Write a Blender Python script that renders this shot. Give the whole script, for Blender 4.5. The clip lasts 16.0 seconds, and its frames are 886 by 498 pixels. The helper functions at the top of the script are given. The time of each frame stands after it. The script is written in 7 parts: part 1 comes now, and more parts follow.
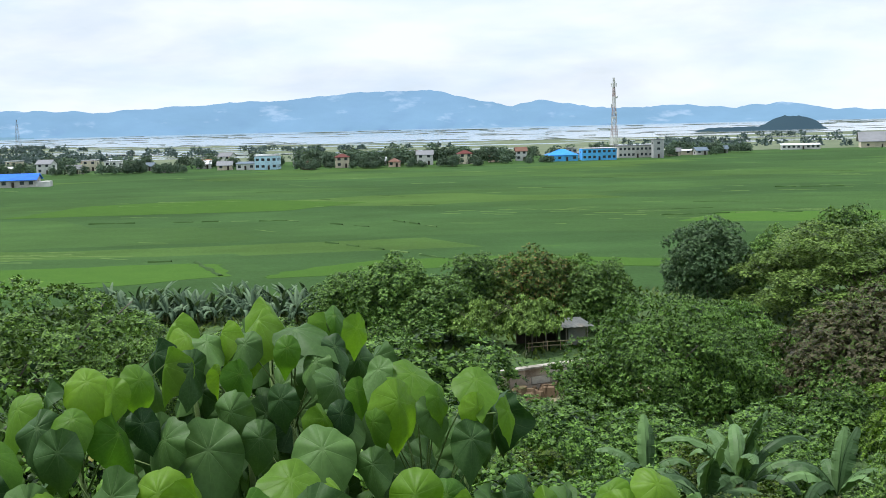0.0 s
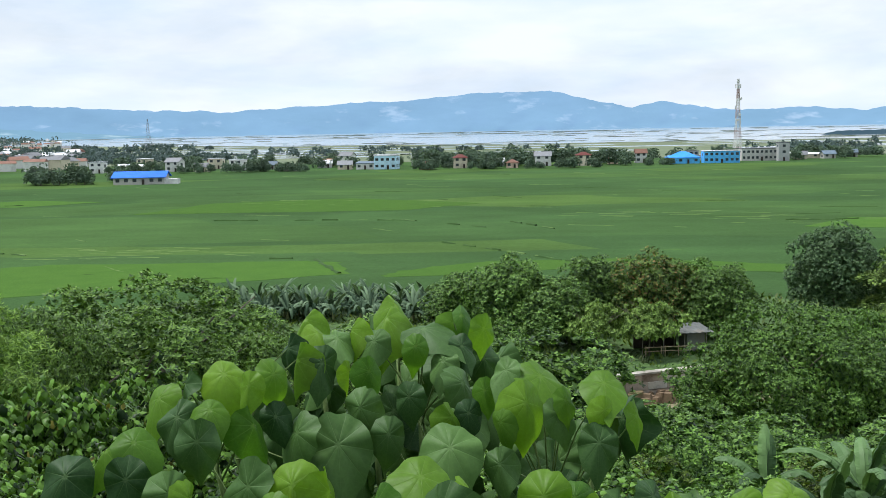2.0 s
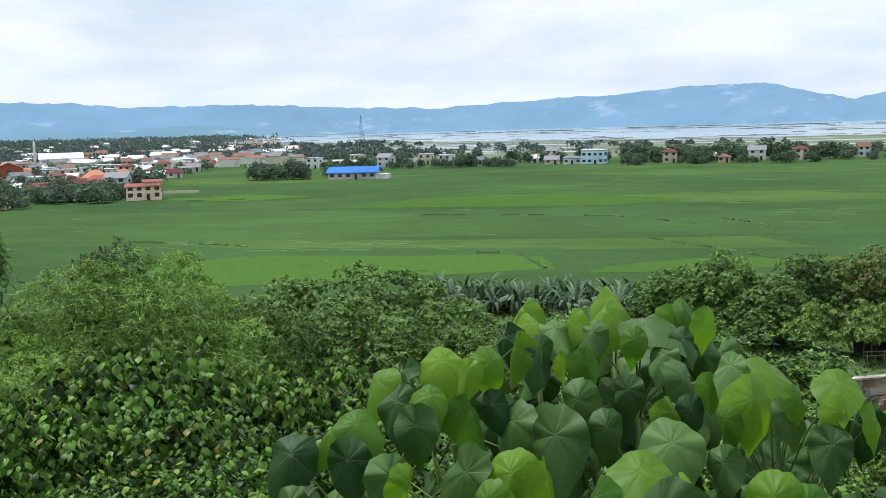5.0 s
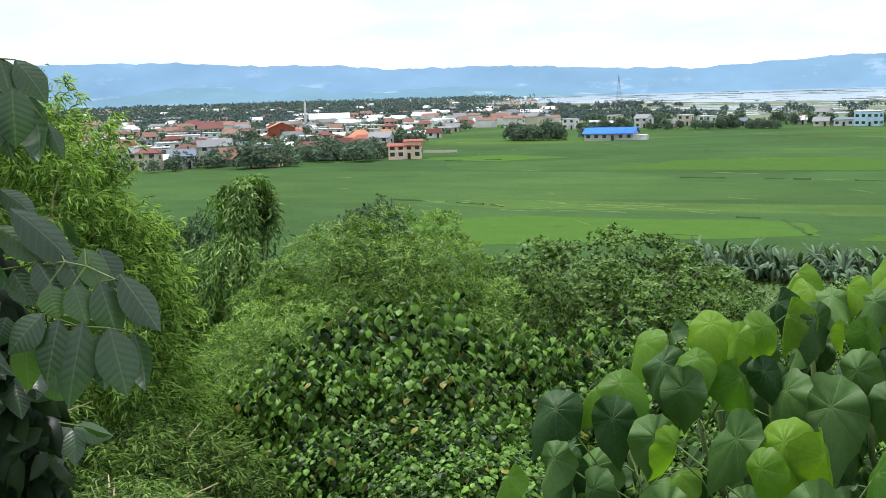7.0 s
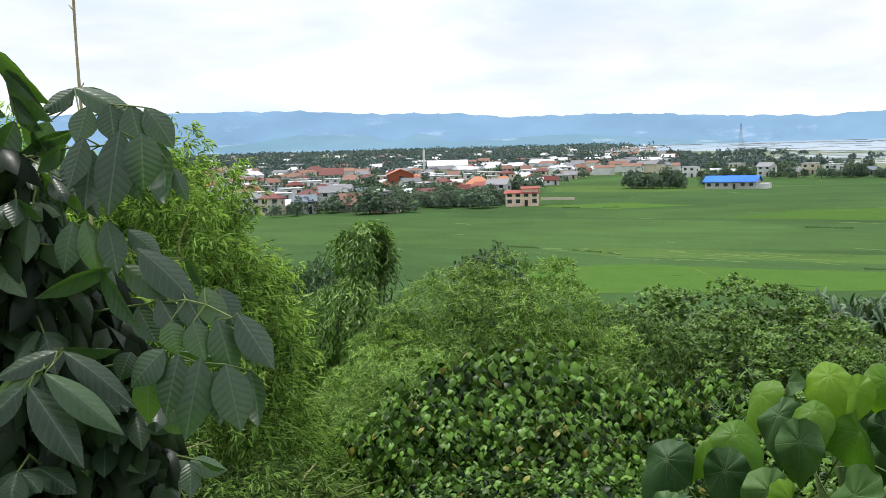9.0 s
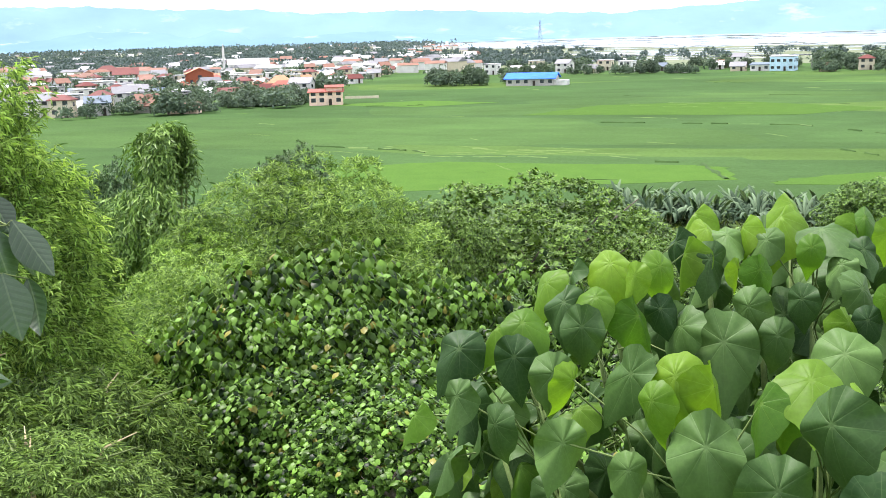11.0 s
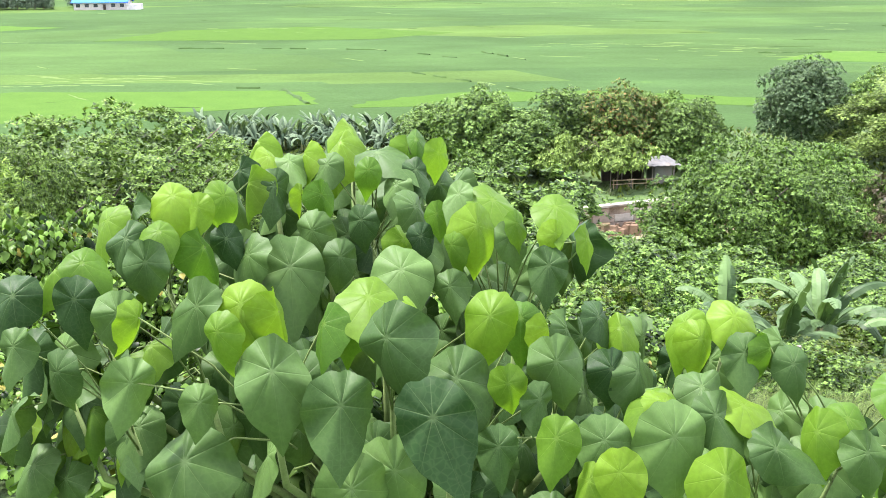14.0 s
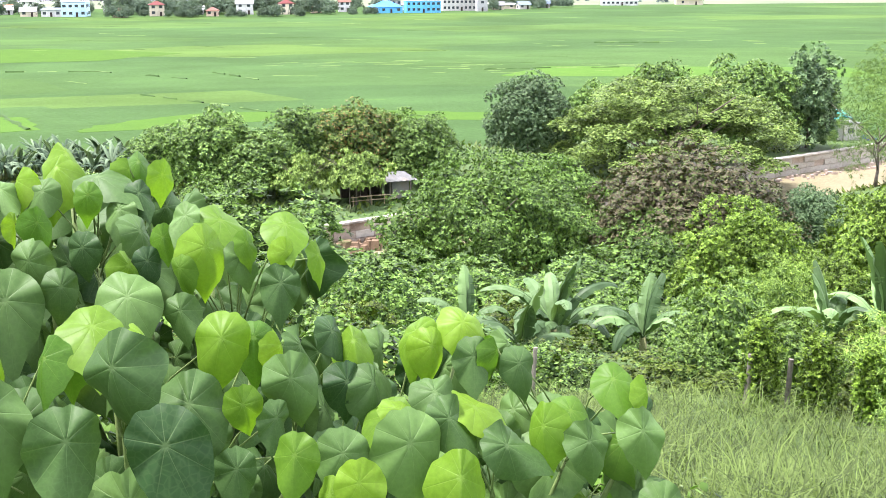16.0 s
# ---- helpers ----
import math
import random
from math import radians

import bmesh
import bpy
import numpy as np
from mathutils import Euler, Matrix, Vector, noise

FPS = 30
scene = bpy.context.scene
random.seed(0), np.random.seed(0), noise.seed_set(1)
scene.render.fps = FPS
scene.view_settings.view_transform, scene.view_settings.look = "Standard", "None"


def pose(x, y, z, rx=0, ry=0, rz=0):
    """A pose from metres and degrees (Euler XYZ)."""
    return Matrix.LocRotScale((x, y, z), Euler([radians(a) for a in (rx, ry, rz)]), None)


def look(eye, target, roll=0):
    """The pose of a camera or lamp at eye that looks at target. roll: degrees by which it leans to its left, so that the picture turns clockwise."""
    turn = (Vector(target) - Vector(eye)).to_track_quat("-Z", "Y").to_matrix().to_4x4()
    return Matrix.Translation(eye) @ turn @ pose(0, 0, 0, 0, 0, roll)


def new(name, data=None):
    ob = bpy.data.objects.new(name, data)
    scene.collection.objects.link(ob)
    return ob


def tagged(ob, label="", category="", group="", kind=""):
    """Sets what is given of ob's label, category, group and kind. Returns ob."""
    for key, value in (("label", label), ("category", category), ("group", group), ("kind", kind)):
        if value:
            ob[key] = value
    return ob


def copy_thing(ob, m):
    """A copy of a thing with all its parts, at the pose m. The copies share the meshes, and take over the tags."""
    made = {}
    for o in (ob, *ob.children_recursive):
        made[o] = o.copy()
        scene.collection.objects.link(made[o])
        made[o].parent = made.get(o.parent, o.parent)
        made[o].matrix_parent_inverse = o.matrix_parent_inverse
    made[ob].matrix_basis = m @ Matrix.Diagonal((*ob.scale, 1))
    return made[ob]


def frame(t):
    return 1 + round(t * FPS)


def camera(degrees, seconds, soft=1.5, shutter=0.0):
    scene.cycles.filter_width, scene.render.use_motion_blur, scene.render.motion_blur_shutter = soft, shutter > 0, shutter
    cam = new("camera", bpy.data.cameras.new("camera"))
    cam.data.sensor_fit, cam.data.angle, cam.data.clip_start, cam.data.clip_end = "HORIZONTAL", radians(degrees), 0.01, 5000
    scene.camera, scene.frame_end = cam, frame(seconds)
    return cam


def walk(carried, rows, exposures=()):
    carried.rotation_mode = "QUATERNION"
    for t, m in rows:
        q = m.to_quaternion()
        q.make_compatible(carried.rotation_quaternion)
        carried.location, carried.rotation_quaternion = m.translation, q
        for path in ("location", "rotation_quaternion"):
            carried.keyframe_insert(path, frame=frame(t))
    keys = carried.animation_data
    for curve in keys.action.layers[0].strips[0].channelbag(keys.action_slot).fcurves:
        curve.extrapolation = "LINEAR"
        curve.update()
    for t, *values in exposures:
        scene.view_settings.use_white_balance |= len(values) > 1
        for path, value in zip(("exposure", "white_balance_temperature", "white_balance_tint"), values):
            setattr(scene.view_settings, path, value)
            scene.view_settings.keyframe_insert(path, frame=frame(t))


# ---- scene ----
PATH = [
    (0.0, 0.003, 0.042, 20.024, 83.54, 1.36, -0.22),
    (0.5, -0.010, 0.045, 20.021, 83.19, 1.40, 1.40),
    (1.0, -0.019, 0.037, 20.023, 83.24, 1.18, 2.56),
    (1.5, -0.027, 0.036, 20.024, 83.47, 1.14, 3.81),
    (2.0, -0.039, 0.025, 20.028, 83.71, 1.05, 5.88),
    (2.5, -0.043, 0.023, 20.025, 83.42, 1.23, 7.50),
    (3.0, -0.043, 0.018, 20.025, 82.83, 1.39, 7.51),
    (3.2, -0.045, 0.012, 20.027, 83.22, 1.33, 7.69),
    (5.3, -0.106, 0.068, 19.998, 83.54, 1.69, 18.71),
    (5.5, -0.118, 0.073, 19.996, 83.31, 1.80, 20.19),
    (6.0, -0.124, 0.058, 19.996, 82.78, 1.75, 23.60),
    (6.5, -0.127, 0.048, 19.991, 82.01, 1.86, 26.80),
    (7.0, -0.133, 0.047, 19.991, 82.05, 1.70, 29.71),
    (7.5, -0.138, 0.046, 19.993, 83.41, 1.85, 32.85),
    (8.0, -0.140, 0.045, 19.991, 85.34, 2.35, 36.42),
    (8.2, -0.133, 0.044, 19.988, 85.87, 1.98, 36.75),
    (10.3, -0.071, 0.015, 19.991, 80.52, 1.46, 30.85),
    (10.5, -0.064, 0.016, 19.993, 80.05, 1.73, 29.65),
    (11.0, -0.061, 0.035, 19.987, 79.15, 1.67, 25.69),
    (11.5, -0.052, 0.049, 19.988, 78.33, 1.90, 22.43),
    (12.0, -0.040, 0.050, 19.985, 77.26, 1.29, 18.57),
    (12.5, -0.027, 0.048, 19.988, 75.90, 0.76, 14.43),
    (13.0, -0.013, 0.046, 19.990, 75.48, 0.31, 10.16),
    (13.5, -0.001, 0.053, 19.992, 74.89, 0.06, 6.70),
    (14.0, 0.014, 0.059, 19.993, 74.99, 0.39, 4.42),
    (14.5, 0.029, 0.060, 19.996, 74.74, 0.68, 1.70),
    (15.0, 0.031, 0.068, 19.989, 74.80, 0.41, -1.71),
    (15.5, 0.039, 0.059, 19.991, 75.57, 0.09, -5.77),
    (16.0, 0.051, 0.047, 19.988, 75.90, 0.06, -9.19),
]
# stops of the clip's own automatic exposure
EXPO = [(0.0, -0.13, 6100, 10), (3.2, -0.17, 6100, 10), (5.5, -0.18, 6100, 10), (7.0, 0.08, 6250, 11), (7.6, 0.03, 6300, 11), (8.0, -0.13, 6350, 12), (8.2, -0.2, 6350, 12), (10.3, 0.45, 6400, 14), (10.6, 0.52, 6400, 14), (11.0, 0.85, 6400, 19), (12.0, 1.2, 6350, 22), (13.0, 1.34, 6300, 25), (16.0, 1.46, 6250, 27)]
cam = camera(43.7, 16.0, 0.35)
walk(cam, [(r[0], pose(*r[1:])) for r in PATH], EXPO)

# ---- light: bright overcast sky, soft high sun ----
SUN_EL, SUN_AZ = radians(68), radians(-75)
world = bpy.data.worlds.new("overcast_sky")
world.use_nodes = True
scene.world = world
wt = world.node_tree
wn, wl = wt.nodes, wt.links
sky = wn.new("ShaderNodeTexSky")
sky.sky_type, sky.sun_disc = "NISHITA", False
sky.sun_elevation, sky.sun_rotation = SUN_EL, SUN_AZ
tc = wn.new("ShaderNodeTexCoord")
mp = wn.new("ShaderNodeMapping")
mp.inputs["Scale"].default_value = (2.2, 2.2, 9.0)
wl.new(tc.outputs["Generated"], mp.inputs["Vector"])
nz = wn.new("ShaderNodeTexNoise")
nz.inputs["Scale"].default_value, nz.inputs["Detail"].default_value, nz.inputs["Roughness"].default_value = 1.6, 9, 0.55
nz.inputs["Distortion"].default_value = 0.35
wl.new(mp.outputs["Vector"], nz.inputs["Vector"])
cover = wn.new("ShaderNodeMapRange")
cover.inputs["From Min"].default_value, cover.inputs["From Max"].default_value = 0.36, 0.55
cover.inputs["To Min"].default_value, cover.inputs["To Max"].default_value = 0.72, 1.0
wl.new(nz.outputs["Fac"], cover.inputs["Value"])
nz2 = wn.new("ShaderNodeTexNoise")
nz2.inputs["Scale"].default_value, nz2.inputs["Detail"].default_value = 3.4, 8
wl.new(mp.outputs["Vector"], nz2.inputs["Vector"])
shade = wn.new("ShaderNodeValToRGB")
shade.color_ramp.elements[0].position, shade.color_ramp.elements[0].color = 0.3, (9.0, 10.1, 11.4, 1)
shade.color_ramp.elements[1].position, shade.color_ramp.elements[1].color = 0.62, (11.0, 11.35, 11.8, 1)
wl.new(nz2.outputs["Fac"], shade.inputs["Fac"])
mixs = wn.new("ShaderNodeMix")
mixs.data_type = "RGBA"
wl.new(cover.outputs["Result"], mixs.inputs["Factor"])
wl.new(sky.outputs["Color"], mixs.inputs["A"])
wl.new(shade.outputs["Color"], mixs.inputs["B"])
wl.new(mixs.outputs["Result"], wn["Background"].inputs["Color"])
wn["Background"].inputs["Strength"].default_value = 0.1
sun = new("sun", bpy.data.lights.new("sun", "SUN"))
sun.data.energy, sun.data.angle, sun.data.color = 4.4, radians(8), (1.0, 0.96, 0.9)
sun.matrix_world = look((0, 0, 60), (-math.sin(SUN_AZ) * math.cos(SUN_EL), -math.cos(SUN_AZ) * math.cos(SUN_EL), 60 - math.sin(SUN_EL)))

# ---- materials ----
def nodes_of(name):
    m = bpy.data.materials.new(name)
    m.use_nodes = True
    return m, m.node_tree.nodes, m.node_tree.links, m.node_tree.nodes["Principled BSDF"]


def rgb(c):
    return (c[0], c[1], c[2], 1)


def noise_fac(n, l, vec, scale, detail=4, rough=0.55):
    t = n.new("ShaderNodeTexNoise")
    t.inputs["Scale"].default_value, t.inputs["Detail"].default_value, t.inputs["Roughness"].default_value = scale, detail, rough
    l.new(vec, t.inputs["Vector"])
    return t.outputs["Fac"]


def ramp(n, l, fac, stops):
    r = n.new("ShaderNodeValToRGB")
    els = r.color_ramp.elements
    while len(els) < len(stops):
        els.new(0.5)
    for e, (p, c) in zip(els, stops):
        e.position, e.color = p, rgb(c)
    l.new(fac, r.inputs["Fac"])
    return r.outputs["Color"]


def mixc(n, l, fac, a, b, mode="MIX"):
    x = n.new("ShaderNodeMix")
    x.data_type, x.blend_type = "RGBA", mode
    for v, k in ((fac, "Factor"), (a, "A"), (b, "B")):
        if isinstance(v, (int, float)):
            x.inputs[k].default_value = v
        elif isinstance(v, tuple):
            x.inputs[k].default_value = rgb(v)
        else:
            l.new(v, x.inputs[k])
    return x.outputs["Result"]


def surface(name, c1, c2, scale=1.0, rough=0.8, bump=0.3, dirt=None, metal=0.0, vary=0.12):
    """Two colours in coarse and fine noise, dirt patches, fine relief, a shade of its own per object."""
    m, n, l, b = nodes_of(name)
    v = n.new("ShaderNodeTexCoord").outputs["Object"]
    col = ramp(n, l, noise_fac(n, l, v, scale, 6), [(0.3, c1), (0.7, c2)])
    fine = noise_fac(n, l, v, scale * 14, 5)
    col = mixc(n, l, 0.35, col, ramp(n, l, fine, [(0.3, (0.25, 0.25, 0.25)), (0.7, (0.75, 0.75, 0.75))]), "OVERLAY")
    if dirt:
        k = ramp(n, l, noise_fac(n, l, v, scale * 0.45, 8, 0.7), [(0.5, (0, 0, 0)), (0.72, (1, 1, 1))])
        col = mixc(n, l, k, col, dirt)
    if vary:
        info = n.new("ShaderNodeObjectInfo")
        hv = n.new("ShaderNodeHueSaturation")
        mr = n.new("ShaderNodeMapRange")
        mr.inputs["To Min"].default_value, mr.inputs["To Max"].default_value = 1 - vary, 1 + vary
        l.new(info.outputs["Random"], mr.inputs["Value"])
        l.new(mr.outputs["Result"], hv.inputs["Value"])
        l.new(col, hv.inputs["Color"])
        col = hv.outputs["Color"]
    l.new(col, b.inputs["Base Color"])
    b.inputs["Roughness"].default_value, b.inputs["Metallic"].default_value = rough, metal
    b.inputs["Specular IOR Level"].default_value = 0.5 if rough < 0.3 else 0.15
    if bump:
        bp = n.new("ShaderNodeBump")
        bp.inputs["Strength"].default_value, bp.inputs["Distance"].default_value = bump, 0.02 / max(scale, 0.05)
        l.new(fine, bp.inputs["Height"])
        l.new(bp.outputs["Normal"], b.inputs["Normal"])
    return m


def foliage(name, dark, light, rough=0.45, glow=0.12, tips=None, amount=0.0, patch=0.35, gloss=0.14, island=True, spread=0.95):
    """Leaves: a shade per leaf, patches over the crown, some light let through."""
    m, n, l, b = nodes_of(name)
    geo = n.new("ShaderNodeNewGeometry")
    info = n.new("ShaderNodeObjectInfo")
    dark, light = [x * 0.6 for x in dark], [x * 0.84 for x in light]
    mid = [(a + c) / 2 for a, c in zip(dark, light)]
    dark, light = ([m0 + (x - m0) * spread for m0, x in zip(mid, c)] for c in (dark, light))
    col = ramp(n, l, geo.outputs["Random Per Island"] if island else info.outputs["Random"], [(0.1, dark), (0.9, light)])
    v = n.new("ShaderNodeTexCoord").outputs["Object"]
    big = ramp(n, l, noise_fac(n, l, v, patch, 3), [(0.35, (0.36, 0.36, 0.36)), (0.65, (0.64, 0.64, 0.64))])
    col = mixc(n, l, 0.7, col, big, "OVERLAY")
    if tips:
        pick = n.new("ShaderNodeMath")
        pick.operation = "MULTIPLY_ADD"
        pick.inputs[1].default_value, pick.inputs[2].default_value = 7.31, 0.17
        fr = n.new("ShaderNodeMath")
        fr.operation = "FRACT"
        l.new(geo.outputs["Random Per Island"], pick.inputs[0])
        l.new(pick.outputs[0], fr.inputs[0])
        th = n.new("ShaderNodeMath")
        th.operation = "LESS_THAN"
        th.inputs[1].default_value = amount
        l.new(fr.outputs[0], th.inputs[0])
        col = mixc(n, l, th.outputs[0], col, tips)
    hv = n.new("ShaderNodeHueSaturation")
    mr = n.new("ShaderNodeMapRange")
    mr.inputs["To Min"].default_value, mr.inputs["To Max"].default_value = 0.8, 1.2
    l.new(info.outputs["Random"], mr.inputs["Value"])
    l.new(mr.outputs["Result"], hv.inputs["Value"])
    l.new(col, hv.inputs["Color"])
    col = hv.outputs["Color"]
    l.new(col, b.inputs["Base Color"])
    b.inputs["Roughness"].default_value = rough
    b.inputs["Specular IOR Level"].default_value = gloss
    tr = n.new("ShaderNodeBsdfTranslucent")
    l.new(mixc(n, l, 1.0, col, (1.25, 1.35, 0.55), "MULTIPLY"), tr.inputs["Color"])
    ms = n.new("ShaderNodeMixShader")
    ms.inputs[0].default_value = glow
    l.new(b.outputs[0], ms.inputs[1])
    l.new(tr.outputs[0], ms.inputs[2])
    l.new(ms.outputs[0], n["Material Output"].inputs["Surface"])
    return m


def big_leaf(name, dark, light, veins, rough=0.42, glow=0.35):
    """Round shield leaf: pale veins raying from the stalk's point, finer net between, relief."""
    m, n, l, b = nodes_of(name)
    uv = n.new("ShaderNodeUVMap").outputs["UV"]
    sep = n.new("ShaderNodeSeparateXYZ")
    l.new(uv, sep.inputs[0])

    def mth(op, a, c=None):
        x = n.new("ShaderNodeMath")
        x.operation = op
        for i, val in enumerate((a, c)):
            if val is None:
                continue
            if isinstance(val, (int, float)):
                x.inputs[i].default_value = val
            else:
                l.new(val, x.inputs[i])
        return x.outputs[0]
    x0 = mth("SUBTRACT", sep.outputs[0], 0.5)
    y0 = mth("SUBTRACT", sep.outputs[1], 0.5)
    ang = mth("ARCTAN2", x0, y0)
    rad = mth("SQRT", mth("ADD", mth("MULTIPLY", x0, x0), mth("MULTIPLY", y0, y0)))
    warp = mth("ADD", ang, mth("MULTIPLY", mth("SINE", mth("MULTIPLY", ang, 2.0)), 0.11))
    off = mth("ABSOLUTE", mth("SINE", mth("MULTIPLY", warp, 4.5)))
    width = mth("MULTIPLY", off, rad)
    line = n.new("ShaderNodeMapRange")
    line.inputs["From Min"].default_value, line.inputs["From Max"].default_value = 0.006, 0.026
    line.inputs["To Min"].default_value, line.inputs["To Max"].default_value = 1.0, 0.0
    l.new(width, line.inputs["Value"])
    hub = n.new("ShaderNodeMapRange")
    hub.inputs["From Min"].default_value, hub.inputs["From Max"].default_value = 0.02, 0.05
    hub.inputs["To Min"].default_value, hub.inputs["To Max"].default_value = 1.0, 0.0
    l.new(rad, hub.inputs["Value"])
    fade = n.new("ShaderNodeMapRange")
    fade.inputs["From Min"].default_value, fade.inputs["From Max"].default_value = 0.08, 0.38
    fade.inputs["To Min"].default_value, fade.inputs["To Max"].default_value = 1.0, 0.25
    l.new(rad, fade.inputs["Value"])
    vein = mth("MAXIMUM", mth("MULTIPLY", line.outputs["Result"], fade.outputs["Result"]), hub.outputs["Result"])
    wv = n.new("ShaderNodeTexVoronoi")
    wv.feature = "DISTANCE_TO_EDGE"
    wv.inputs["Scale"].default_value = 15
    l.new(uv, wv.inputs["Vector"])
    net = n.new("ShaderNodeMapRange")
    net.inputs["From Max"].default_value = 0.12
    net.inputs["To Min"].default_value, net.inputs["To Max"].default_value = 0.05, 0.0
    l.new(wv.outputs["Distance"], net.inputs["Value"])
    info = n.new("ShaderNodeObjectInfo")
    col = ramp(n, l, info.outputs["Random"], [(0.0, dark), (1.0, light)])
    v = n.new("ShaderNodeTexCoord").outputs["Object"]
    mott = ramp(n, l, noise_fac(n, l, v, 14, 4), [(0.3, (0.4, 0.4, 0.4)), (0.7, (0.6, 0.6, 0.6))])
    col = mixc(n, l, 0.5, col, mott, "OVERLAY")
    spots = ramp(n, l, noise_fac(n, l, v, 34, 2), [(0.7, (0, 0, 0)), (0.76, (1, 1, 1))])
    col = mixc(n, l, mth("MULTIPLY", spots, 0.15), col, (0.12, 0.13, 0.04))
    col = mixc(n, l, mth("MULTIPLY", vein, 0.24), mixc(n, l, net.outputs["Result"], col, veins), veins)
    l.new(col, b.inputs["Base Color"])
    b.inputs["Roughness"].default_value = rough
    b.inputs["Specular IOR Level"].default_value = 0.2
    bp = n.new("ShaderNodeBump")
    bp.inputs["Strength"].default_value, bp.inputs["Distance"].default_value = 0.3, 0.006
    l.new(mth("SUBTRACT", noise_fac(n, l, v, 5, 2), vein), bp.inputs["Height"])
    l.new(bp.outputs["Normal"], b.inputs["Normal"])
    tr = n.new("ShaderNodeBsdfTranslucent")
    l.new(mixc(n, l, 1.0, col, (1.35, 1.45, 0.4), "MULTIPLY"), tr.inputs["Color"])
    ms = n.new("ShaderNodeMixShader")
    ms.inputs[0].default_value = glow
    l.new(b.outputs[0], ms.inputs[1])
    l.new(tr.outputs[0], ms.inputs[2])
    l.new(ms.outputs[0], n["Material Output"].inputs["Surface"])
    return m


def rice_material():
    m, n, l, b = nodes_of("rice_field")
    v = n.new("ShaderNodeTexCoord").outputs["Object"]
    mpn = n.new("ShaderNodeMapping")
    mpn.inputs["Rotation"].default_value = (0, 0, radians(-14))
    mpn.inputs["Scale"].default_value = (0.011, 0.026, 1)
    wob = n.new("ShaderNodeTexNoise")
    wob.inputs["Scale"].default_value = 0.02
    l.new(v, wob.inputs["Vector"])
    addv = n.new("ShaderNodeVectorMath")
    addv.operation = "MULTIPLY_ADD"
    addv.inputs[1].default_value = (9, 9, 0)
    l.new(wob.outputs["Color"], addv.inputs[0])
    l.new(v, addv.inputs[2])
    l.new(addv.outputs[0], mpn.inputs["Vector"])
    vo = n.new("ShaderNodeTexVoronoi")
    vo.distance, vo.inputs["Scale"].default_value, vo.inputs["Randomness"].default_value = "CHEBYCHEV", 1.0, 0.8
    l.new(mpn.outputs[0], vo.inputs["Vector"])
    cell = n.new("ShaderNodeSeparateXYZ")
    l.new(vo.outputs["Color"], cell.inputs[0])
    col = ramp(n, l, cell.outputs[0], [(0.0, (0.044, 0.089, 0.029)), (0.45, (0.05, 0.099, 0.031)), (0.8, (0.056, 0.108, 0.031)), (1.0, (0.068, 0.122, 0.03))])
    soft = ramp(n, l, noise_fac(n, l, v, 0.016, 5, 0.6), [(0.3, (0.37, 0.37, 0.37)), (0.7, (0.62, 0.62, 0.62))])
    col = mixc(n, l, 0.9, col, soft, "OVERLAY")
    strip = n.new("ShaderNodeMapping")
    strip.inputs["Rotation"].default_value = (0, 0, radians(-14))
    strip.inputs["Scale"].default_value = (0.05, 0.11, 1)
    l.new(v, strip.inputs["Vector"])
    bands = noise_fac(n, l, strip.outputs[0], 1.0, 6, 0.6)
    col = mixc(n, l, 0.7, col, ramp(n, l, bands, [(0.3, (0.42, 0.42, 0.42)), (0.7, (0.57, 0.57, 0.57))]), "OVERLAY")
    col = mixc(n, l, ramp(n, l, bands, [(0.66, (0, 0, 0)), (0.74, (0.5, 0.5, 0.5))]), col, (0.085, 0.155, 0.025))
    fine = noise_fac(n, l, v, 1.3, 6, 0.7)
    col = mixc(n, l, 0.4, col, ramp(n, l, fine, [(0.3, (0.3, 0.3, 0.3)), (0.7, (0.7, 0.7, 0.7))]), "OVERLAY")
    l.new(col, b.inputs["Base Color"])
    b.inputs["Roughness"].default_value = 0.9
    b.inputs["Specular IOR Level"].default_value = 0.02
    bp = n.new("ShaderNodeBump")
    bp.inputs["Strength"].default_value, bp.inputs["Distance"].default_value = 0.6, 0.3
    l.new(fine, bp.inputs["Height"])
    l.new(bp.outputs["Normal"], b.inputs["Normal"])
    return m


def water_material():
    m, n, l, b = nodes_of("lake_water")
    v = n.new("ShaderNodeTexCoord").outputs["Object"]
    col = ramp(n, l, noise_fac(n, l, v, 0.004, 4), [(0.3, (0.35, 0.4, 0.42)), (0.7, (0.45, 0.48, 0.48))])
    l.new(col, b.inputs["Base Color"])
    b.inputs["Roughness"].default_value = 0.12
    b.inputs["Specular IOR Level"].default_value = 0.8
    bp = n.new("ShaderNodeBump")
    bp.inputs["Strength"].default_value, bp.inputs["Distance"].default_value = 0.06, 0.1
    l.new(noise_fac(n, l, v, 0.4, 3), bp.inputs["Height"])
    l.new(bp.outputs["Normal"], b.inputs["Normal"])
    return m


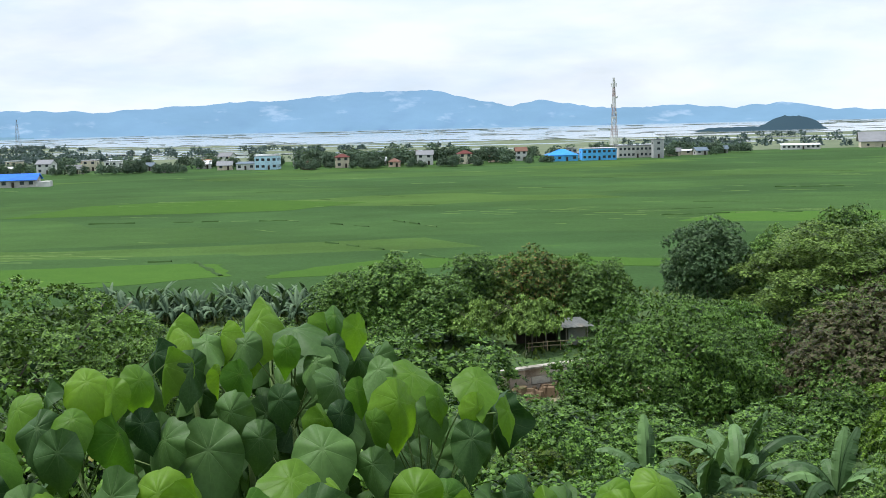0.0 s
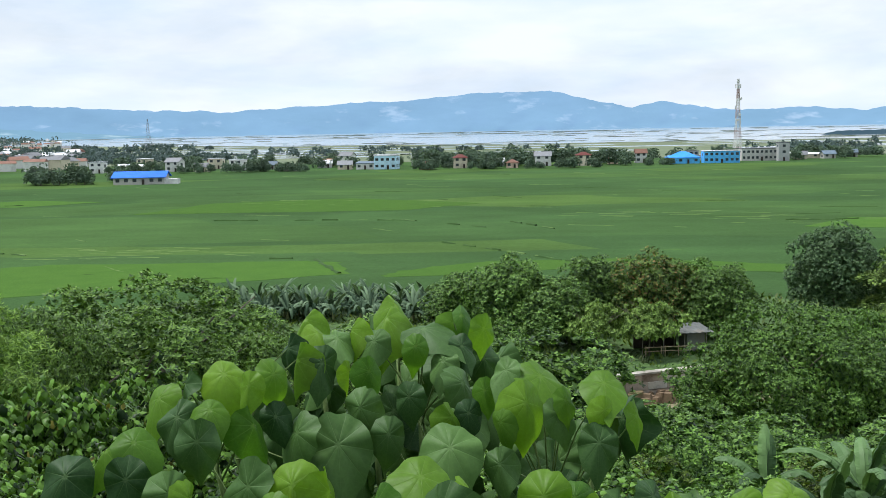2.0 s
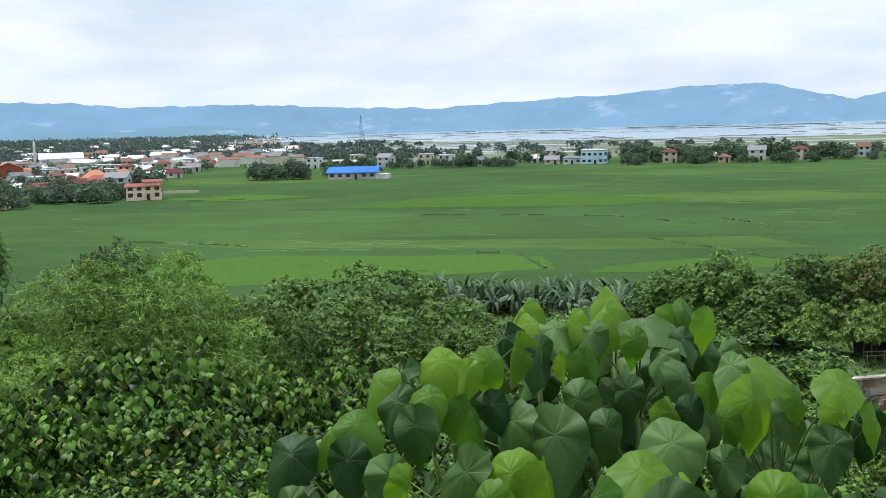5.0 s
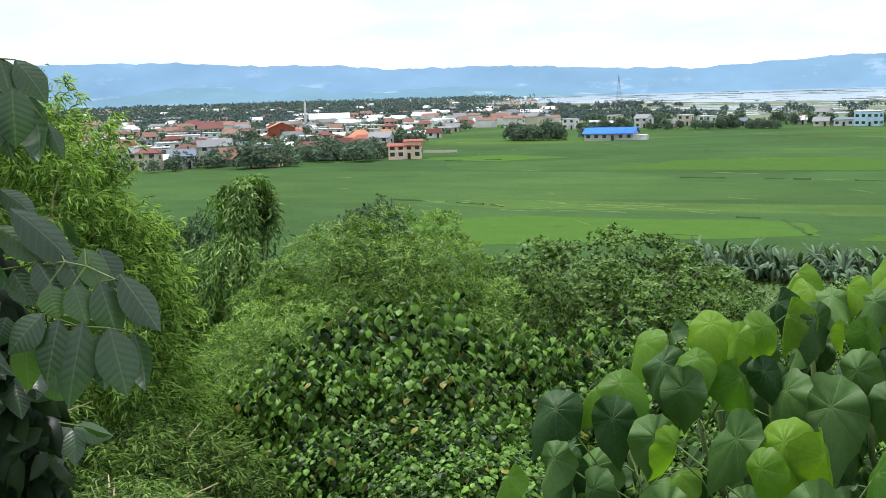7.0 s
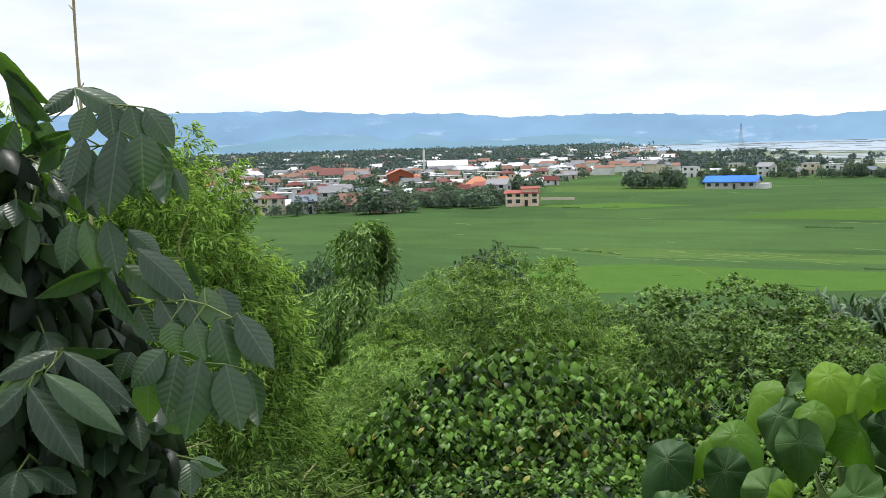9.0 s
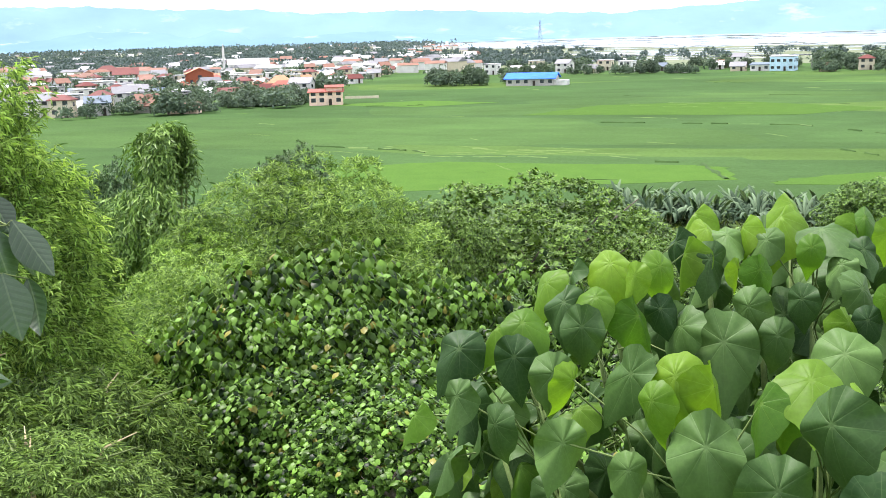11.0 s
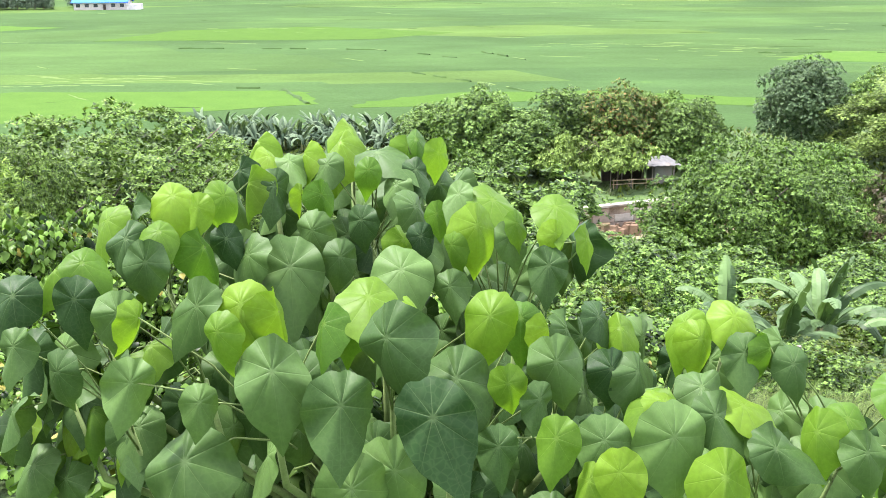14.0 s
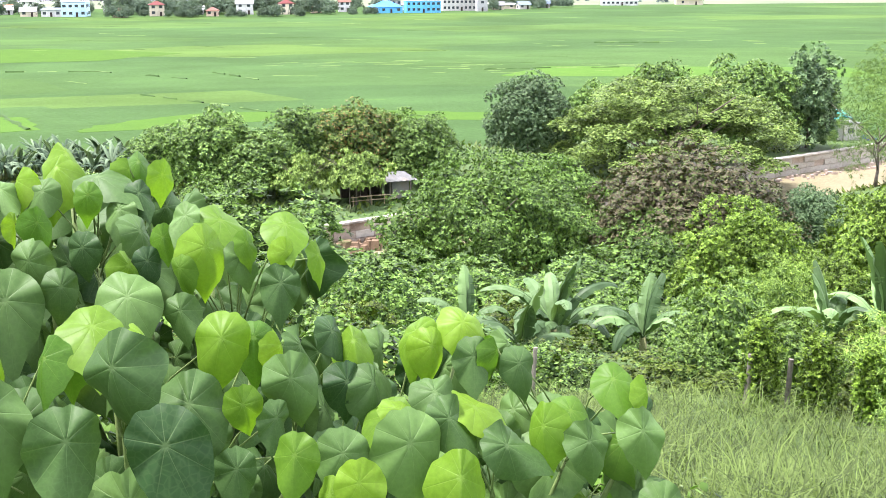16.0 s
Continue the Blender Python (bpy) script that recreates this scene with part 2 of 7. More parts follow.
def hazed_hill_material(name, c1, c2, air):
    """Distant hills: forest and clearings; kilometres of lit air put in as glow."""
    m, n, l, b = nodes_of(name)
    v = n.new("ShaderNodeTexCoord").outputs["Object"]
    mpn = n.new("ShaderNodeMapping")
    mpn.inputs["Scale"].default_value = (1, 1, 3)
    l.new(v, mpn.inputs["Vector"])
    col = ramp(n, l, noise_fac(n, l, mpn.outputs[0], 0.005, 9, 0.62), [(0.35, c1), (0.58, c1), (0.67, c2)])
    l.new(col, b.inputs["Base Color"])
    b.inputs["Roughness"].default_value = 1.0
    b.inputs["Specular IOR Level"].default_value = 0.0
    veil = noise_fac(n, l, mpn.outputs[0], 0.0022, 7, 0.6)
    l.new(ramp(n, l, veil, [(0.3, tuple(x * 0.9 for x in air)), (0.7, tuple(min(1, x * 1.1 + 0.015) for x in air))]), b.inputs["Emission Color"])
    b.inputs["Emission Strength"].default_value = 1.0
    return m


def slope_material():
    m, n, l, b = nodes_of("hillside_soil")
    v = n.new("ShaderNodeTexCoord").outputs["Object"]
    col = ramp(n, l, noise_fac(n, l, v, 0.5, 8, 0.65), [(0.3, (0.03, 0.06, 0.014)), (0.55, (0.06, 0.12, 0.022)), (0.75, (0.1, 0.13, 0.04))])
    col = mixc(n, l, 0.5, col, ramp(n, l, noise_fac(n, l, v, 9, 5), [(0.3, (0.2, 0.2, 0.2)), (0.7, (0.8, 0.8, 0.8))]), "OVERLAY")
    l.new(col, b.inputs["Base Color"])
    b.inputs["Roughness"].default_value = 0.95
    bp = n.new("ShaderNodeBump")
    bp.inputs["Distance"].default_value = 0.1
    l.new(noise_fac(n, l, v, 6, 6), bp.inputs["Height"])
    l.new(bp.outputs["Normal"], b.inputs["Normal"])
    return m


M_RICE, M_WATER, M_SLOPE = rice_material(), water_material(), slope_material()
M_PADDY = surface("young_rice", (0.055, 0.118, 0.022), (0.066, 0.134, 0.024), 0.25, 0.95, 0.3)
M_PADDY.node_tree.nodes["Principled BSDF"].inputs["Specular IOR Level"].default_value = 0.02
M_VERGE = surface("pale_grass_verge", (0.08, 0.14, 0.035), (0.12, 0.18, 0.055), 0.4, 0.85, 0.3)
M_BUND = surface("field_bund", (0.024, 0.056, 0.014), (0.042, 0.085, 0.02), 0.3, 0.9)
# Dike and marsh greens greyed, standing in for haze over the distance.
M_DIKE = surface("pond_dike", (0.075, 0.1, 0.075), (0.13, 0.16, 0.11), 0.02, 0.9, 0)
M_MARSH = surface("marsh_grass", (0.12, 0.155, 0.088), (0.19, 0.225, 0.13), 0.012, 0.9, 0)
# Range, foothills and island emit the haze colour themselves.
M_FAR = hazed_hill_material("far_mountain", (0.02, 0.04, 0.03), (0.12, 0.13, 0.12), (0.285, 0.475, 0.725))
M_NEARHILL = hazed_hill_material("far_foothill", (0.02, 0.04, 0.03), (0.14, 0.16, 0.13), (0.25, 0.425, 0.6))
M_ISLE = hazed_hill_material("lake_island", (0.008, 0.014, 0.012), (0.016, 0.022, 0.016), (0.06, 0.11, 0.155))
M_MUD = surface("river_mud", (0.16, 0.145, 0.08), (0.22, 0.195, 0.115), 0.25, 0.8, 0.4)
M_CONC = surface("stained_concrete", (0.38, 0.355, 0.3), (0.5, 0.47, 0.4), 0.8, 0.9, 0.5, dirt=(0.11, 0.095, 0.08))
M_PINKC = surface("pinkish_concrete", (0.34, 0.28, 0.22), (0.44, 0.37, 0.3), 0.8, 0.9, 0.5, dirt=(0.12, 0.085, 0.06))
M_EARTH = surface("red_earth", (0.12, 0.085, 0.05), (0.2, 0.14, 0.09), 1.4, 0.95, 0.8, dirt=(0.05, 0.09, 0.02))
M_TIN = surface("weathered_tin", (0.12, 0.128, 0.12), (0.2, 0.21, 0.2), 0.7, 0.85, 0.1, dirt=(0.2, 0.17, 0.13))
M_WOOD = surface("grey_weathered_wood", (0.14, 0.128, 0.1), (0.25, 0.23, 0.19), 2.5, 0.85, 0.5)
M_DARK = surface("shaded_boards", (0.035, 0.03, 0.026), (0.07, 0.055, 0.045), 2.0, 0.9)
M_TARP = surface("teal_tarpaulin", (0.02, 0.3, 0.3), (0.05, 0.42, 0.4), 0.6, 0.5, 0.4)
M_BLUEC = surface("blue_cloth", (0.03, 0.08, 0.3), (0.05, 0.12, 0.4), 2, 0.6)
M_BARK = surface("tree_bark", (0.09, 0.075, 0.06), (0.19, 0.165, 0.135), 3.0, 0.95, 0.8)
M_DARKBARK = surface("dark_twig_bark", (0.03, 0.034, 0.02), (0.07, 0.075, 0.045), 5.0, 0.9, 0.4)
M_TWIG = surface("green_twig", (0.09, 0.13, 0.04), (0.16, 0.21, 0.07), 6.0, 0.6, 0.2)
M_STEM = surface("pale_green_stem", (0.1, 0.15, 0.045), (0.17, 0.24, 0.08), 5.0, 0.5, 0.2)
M_BAMB = surface("dry_bamboo", (0.34, 0.27, 0.15), (0.46, 0.38, 0.24), 3.0, 0.5, 0.2, dirt=(0.18, 0.15, 0.1))
M_STEEL = surface("tower_steel", (0.42, 0.33, 0.31), (0.55, 0.45, 0.43), 0.3, 0.6, 0)
M_GLASS = surface("dark_window_glass", (0.03, 0.035, 0.04), (0.07, 0.08, 0.09), 0.5, 0.12, 0)
WALLS = {k: surface(k + "_wall", c, tuple(x * 1.15 for x in c), 0.25, 0.85, 0.1, dirt=tuple(x * 0.6 for x in c), vary=0.1) for k, c in {
    "white": (0.7, 0.69, 0.66), "cream": (0.62, 0.55, 0.42), "grey": (0.4, 0.4, 0.39), "peach": (0.82, 0.62, 0.48),
    "brown": (0.33, 0.1, 0.055), "skyblue": (0.55, 0.76, 0.88), "vividblue": (0.13, 0.48, 0.88), "pale": (0.52, 0.5, 0.46)}.items()}
ROOFS = {k: surface(k + "_roof", c, tuple(x * 1.2 for x in c), 0.3, 0.6, 0.1, dirt=tuple(x * 0.65 for x in c), vary=0.15) for k, c in {
    "red": (0.29, 0.085, 0.06), "maroon": (0.13, 0.04, 0.034), "rust": (0.2, 0.105, 0.075), "grey": (0.2, 0.205, 0.215),
    "white": (0.62, 0.63, 0.64), "orange": (0.42, 0.185, 0.1), "cobalt": (0.03, 0.14, 0.62), "bluegrey": (0.13, 0.17, 0.21), "vivid": (0.05, 0.25, 0.72)}.items()}
# Dark ends of mango, dense and rain tree leaves lifted in place of haze.
F_MANGO = foliage("mango_leaves", (0.04, 0.1, 0.028), (0.21, 0.36, 0.075))
F_MANGOR = foliage("mango_leaves_flushing", (0.026, 0.058, 0.016), (0.19, 0.3, 0.062), tips=(0.26, 0.17, 0.06), amount=0.12)
F_ROUND = foliage("dark_dense_leaves", (0.05, 0.11, 0.05), (0.15, 0.245, 0.1))
F_RAIN = foliage("rain_tree_leaves", (0.09, 0.17, 0.036), (0.29, 0.44, 0.095), glow=0.1)
F_DOME = foliage("dome_tree_leaves", (0.035, 0.085, 0.018), (0.175, 0.3, 0.055))
F_ACAC = foliage("feathery_leaves", (0.075, 0.17, 0.034), (0.33, 0.52, 0.1), glow=0.18)
F_BROWN = foliage("brownish_leaves", (0.07, 0.066, 0.034), (0.165, 0.15, 0.08), tips=(0.08, 0.12, 0.03), amount=0.3)
F_BRIGHT = foliage("bright_leaves", (0.055, 0.120, 0.016), (0.265, 0.440, 0.058), glow=0.2)
F_BUSH = foliage("hillside_leaves", (0.032, 0.085, 0.02), (0.2, 0.36, 0.066))
F_BAMB = foliage("bamboo_leaves", (0.11, 0.24, 0.055), (0.62, 0.88, 0.24), glow=0.3, patch=0.7, spread=0.95)
F_BAML = foliage("low_bamboo_leaves", (0.045, 0.1, 0.026), (0.36, 0.54, 0.15), glow=0.18, patch=0.7, spread=0.95)
F_WEEP = foliage("weeping_leaves", (0.08, 0.17, 0.04), (0.25, 0.4, 0.095), patch=0.8)
F_THICK = foliage("broad_glossy_leaves", (0.012, 0.038, 0.006), (0.165, 0.32, 0.05), rough=0.4, glow=0.1, tips=(0.2, 0.19, 0.04), amount=0.02, patch=0.8, gloss=0.12, spread=1.0)
F_GRASS = foliage("slope_grass", (0.034, 0.060, 0.012), (0.128, 0.196, 0.046), rough=0.6, glow=0.18, patch=0.9)
F_VINE = foliage("vine_leaves", (0.024, 0.050, 0.006), (0.130, 0.198, 0.026), glow=0.18, patch=1.5)
F_VINE2 = foliage("post_vine_leaves", (0.046, 0.105, 0.014), (0.26, 0.43, 0.05), glow=0.21, patch=1.5)
# Far woods and village trees: distance haze put into the leaf colours.
F_FAR = foliage("hazed_far_wood_leaves", (0.105, 0.155, 0.15), (0.09, 0.13, 0.12), glow=0.2, gloss=0.05, patch=0.05)
F_VILL = foliage("hazed_village_tree_leaves", (0.115, 0.18, 0.135), (0.175, 0.25, 0.16), glow=0.2, gloss=0.06, patch=0.2)
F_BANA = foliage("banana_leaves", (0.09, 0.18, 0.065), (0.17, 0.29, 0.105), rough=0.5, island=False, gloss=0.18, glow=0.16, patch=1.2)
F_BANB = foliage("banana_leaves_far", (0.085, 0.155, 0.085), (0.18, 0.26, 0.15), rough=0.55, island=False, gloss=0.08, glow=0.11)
M_PSEUDO = surface("banana_stalk", (0.13, 0.16, 0.06), (0.22, 0.22, 0.1), 3.0, 0.7, 0.3, dirt=(0.12, 0.08, 0.05))
# Inner mass of the feathered tree: its shade is put into the leaf colour.
F_PINN = foliage("shade_dark_leaflets", (0.012, 0.024, 0.011), (0.034, 0.062, 0.022), rough=0.4, glow=0.1, patch=3)
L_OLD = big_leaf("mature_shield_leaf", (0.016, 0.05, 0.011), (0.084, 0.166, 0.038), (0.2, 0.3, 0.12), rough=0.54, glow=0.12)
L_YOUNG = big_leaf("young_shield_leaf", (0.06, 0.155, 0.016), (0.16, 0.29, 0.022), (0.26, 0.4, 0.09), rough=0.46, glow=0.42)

# ---- shape helpers ----
class Shape:
    """Collects points and faces of one mesh."""

    def __init__(self):
        self.v, self.f = [], []

    def add(self, verts, faces):
        k = len(self.v)
        self.v += [tuple(p) for p in verts]
        self.f += [tuple(i + k for i in q) for q in faces]
        return self

    def box(self, c, s, rz=0.0, taper=1.0):
        cx, cy, cz = c
        ca, sa = math.cos(rz), math.sin(rz)
        pts = []
        for dz, k in ((-0.5, 1.0), (0.5, taper)):
            for dx, dy in ((-0.5, -0.5), (0.5, -0.5), (0.5, 0.5), (-0.5, 0.5)):
                a, b2 = dx * s[0] * k, dy * s[1] * k
                pts.append((cx + a * ca - b2 * sa, cy + a * sa + b2 * ca, cz + dz * s[2]))
        return self.add(pts, [(3, 2, 1, 0), (4, 5, 6, 7), (0, 1, 5, 4), (1, 2, 6, 5), (2, 3, 7, 6), (3, 0, 4, 7)])

    def tube(self, path, radii, n=6):
        path = [Vector(p) for p in path]
        rings = []
        for i, p in enumerate(path):
            d = (path[min(i + 1, len(path) - 1)] - path[max(i - 1, 0)]).normalized()
            a = d.cross(Vector((0.31, 0.2, 1)) if abs(d.z) < 0.9 else Vector((1, 0, 0))).normalized()
            b2 = d.cross(a)
            rings.append([p + (a * math.cos(6.2832 * k / n) + b2 * math.sin(6.2832 * k / n)) * radii[i] for k in range(n)])
        faces = []
        for i in range(len(path) - 1):
            for k in range(n):
                faces.append((i * n + k, i * n + (k + 1) % n, (i + 1) * n + (k + 1) % n, (i + 1) * n + k))
        faces += [tuple(range(n))[::-1], tuple((len(path) - 1) * n + k for k in range(n))]
        return self.add([p for r in rings for p in r], faces)

    def mesh(self, name, mat, smooth=False):
        me = bpy.data.meshes.new(name)
        me.from_pydata(self.v, [], self.f)
        me.materials.append(mat)
        if smooth:
            me.polygons.foreach_set("use_smooth", [True] * len(me.polygons))
        me.update()
        return me


def part(name, shape, mat, parent, label="", smooth=False):
    """One mesh as a part of a thing."""
    me = shape if isinstance(shape, bpy.types.Mesh) else shape.mesh(name, mat, smooth)
    ob = new(name, me)
    ob.parent = parent
    if label:
        ob["label"] = label
    return ob


def thing(name, m, label, category, group="", kind=""):
    ob = new(name)
    ob.empty_display_size = 0.2
    ob.matrix_basis = m
    return tagged(ob, label, category, group, kind)


def array_mesh(name, verts, quads, mat, smooth=True, tri=False):
    """A mesh from numpy arrays of points and of equal-sized faces."""
    me = bpy.data.meshes.new(name)
    k = quads.shape[1]
    me.vertices.add(len(verts))
    me.vertices.foreach_set("co", verts.astype(np.float32).ravel())
    me.loops.add(quads.size)
    me.loops.foreach_set("vertex_index", quads.astype(np.int32).ravel())
    me.polygons.add(len(quads))
    me.polygons.foreach_set("loop_start", np.arange(0, quads.size, k, dtype=np.int32))
    me.polygons.foreach_set("use_smooth", np.full(len(quads), smooth))
    me.materials.append(mat)
    me.update()
    me.validate()
    return me


def unit(a):
    return a / np.maximum(np.linalg.norm(a, axis=1, keepdims=True), 1e-9)


def leaf_mesh(name, pos, along, normal, length, width, mat, rich=False, fold=0.25, droop=0.25):
    """Many leaves: each folded along its midrib, pointed at both ends; rich ones bend as well."""
    n = len(pos)
    along = unit(along)
    side = unit(np.cross(along, normal))
    normal = np.cross(side, along)
    L = np.broadcast_to(length, n)[:, None]
    W = np.broadcast_to(width, n)[:, None]
    if not rich:
        tip = pos + along * L - normal * L * droop * 0.4
        mid = pos + along * L * 0.45 + normal * L * 0.05
        v = np.stack([pos, mid + side * W * 0.5 - normal * W * fold, tip, mid - side * W * 0.5 - normal * W * fold], 1).reshape(-1, 3)
        base = np.arange(n)[:, None] * 4
        q = np.concatenate([base + np.array([[0, 1, 2]]), base + np.array([[0, 2, 3]])], 1).reshape(-1, 3)
        return array_mesh(name, v, q, mat, smooth=False)
    c1 = pos + along * L * 0.33 + normal * L * 0.06
    c2 = pos + along * L * 0.7 + normal * L * (0.02 - droop * 0.25)
    tip = pos + along * L - normal * L * droop
    up = -normal * W * fold
    v = np.stack([pos, c1, c2, tip, c1 + side * W * 0.5 - up * -1, c2 + side * W * 0.36 - up * -0.8, c1 - side * W * 0.5 - up * -1, c2 - side * W * 0.36 - up * -0.8], 1).reshape(-1, 3)
    base = np.arange(n)[:, None] * 8
    tri = np.array([[0, 4, 1], [1, 4, 5], [1, 5, 2], [2, 5, 3], [0, 1, 6], [1, 7, 6], [1, 2, 7], [2, 3, 7]])
    q = (base[:, :, None] + tri[None].reshape(1, 8, 3)).reshape(-1, 3)
    return array_mesh(name, v, q, mat, smooth=True)


RNG = np.random.default_rng(7)


def sphere_dirs(n, rng):
    z = rng.uniform(-1, 1, n)
    a = rng.uniform(0, 2 * np.pi, n)
    s = np.sqrt(1 - z * z)
    return np.stack([s * np.cos(a), s * np.sin(a), z], 1)


# ---- ground ----
HILL = np.array([(0, 18.4), (3, 17.2), (6, 16.4), (10, 15.3), (15, 13.7), (20, 12.0), (30, 8.7), (45, 5.5), (66, 2.2), (95, 0.3), (112, 0.0), (9999, 0.0)])
WALL_A, WALL_B = np.array((-4.0, 83.0)), np.array((84.0, 126.0))
WALL_DIR = (WALL_B - WALL_A) / np.linalg.norm(WALL_B - WALL_A)
WALL_FRONT = np.array((WALL_DIR[1], -WALL_DIR[0]))


def smooth01(x):
    x = np.clip(x, 0, 1)
    return x * x * (3 - 2 * x)


def ground_z(x, y):
    """Height of the ground: hill under the camera, flat plain, river bed before the concrete wall."""
    x, y = np.asarray(x, float), np.asarray(y, float)
    r = np.hypot(x, y)
    ahead = smooth01((y / np.maximum(r, 1e-6) + 0.35) / 0.75)
    z = np.interp(r * (0.3 + 0.7 * ahead), HILL[:, 0], HILL[:, 1])
    s = (x - WALL_A[0]) * WALL_FRONT[0] + (y - WALL_A[1]) * WALL_FRONT[1]
    u = (x - WALL_A[0]) * WALL_DIR[0] + (y - WALL_A[1]) * WALL_DIR[1]
    along = smooth01((u + 2) / 6) * smooth01((150 - u) / 30)
    bed = np.where(s > -2.2, -1.9, 0.0)
    k = np.where(s > -2.2, smooth01((17 - s) / 9), smooth01((s + 12) / 8)) * along
    z = z * (1 - k) + bed * k
    return z + np.where(r < 120, 0.25 * np.sin(x * 0.9 + 1.3 * np.sin(y * 0.35)) * np.sin(y * 0.75) * smooth01(r / 8) * (1 - k) * np.clip(z, 0, 2) / 2, 0)


def gz(x, y):
    return float(ground_z(x, y))


def build_ground():
    radii = np.concatenate([np.linspace(0.5, 30, 50), np.linspace(31, 150, 130), np.geomspace(155, 4900, 40)])
    seg = 360
    a = np.linspace(0, 2 * np.pi, seg, endpoint=False)
    R, A = np.meshgrid(radii, a, indexing="ij")
    X, Y = R * np.sin(A), R * np.cos(A)
    v = np.stack([X, Y, ground_z(X, Y)], -1).reshape(-1, 3)
    i, j = np.meshgrid(np.arange(len(radii) - 1), np.arange(seg), indexing="ij")
    q = np.stack([i * seg + j, i * seg + (j + 1) % seg, (i + 1) * seg + (j + 1) % seg, (i + 1) * seg + j], -1).reshape(-1, 4)[:, ::-1]
    me = array_mesh("ground", np.concatenate([v, [(0, 0, 18.4)]]), q, M_RICE)
    me.materials.append(M_SLOPE)
    me.materials.append(M_MUD)
    c = v[q].mean(1)
    r = np.hypot(c[:, 0], c[:, 1])
    edge = 128 + 6 * np.sin(c[:, 0] * 0.11) + np.where(c[:, 0] > 32, 16, 0)
    s = (c[:, 0] - WALL_A[0]) * WALL_FRONT[0] + (c[:, 1] - WALL_A[1]) * WALL_FRONT[1]
    idx = np.where(r < edge, 1, 0)
    idx[(c[:, 2] < -1.2)] = 2
    me.polygons.foreach_set("material_index", idx.astype(np.int32))
    cap = bmesh.new()
    cap.from_mesh(me)
    cap.verts.ensure_lookup_table()
    for k in range(seg):
        cap.faces.new((cap.verts[len(v)], cap.verts[(k + 1) % seg], cap.verts[k])).material_index = 1
    cap.to_mesh(me)
    cap.free()
    tagged(new("ground", me), "green hillside falling to flat rice fields", "ground", kind="structure")


build_ground()


def bund_run(shape, pts, w=0.5, h=0.35):
    """A low earth bank between rice plots."""
    for (x0, y0), (x1, y1) in zip(pts[:-1], pts[1:]):
        n = max(2, int(math.hypot(x1 - x0, y1 - y0) / 1.2))
        d = Vector((x1 - x0, y1 - y0, 0)).normalized()
        s = Vector((-d.y, d.x, 0))
        ring = []
        for k in range(n + 1):
            t = k / n
            p = Vector((x0 + (x1 - x0) * t, y0 + (y1 - y0) * t, 0)) + s * 0.14 * math.sin(k * 0.9 + x0)
            ww, hh = w * RNG.uniform(0.25, 1.5), h * RNG.uniform(0.3, 1.2)
            ring += [p - s * ww - Vector((0, 0, 0.05)), p - s * ww * 0.4 + Vector((0, 0, hh)), p + s * ww * 0.4 + Vector((0, 0, hh)), p + s * ww - Vector((0, 0, 0.05))]
        shape.add(ring, [(i * 4 + k, i * 4 + k + 1, i * 4 + k + 5, i * 4 + k + 4) for i in range(n) for k in range(3)])


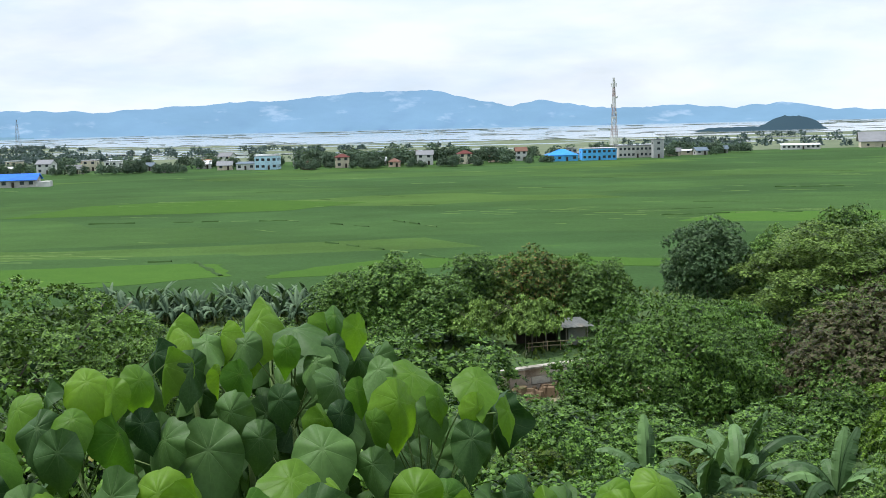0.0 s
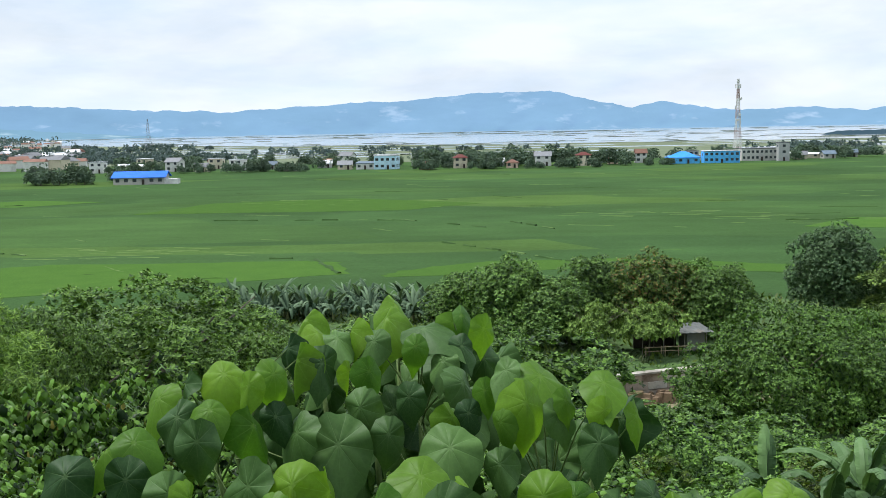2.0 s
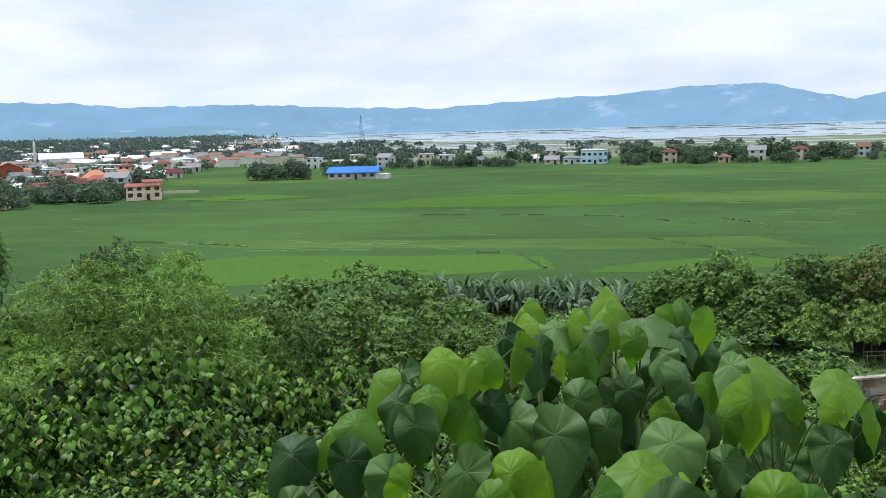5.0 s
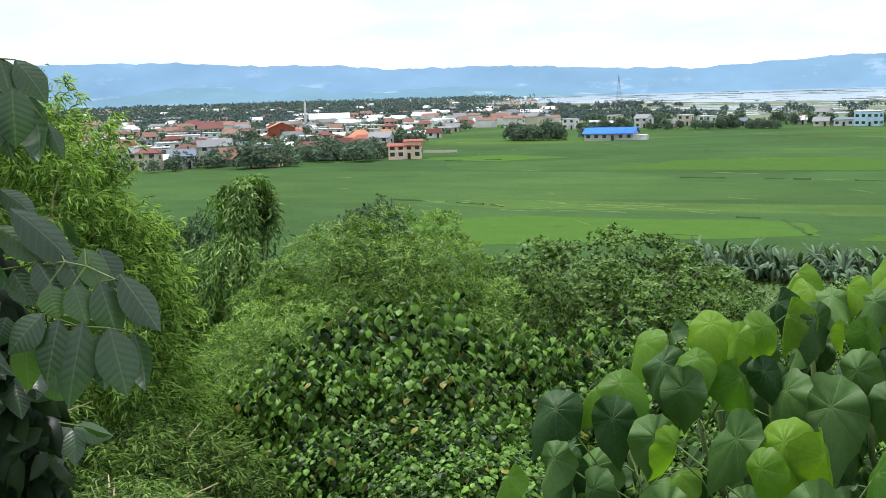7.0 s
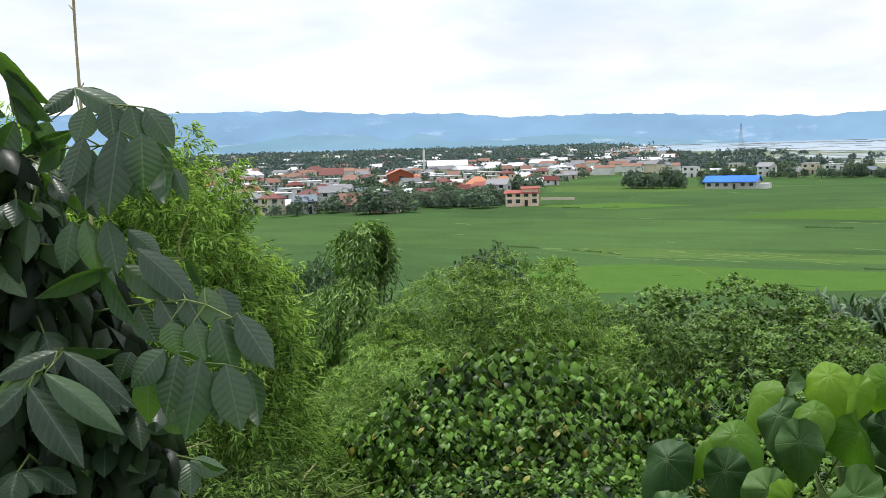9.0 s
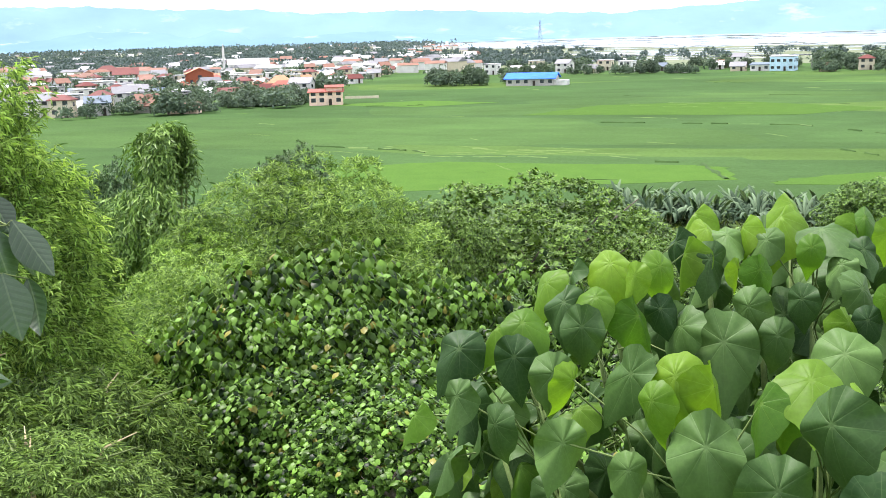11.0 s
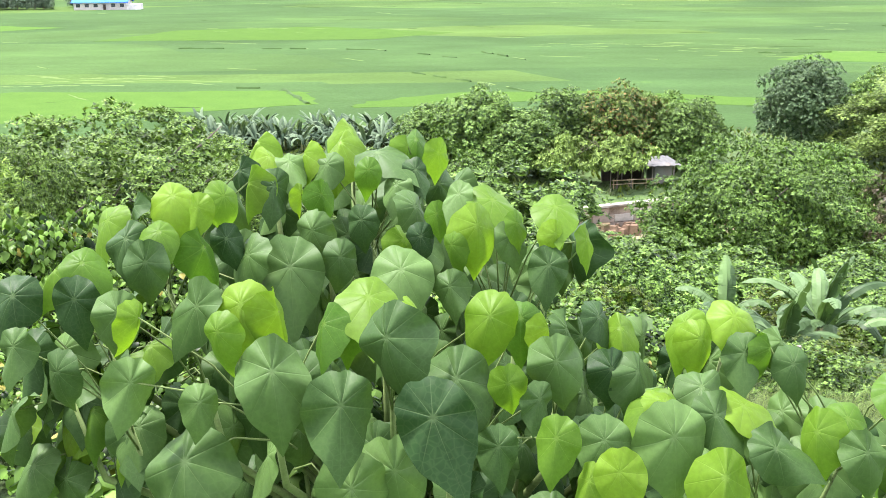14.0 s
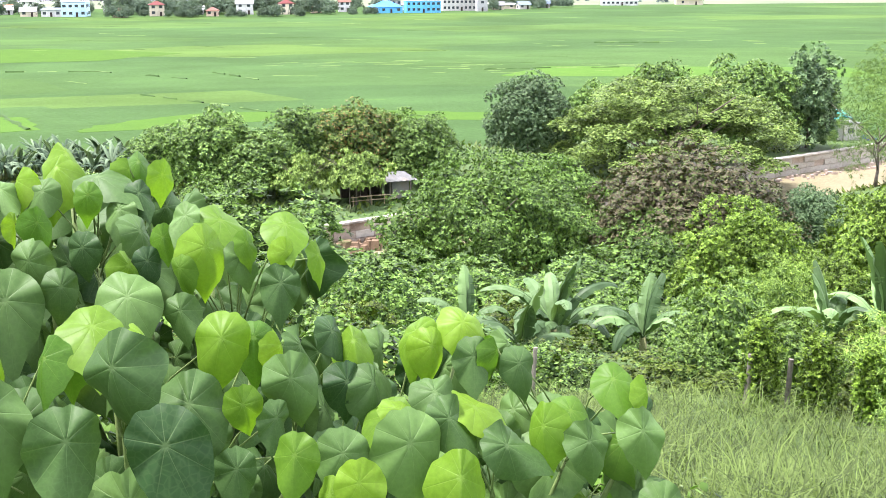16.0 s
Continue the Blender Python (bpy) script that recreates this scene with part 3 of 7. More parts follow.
def build_fields():
    bunds = Shape()
    ax, ay = math.cos(radians(-14)), math.sin(radians(-14))
    bund_run(bunds, [(-37.4, 166.6), (-30.5, 150.5)], 0.5, 0.25)
    verges = Shape()
    # banks that run on from plot to plot, broken where the rice hides them
    for run in ([(-34, 239), (-23, 228), (-12, 217)], [(-20, 191), (-8, 176), (1, 163), (14, 158), (27, 154)], [(-115, 181), (-92, 177), (-86, 173)], [(-77, 241), (-52, 240), (-33, 238)],
                [(46, 230), (62, 231), (77, 230)], [(-45, 168), (-39, 168)], [(-174, 292), (-150, 300)], [(50, 176), (61, 172)], [(-10, 232), (4, 206)], [(95, 313), (123, 309)]):
        for (x0, y0), (x1, y1) in zip(run[:-1], run[1:]):
            n = max(1, int(math.hypot(x1 - x0, y1 - y0) / 6))
            for q in range(n):
                if RNG.uniform() < 0.8:
                    a, b2 = q / n, (q + RNG.uniform(0.5, 0.95)) / n
                    bund_run(bunds, [(x0 + (x1 - x0) * a, y0 + (y1 - y0) * a), (x0 + (x1 - x0) * b2, y0 + (y1 - y0) * b2)], 0.26, 0.28)
                if RNG.uniform() < 0.35:
                    bund_run(verges, [(x0 + (x1 - x0) * q / n, y0 + 0.9 + (y1 - y0) * q / n), (x0 + (x1 - x0) * (q + 0.6) / n, y0 + 0.9 + (y1 - y0) * (q + 0.6) / n)], 0.4, 0.12)
    for k in range(70):
        r = 150 + 370 * RNG.uniform(0, 1) ** 0.9
        az = RNG.uniform(-0.66, 0.42)
        x, y = r * math.sin(az), r * math.cos(az)
        ln = RNG.uniform(2, 11) * (r / 220) ** 0.7
        way = radians(RNG.choice((-14, -14, -9, 4, -45, -50)) + RNG.uniform(-5, 5))
        ends = [(x, y), (x + ln * math.cos(way), y + ln * math.sin(way))]
        if RNG.uniform() < 0.62:
            bund_run(verges, ends, 0.17 * r / 220, 0.08)
        else:
            bund_run(bunds, ends, 0.12 * r / 220, 0.12)
    for x, y, w in ((-92, 178, 26), (-70, 176, 20), (60, 233, 30), (110, 312, 34), (-60, 300, 30), (20, 250, 24)):
        for k in range(16):
            a, b2 = x + RNG.uniform(-w, w), y + RNG.uniform(-w * 0.35, w * 0.35)
            ln = RNG.uniform(2, 8)
            bund_run(verges, [(a, b2), (a + ln, b2 - ln * RNG.uniform(-0.1, 0.5))], RNG.uniform(0.1, 0.26), 0.07)
    tagged(new("field_bunds", bunds.mesh("field_bunds", M_BUND, True)), "low dark earth banks between rice plots", "field bank", kind="stuff")
    tagged(new("field_verges", verges.mesh("field_verges", M_VERGE, True)), "pale grassy strips along the rice plots", "field verge", kind="stuff")

    def paddy(pts, lift):
        s = Shape()
        fine = []
        for (x0, y0), (x1, y1) in zip(pts, pts[1:] + pts[:1]):
            for k in range(8):
                t = k / 8
                fine.append((x0 + (x1 - x0) * t + RNG.uniform(-0.7, 0.7), y0 + (y1 - y0) * t + RNG.uniform(-0.7, 0.7)))
        pts, n = fine, len(fine)
        s.add([(x, y, lift) for x, y in pts] + [(x, y, -0.1) for x, y in pts], [tuple(range(n))] + [(i, i + n, (i + 1) % n + n, (i + 1) % n) for i in range(n)])
        tagged(new("rice_plot", s.mesh("rice_plot", M_PADDY)), "rice plot of brighter young green", "rice plot", "rice plots", "structure")
    paddy([(-70, 128), (-29, 150), (-33, 163), (-38, 165), (-78, 162), (-96, 148)], 0.025)
    paddy([(-24, 146), (6, 156), (32, 150), (34, 158), (10, 166), (-10, 164), (-23, 153)], 0.025)
    paddy([(46, 215), (120, 200), (124, 222), (60, 236)], 0.025)
    paddy([(-104, 262), (-38, 268), (-20, 290), (-60, 316), (-96, 300)], 0.025)
    paddy([(-190, 300), (-150, 292), (-132, 312), (-160, 322)], 0.025)


build_fields()


def build_lake():
    s = Shape()
    shore = [(-3400, 3000), (-2250, 2600), (-1390, 2180), (-916, 1830), (-520, 1480), (-271, 1330), (-94, 1260), (60, 1230), (180, 1210), (420, 1280), (900, 1500), (2300, 1900), (4300, 2200)]
    far = [(4400, 2300), (2900, 4000), (1400, 4680), (0, 4880), (-1400, 4680), (-2900, 3930), (-3450, 3450)]
    pts = shore + far
    s.add([(x, y, 0.25) for x, y in pts], [tuple(range(len(pts)))])
    me = s.mesh("lake_water", M_WATER)
    tagged(new("lake_water", me), "pale shallow lake mirroring the white sky", "lake", kind="structure")
    ponds = Shape()
    for k in range(34):
        y = RNG.uniform(760, 1350)
        x = RNG.uniform(-0.42, 0.4) * y
        w, d = RNG.uniform(40, 150), RNG.uniform(8, 26)
        ponds.add([(x - w, y - d, 0.2), (x + w, y - d * 0.6, 0.2), (x + w * 0.9, y + d, 0.2), (x - w * 0.8, y + d * 0.8, 0.2)], [(0, 1, 2, 3)])
    tagged(new("flooded_ponds", ponds.mesh("flooded_ponds", M_WATER)), "flooded fish ponds among the marsh", "pond", kind="structure")
    marsh = Shape()
    marsh.add([(-1500, 700, 0.1), (-200, 640, 0.1), (700, 700, 0.1), (1900, 900, 0.1), (2600, 2000, 0.1), (300, 1500, 0.1), (-600, 1700, 0.1), (-2300, 3300, 0.1), (-3600, 2900, 0.1)], [tuple(range(9))])
    tagged(new("marsh", marsh.mesh("marsh", M_MARSH)), "pale green marsh grass before the lake", "marsh", kind="structure")
    dikes = Shape()
    for k in range(300):
        y = 1180 + 2700 * RNG.uniform() ** 1.6
        x = RNG.uniform(-0.62, 0.5) * y
        if x < -0.2 * y and y < -x * 1.4 + 700:
            continue
        w = RNG.uniform(8, 90) * (y / 1800) * RNG.choice((0.5, 1.0, 1.6))
        h = RNG.uniform(0.5, 1.5) * (y / 1500)
        dikes.box((x, y, 0.2 + h * 0.25), (w, RNG.uniform(1.5, 5) * (y / 1300), h * 0.4), RNG.uniform(-0.12, 0.12), 0.9)
    tagged(new("pond_dikes", dikes.mesh("pond_dikes", M_DIKE)), "low green dikes and pens across the lake", "dike", kind="stuff")


build_lake()

RIDGE_W = [(-180, 1.6), (-75, 1.9), (-49.7, 1.99), (-43.1, 1.94), (-39.8, 1.72), (-35.2, 1.62), (-32.1, 1.36), (-27.2, 1.4), (-25.1, 1.31), (-21.4, 1.12), (-16.6, 0.96), (-10.8, 1.31), (-8.3, 1.35), (-3.9, 1.72)]
RIDGE_E = [(-0.4, 1.76), (2.2, 1.15), (3.8, 0.83), (5.2, 1.11), (7.9, 0.69), (9.4, 0.57), (11.9, 0.7), (14.9, 0.48), (17.3, 0.69), (19.4, 0.33), (22, 0.2), (40, 0.7), (90, 1.2), (180, 1.6)]


def build_ridge(name, label, mat, profile, r_top, r_foot, lo, hi, step, rough):
    az = np.arange(lo, hi + step, step)
    el = np.interp(az, [p[0] for p in profile], [p[1] for p in profile])
    rows = 9
    v = []
    for i, a in enumerate(az):
        top = 20 + r_top * math.tan(radians(el[i]))
        top += rough * (noise.noise((a * 1.3, 0.2, 3.1)) * 0.6 + noise.noise((a * 4.1, 1.2, 3.1)) * 0.3)
        for k in range(rows):
            u = k / (rows - 1)
            r = r_foot + (r_top - r_foot) * u
            z = max(top, 1) * u ** 1.4 * (1 + 0.22 * (1 - u) * noise.noise((a * 0.9, u * 3, 7.7))) - (0.5 if k == 0 else 0)
            r += 60 * (1 - u) * noise.noise((a * 1.1, u * 2.2, 1.7)) * (0 if k == 0 else 1)
            v.append((r * math.sin(radians(a)), r * math.cos(radians(a)), z))
    n = len(az)
    i, k = np.meshgrid(np.arange(n - 1), np.arange(rows - 1), indexing="ij")
    q = np.stack([i * rows + k, (i + 1) * rows + k, (i + 1) * rows + k + 1, i * rows + k + 1], -1).reshape(-1, 4)
    tagged(new(name, array_mesh(name, np.array(v), q, mat)), label, "mountains", kind="structure")


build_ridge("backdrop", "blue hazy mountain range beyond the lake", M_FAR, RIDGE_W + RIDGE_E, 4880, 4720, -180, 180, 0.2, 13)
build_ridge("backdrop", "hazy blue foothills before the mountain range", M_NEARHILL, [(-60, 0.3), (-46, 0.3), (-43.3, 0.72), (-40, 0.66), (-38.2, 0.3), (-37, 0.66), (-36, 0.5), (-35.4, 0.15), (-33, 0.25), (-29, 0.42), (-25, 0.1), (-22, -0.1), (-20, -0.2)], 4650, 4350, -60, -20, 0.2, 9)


def build_island():
    s = Shape()
    n, m = 40, 7
    x0, y0, x1, y1 = 371, 1560, 556, 1640
    pts = []
    for i in range(n):
        t = i / (n - 1)
        h = 5.5 * min(1, t / 0.06) + 3 * noise.noise((t * 9, 2, 1)) + 14 * math.exp(-((t - 0.78) / 0.2) ** 4)
        h *= min(1, (1 - t) / 0.05 + 0.05)
        for k in range(m):
            u = k / (m - 1) * 2 - 1
            pts.append((x0 + (x1 - x0) * t + u * -12, y0 + (y1 - y0) * t + u * 34, max(0.1, h * (1 - u * u) + noise.noise((t * 30, u * 3, 4)) * 1.6)))
    s.add(pts, [(i * m + k, (i + 1) * m + k, (i + 1) * m + k + 1, i * m + k + 1) for i in range(n - 1) for k in range(m - 1)])
    tagged(new("island", s.mesh("island", M_ISLE, True)), "small wooded island with a round hill in the lake", "island", kind="structure")


build_island()

# ---- river wall, hut, yard ----
def build_river_wall():
    wall = thing("river_wall", pose(0, 0, 0), "stained concrete block retaining wall along the river", "retaining wall", kind="structure")
    ang = math.atan2(WALL_DIR[1], WALL_DIR[0])
    length = float(np.linalg.norm(WALL_B - WALL_A))
    core = Shape()
    c = (WALL_A + WALL_B) / 2 - WALL_FRONT * 0.15
    core.box((c[0], c[1], -1.0), (length, 0.3, 2.1), ang)
    part("core", core, M_PINKC, wall)
    top = Shape()
    ct = (WALL_A + WALL_B) / 2 - WALL_FRONT * 2.3
    top.box((ct[0], ct[1], -1.05), (length + 1, 4.2, 2.2), ang)
    part("bank", top, M_SLOPE, wall, "grassy bank behind the wall")
    cope = Shape()
    c2 = c + WALL_FRONT * 0.12
    cope.box((c2[0], c2[1], 0.13), (length, 0.75, 0.16), ang)
    part("coping", cope, M_CONC, wall, "pale concrete coping")
    rng = random.Random(4)
    block = Shape()
    block.box((0, 0, 0), (1.9, 0.16, 0.58))
    block_mesh = block.mesh("block", M_CONC)
    pink_mesh = block.mesh("block", M_PINKC)
    for row in range(3):
        u = rng.uniform(0, 1)
        while u < length:
            w = rng.uniform(0.75, 1.25)
            if rng.random() < 0.93:
                p = WALL_A + WALL_DIR * (u + w * 0.95) + WALL_FRONT * rng.uniform(0.04, 0.11)
                b = part("block", block_mesh if u > 45 or rng.random() < 0.3 else pink_mesh, None, wall)
                b.matrix_basis = pose(p[0], p[1], -1.6 + row * 0.63 + rng.uniform(-0.02, 0.02), rng.uniform(-1, 1), rng.uniform(-0.6, 0.6), math.degrees(ang)) @ Matrix.Diagonal((w, 1, 1, 1))
            u += 1.9 * w + 0.04
    rub = Shape()
    for k in range(150):
        u = rng.uniform(40, length)
        p = WALL_A + WALL_DIR * u + WALL_FRONT * rng.uniform(0.6, 3.0)
        s = rng.uniform(0.12, 0.45)
        rub.box((p[0], p[1], -1.88 + s * 0.2), (s * 1.5, s, s * 0.7), rng.uniform(0, 3), 0.75)
    tagged(new("rubble", rub.mesh("rubble", M_PINKC)), "broken stones at the foot of the wall", "rubble", kind="stuff")
    bank = Shape()
    for k in range(90):
        u = 4 + k * 0.24
        p = WALL_A + WALL_DIR * u + WALL_FRONT * (0.7 + 1.7 * rng.random())
        w = rng.uniform(0.5, 1.3)
        bank.box((p[0], p[1], -1.75 + rng.uniform(0, 0.35)), (w, w * rng.uniform(0.7, 1.2), rng.uniform(0.5, 1.1)), rng.uniform(0, 3), rng.uniform(0.35, 0.7))
    tagged(new("earth_bank", bank.mesh("earth_bank", M_EARTH)), "crumbling red earth bank before the river wall", "earth bank", kind="structure")


build_river_wall()


def build_hut():
    hut = thing("hut", pose(9.6, 97.5, gz(9.6, 97.5), 0, 0, 14) @ Matrix.Scale(0.86, 4), "low open farm hut with a grey tin roof", "hut")
    for x in (-3.3, -1.1, 1.1, 3.4):
        for y in (-1.5, 1.5):
            s = Shape()
            s.tube([(x, y, -0.3), (x + 0.03, y, 2.0)], [0.07, 0.06])
            part("post", s, M_WOOD, hut)
    s = Shape()
    s.box((-1.0, 1.55, 0.9), (4.6, 0.08, 1.7))
    part("back_wall", s, M_DARK, hut)
    s = Shape()
    s.box((2.5, 0.2, 0.95), (1.9, 2.4, 1.8))
    part("side_room", s, M_TIN, hut, "pale tin-clad side room")
    for x0, x1, z, tilt in ((-3.9, 0.1, 2.05, 4), (0.0, 4.0, 2.25, 3)):
        s = Shape()
        n = 24
        pts = []
        for i in range(n + 1):
            for y in (-2.1, 2.1):
                pts.append((x0 + (x1 - x0) * i / n, y, z + 0.035 * math.sin(i * 1.57) + 0.06 * y + tilt * 0.01 * i / n))
        s.add(pts, [(i * 2, i * 2 + 2, i * 2 + 3, i * 2 + 1) for i in range(n)])
        k = len(pts)
        s.add([(p[0], p[1], p[2] - 0.03) for p in pts], [(i * 2 + 1, i * 2 + 3, i * 2 + 2, i * 2) for i in range(n)])
        part("roof_sheet", s, M_TIN, hut)
    for z in (0.45, 0.85):
        s = Shape()
        s.tube([(-3.4, -2.3, z), (-1, -2.35, z + 0.05), (1.6, -2.3, z)], [0.05, 0.045, 0.05], 5)
        part("rail", s, M_BAMB, hut)
    for x in (-3.2, -1.6, -1.2, 0.2, 1.5):
        s = Shape()
        s.tube([(x, -2.3, -0.2), (x, -2.3, 1.0)], [0.05, 0.045], 5)
        part("rail_post", s, M_BAMB, hut)


build_hut()


def build_shack():
    x, y = 69.0, 125.0
    sh = thing("shack", pose(x, y, gz(x, y), 0, 0, 8), "small grey shack with a teal tarpaulin thrown over it", "shack")
    s = Shape()
    s.box((1.2, 0, 1.0), (2.4, 2.6, 2.0))
    part("wall", s, WALLS["pale"], sh)
    s = Shape()
    s.box((1.0, -1.32, 1.2), (0.8, 0.06, 0.6))
    part("window", s, M_GLASS, sh)
    s = Shape()
    s.box((1.2, 0, 2.06), (2.8, 3.0, 0.1))
    part("roof", s, M_TIN, sh)
    s = Shape()
    n = 8
    s.add([(-2.2 + 3.6 * i / n, -1.6 + 3.0 * k / n, 2.3 + 1.4 * math.sin(i / n * 3.0) * math.cos((k / n - 0.5) * 2) + 0.12 * math.sin(i * 2.1 + k)) for i in range(n + 1) for k in range(n + 1)],
          [(i * (n + 1) + k, (i + 1) * (n + 1) + k, (i + 1) * (n + 1) + k + 1, i * (n + 1) + k + 1) for i in range(n) for k in range(n)])
    part("tarpaulin", s, M_TARP, sh, "teal tarpaulin", True)
    for px2 in (-2.1, -0.2):
        for py in (-1.5, 1.3):
            s = Shape()
            s.tube([(px2, py, -0.1), (px2, py, 2.5)], [0.06, 0.05], 5)
            part("pole", s, M_WOOD, sh)
    rng = random.Random(9)
    for k in range(9):
        ox, oy = x + rng.uniform(2.8, 6.5), y + rng.uniform(-2.2, 0.5)
        s = Shape()
        sz = rng.uniform(0.3, 0.7)
        s.box((0, 0, sz * 0.35), (sz * 1.3, sz, sz * 0.7), rng.uniform(0, 2), 0.85)
        ob = new("crate", s.mesh("crate", rng.choice([M_BLUEC, M_EARTH, M_WOOD, M_PINKC])))
        ob.matrix_basis = pose(ox, oy, gz(ox, oy))
        tagged(ob, "small crate among clutter beside the shack", "crate", "clutter by the shack")
    s = Shape()
    s.tube([(74.5, 121.5, gz(74.5, 121.5)), (70.5, 123.2, gz(70.5, 123.2) + 2.0)], [0.08, 0.06], 6)
    tagged(new("leaning_log", s.mesh("leaning_log", M_BAMB)), "bare pale log leaning beside the shack", "log")


build_shack()


# ---- village ----
def build_house(name, m, w, d, storeys, roof, wall_mat, roof_mat, label, category="house", group="", nwin=3, hs=3.0, pitch=0.32, over=0.5):
    """House with walls, roof, windows, door; w across its front (towards -y), d deep."""
    h = storeys * hs
    ho = thing(name, m, label, category, group)
    s = Shape()
    s.box((0, 0, h / 2 - 0.3), (w, d, h + 0.6))
    if roof == "gable":
        s.add([(-w / 2, -d / 2, h), (-w / 2, d / 2, h), (-w / 2, 0, h + d / 2 * pitch * 2), (w / 2, -d / 2, h), (w / 2, d / 2, h), (w / 2, 0, h + d / 2 * pitch * 2)], [(0, 1, 2), (3, 5, 4)])
    part("wall", s, wall_mat, ho)
    s = Shape()
    W, D = w / 2 + over, d / 2 + over
    if roof == "gable":
        k = pitch * 2
        e, top = h - over * k * 0.9 + 0.02, h + d / 2 * k + 0.12
        s.add([(-W, -D, e), (W, -D, e), (W, 0, top), (-W, 0, top), (W, D, e), (-W, D, e),
               (-W, -D, e - 0.18), (W, -D, e - 0.18), (W, 0, top - 0.2), (-W, 0, top - 0.2), (W, D, e - 0.18), (-W, D, e - 0.18)],
              [(0, 1, 2, 3), (3, 2, 4, 5), (1, 0, 6, 7), (5, 4, 10, 11), (0, 3, 9, 6), (3, 5, 11, 9), (2, 1, 7, 8), (4, 2, 8, 10)])
    elif roof == "hip":
        top, r = h + min(w, d) / 2 * pitch * 2, max(0.3, (w - d) / 2)
        s.add([(-W, -D, h), (W, -D, h), (W, D, h), (-W, D, h), (-r, 0, top), (r, 0, top), (-W, -D, h - 0.2), (W, -D, h - 0.2), (W, D, h - 0.2), (-W, D, h - 0.2)],
              [(0, 1, 5, 4), (1, 2, 5), (2, 3, 4, 5), (3, 0, 4), (1, 0, 6, 7), (2, 1, 7, 8), (3, 2, 8, 9), (0, 3, 9, 6)])
    elif roof == "shed":
        s.add([(-W, -D, h + 0.1), (W, -D, h + 0.1), (W, D, h + 0.9), (-W, D, h + 0.9), (-W, -D, h - 0.08), (W, -D, h - 0.08), (W, D, h + 0.7), (-W, D, h + 0.7)],
              [(0, 1, 2, 3), (1, 0, 4, 5), (2, 1, 5, 6), (3, 2, 6, 7), (0, 3, 7, 4)])
    else:
        s.box((0, 0, h + 0.42), (w + 0.5, d + 0.5, 0.26))
    part("roof", s, roof_mat, ho)
    for k in range(storeys):
        for i in range(nwin):
            x = (i + 0.5) / nwin * w - w / 2
            if k == 0 and i == nwin // 2:
                q = Shape()
                q.box((x, -d / 2 - 0.03, 1.0), (1.0, 0.1, 2.05))
                part("door", q, M_DARK, ho)
                continue
            q = Shape()
            q.box((x, -d / 2 - 0.02, k * hs + 1.65), (min(1.5, w / nwin * 0.55), 0.1, 1.25))
            part("window", q, M_GLASS, ho)
    for sx in (-1, 1):
        q = Shape()
        q.box((sx * (w / 2 + 0.02), 0, h - 1.4), (0.1, min(1.6, d * 0.3), 1.2))
        part("window", q, M_GLASS, ho)
    return ho


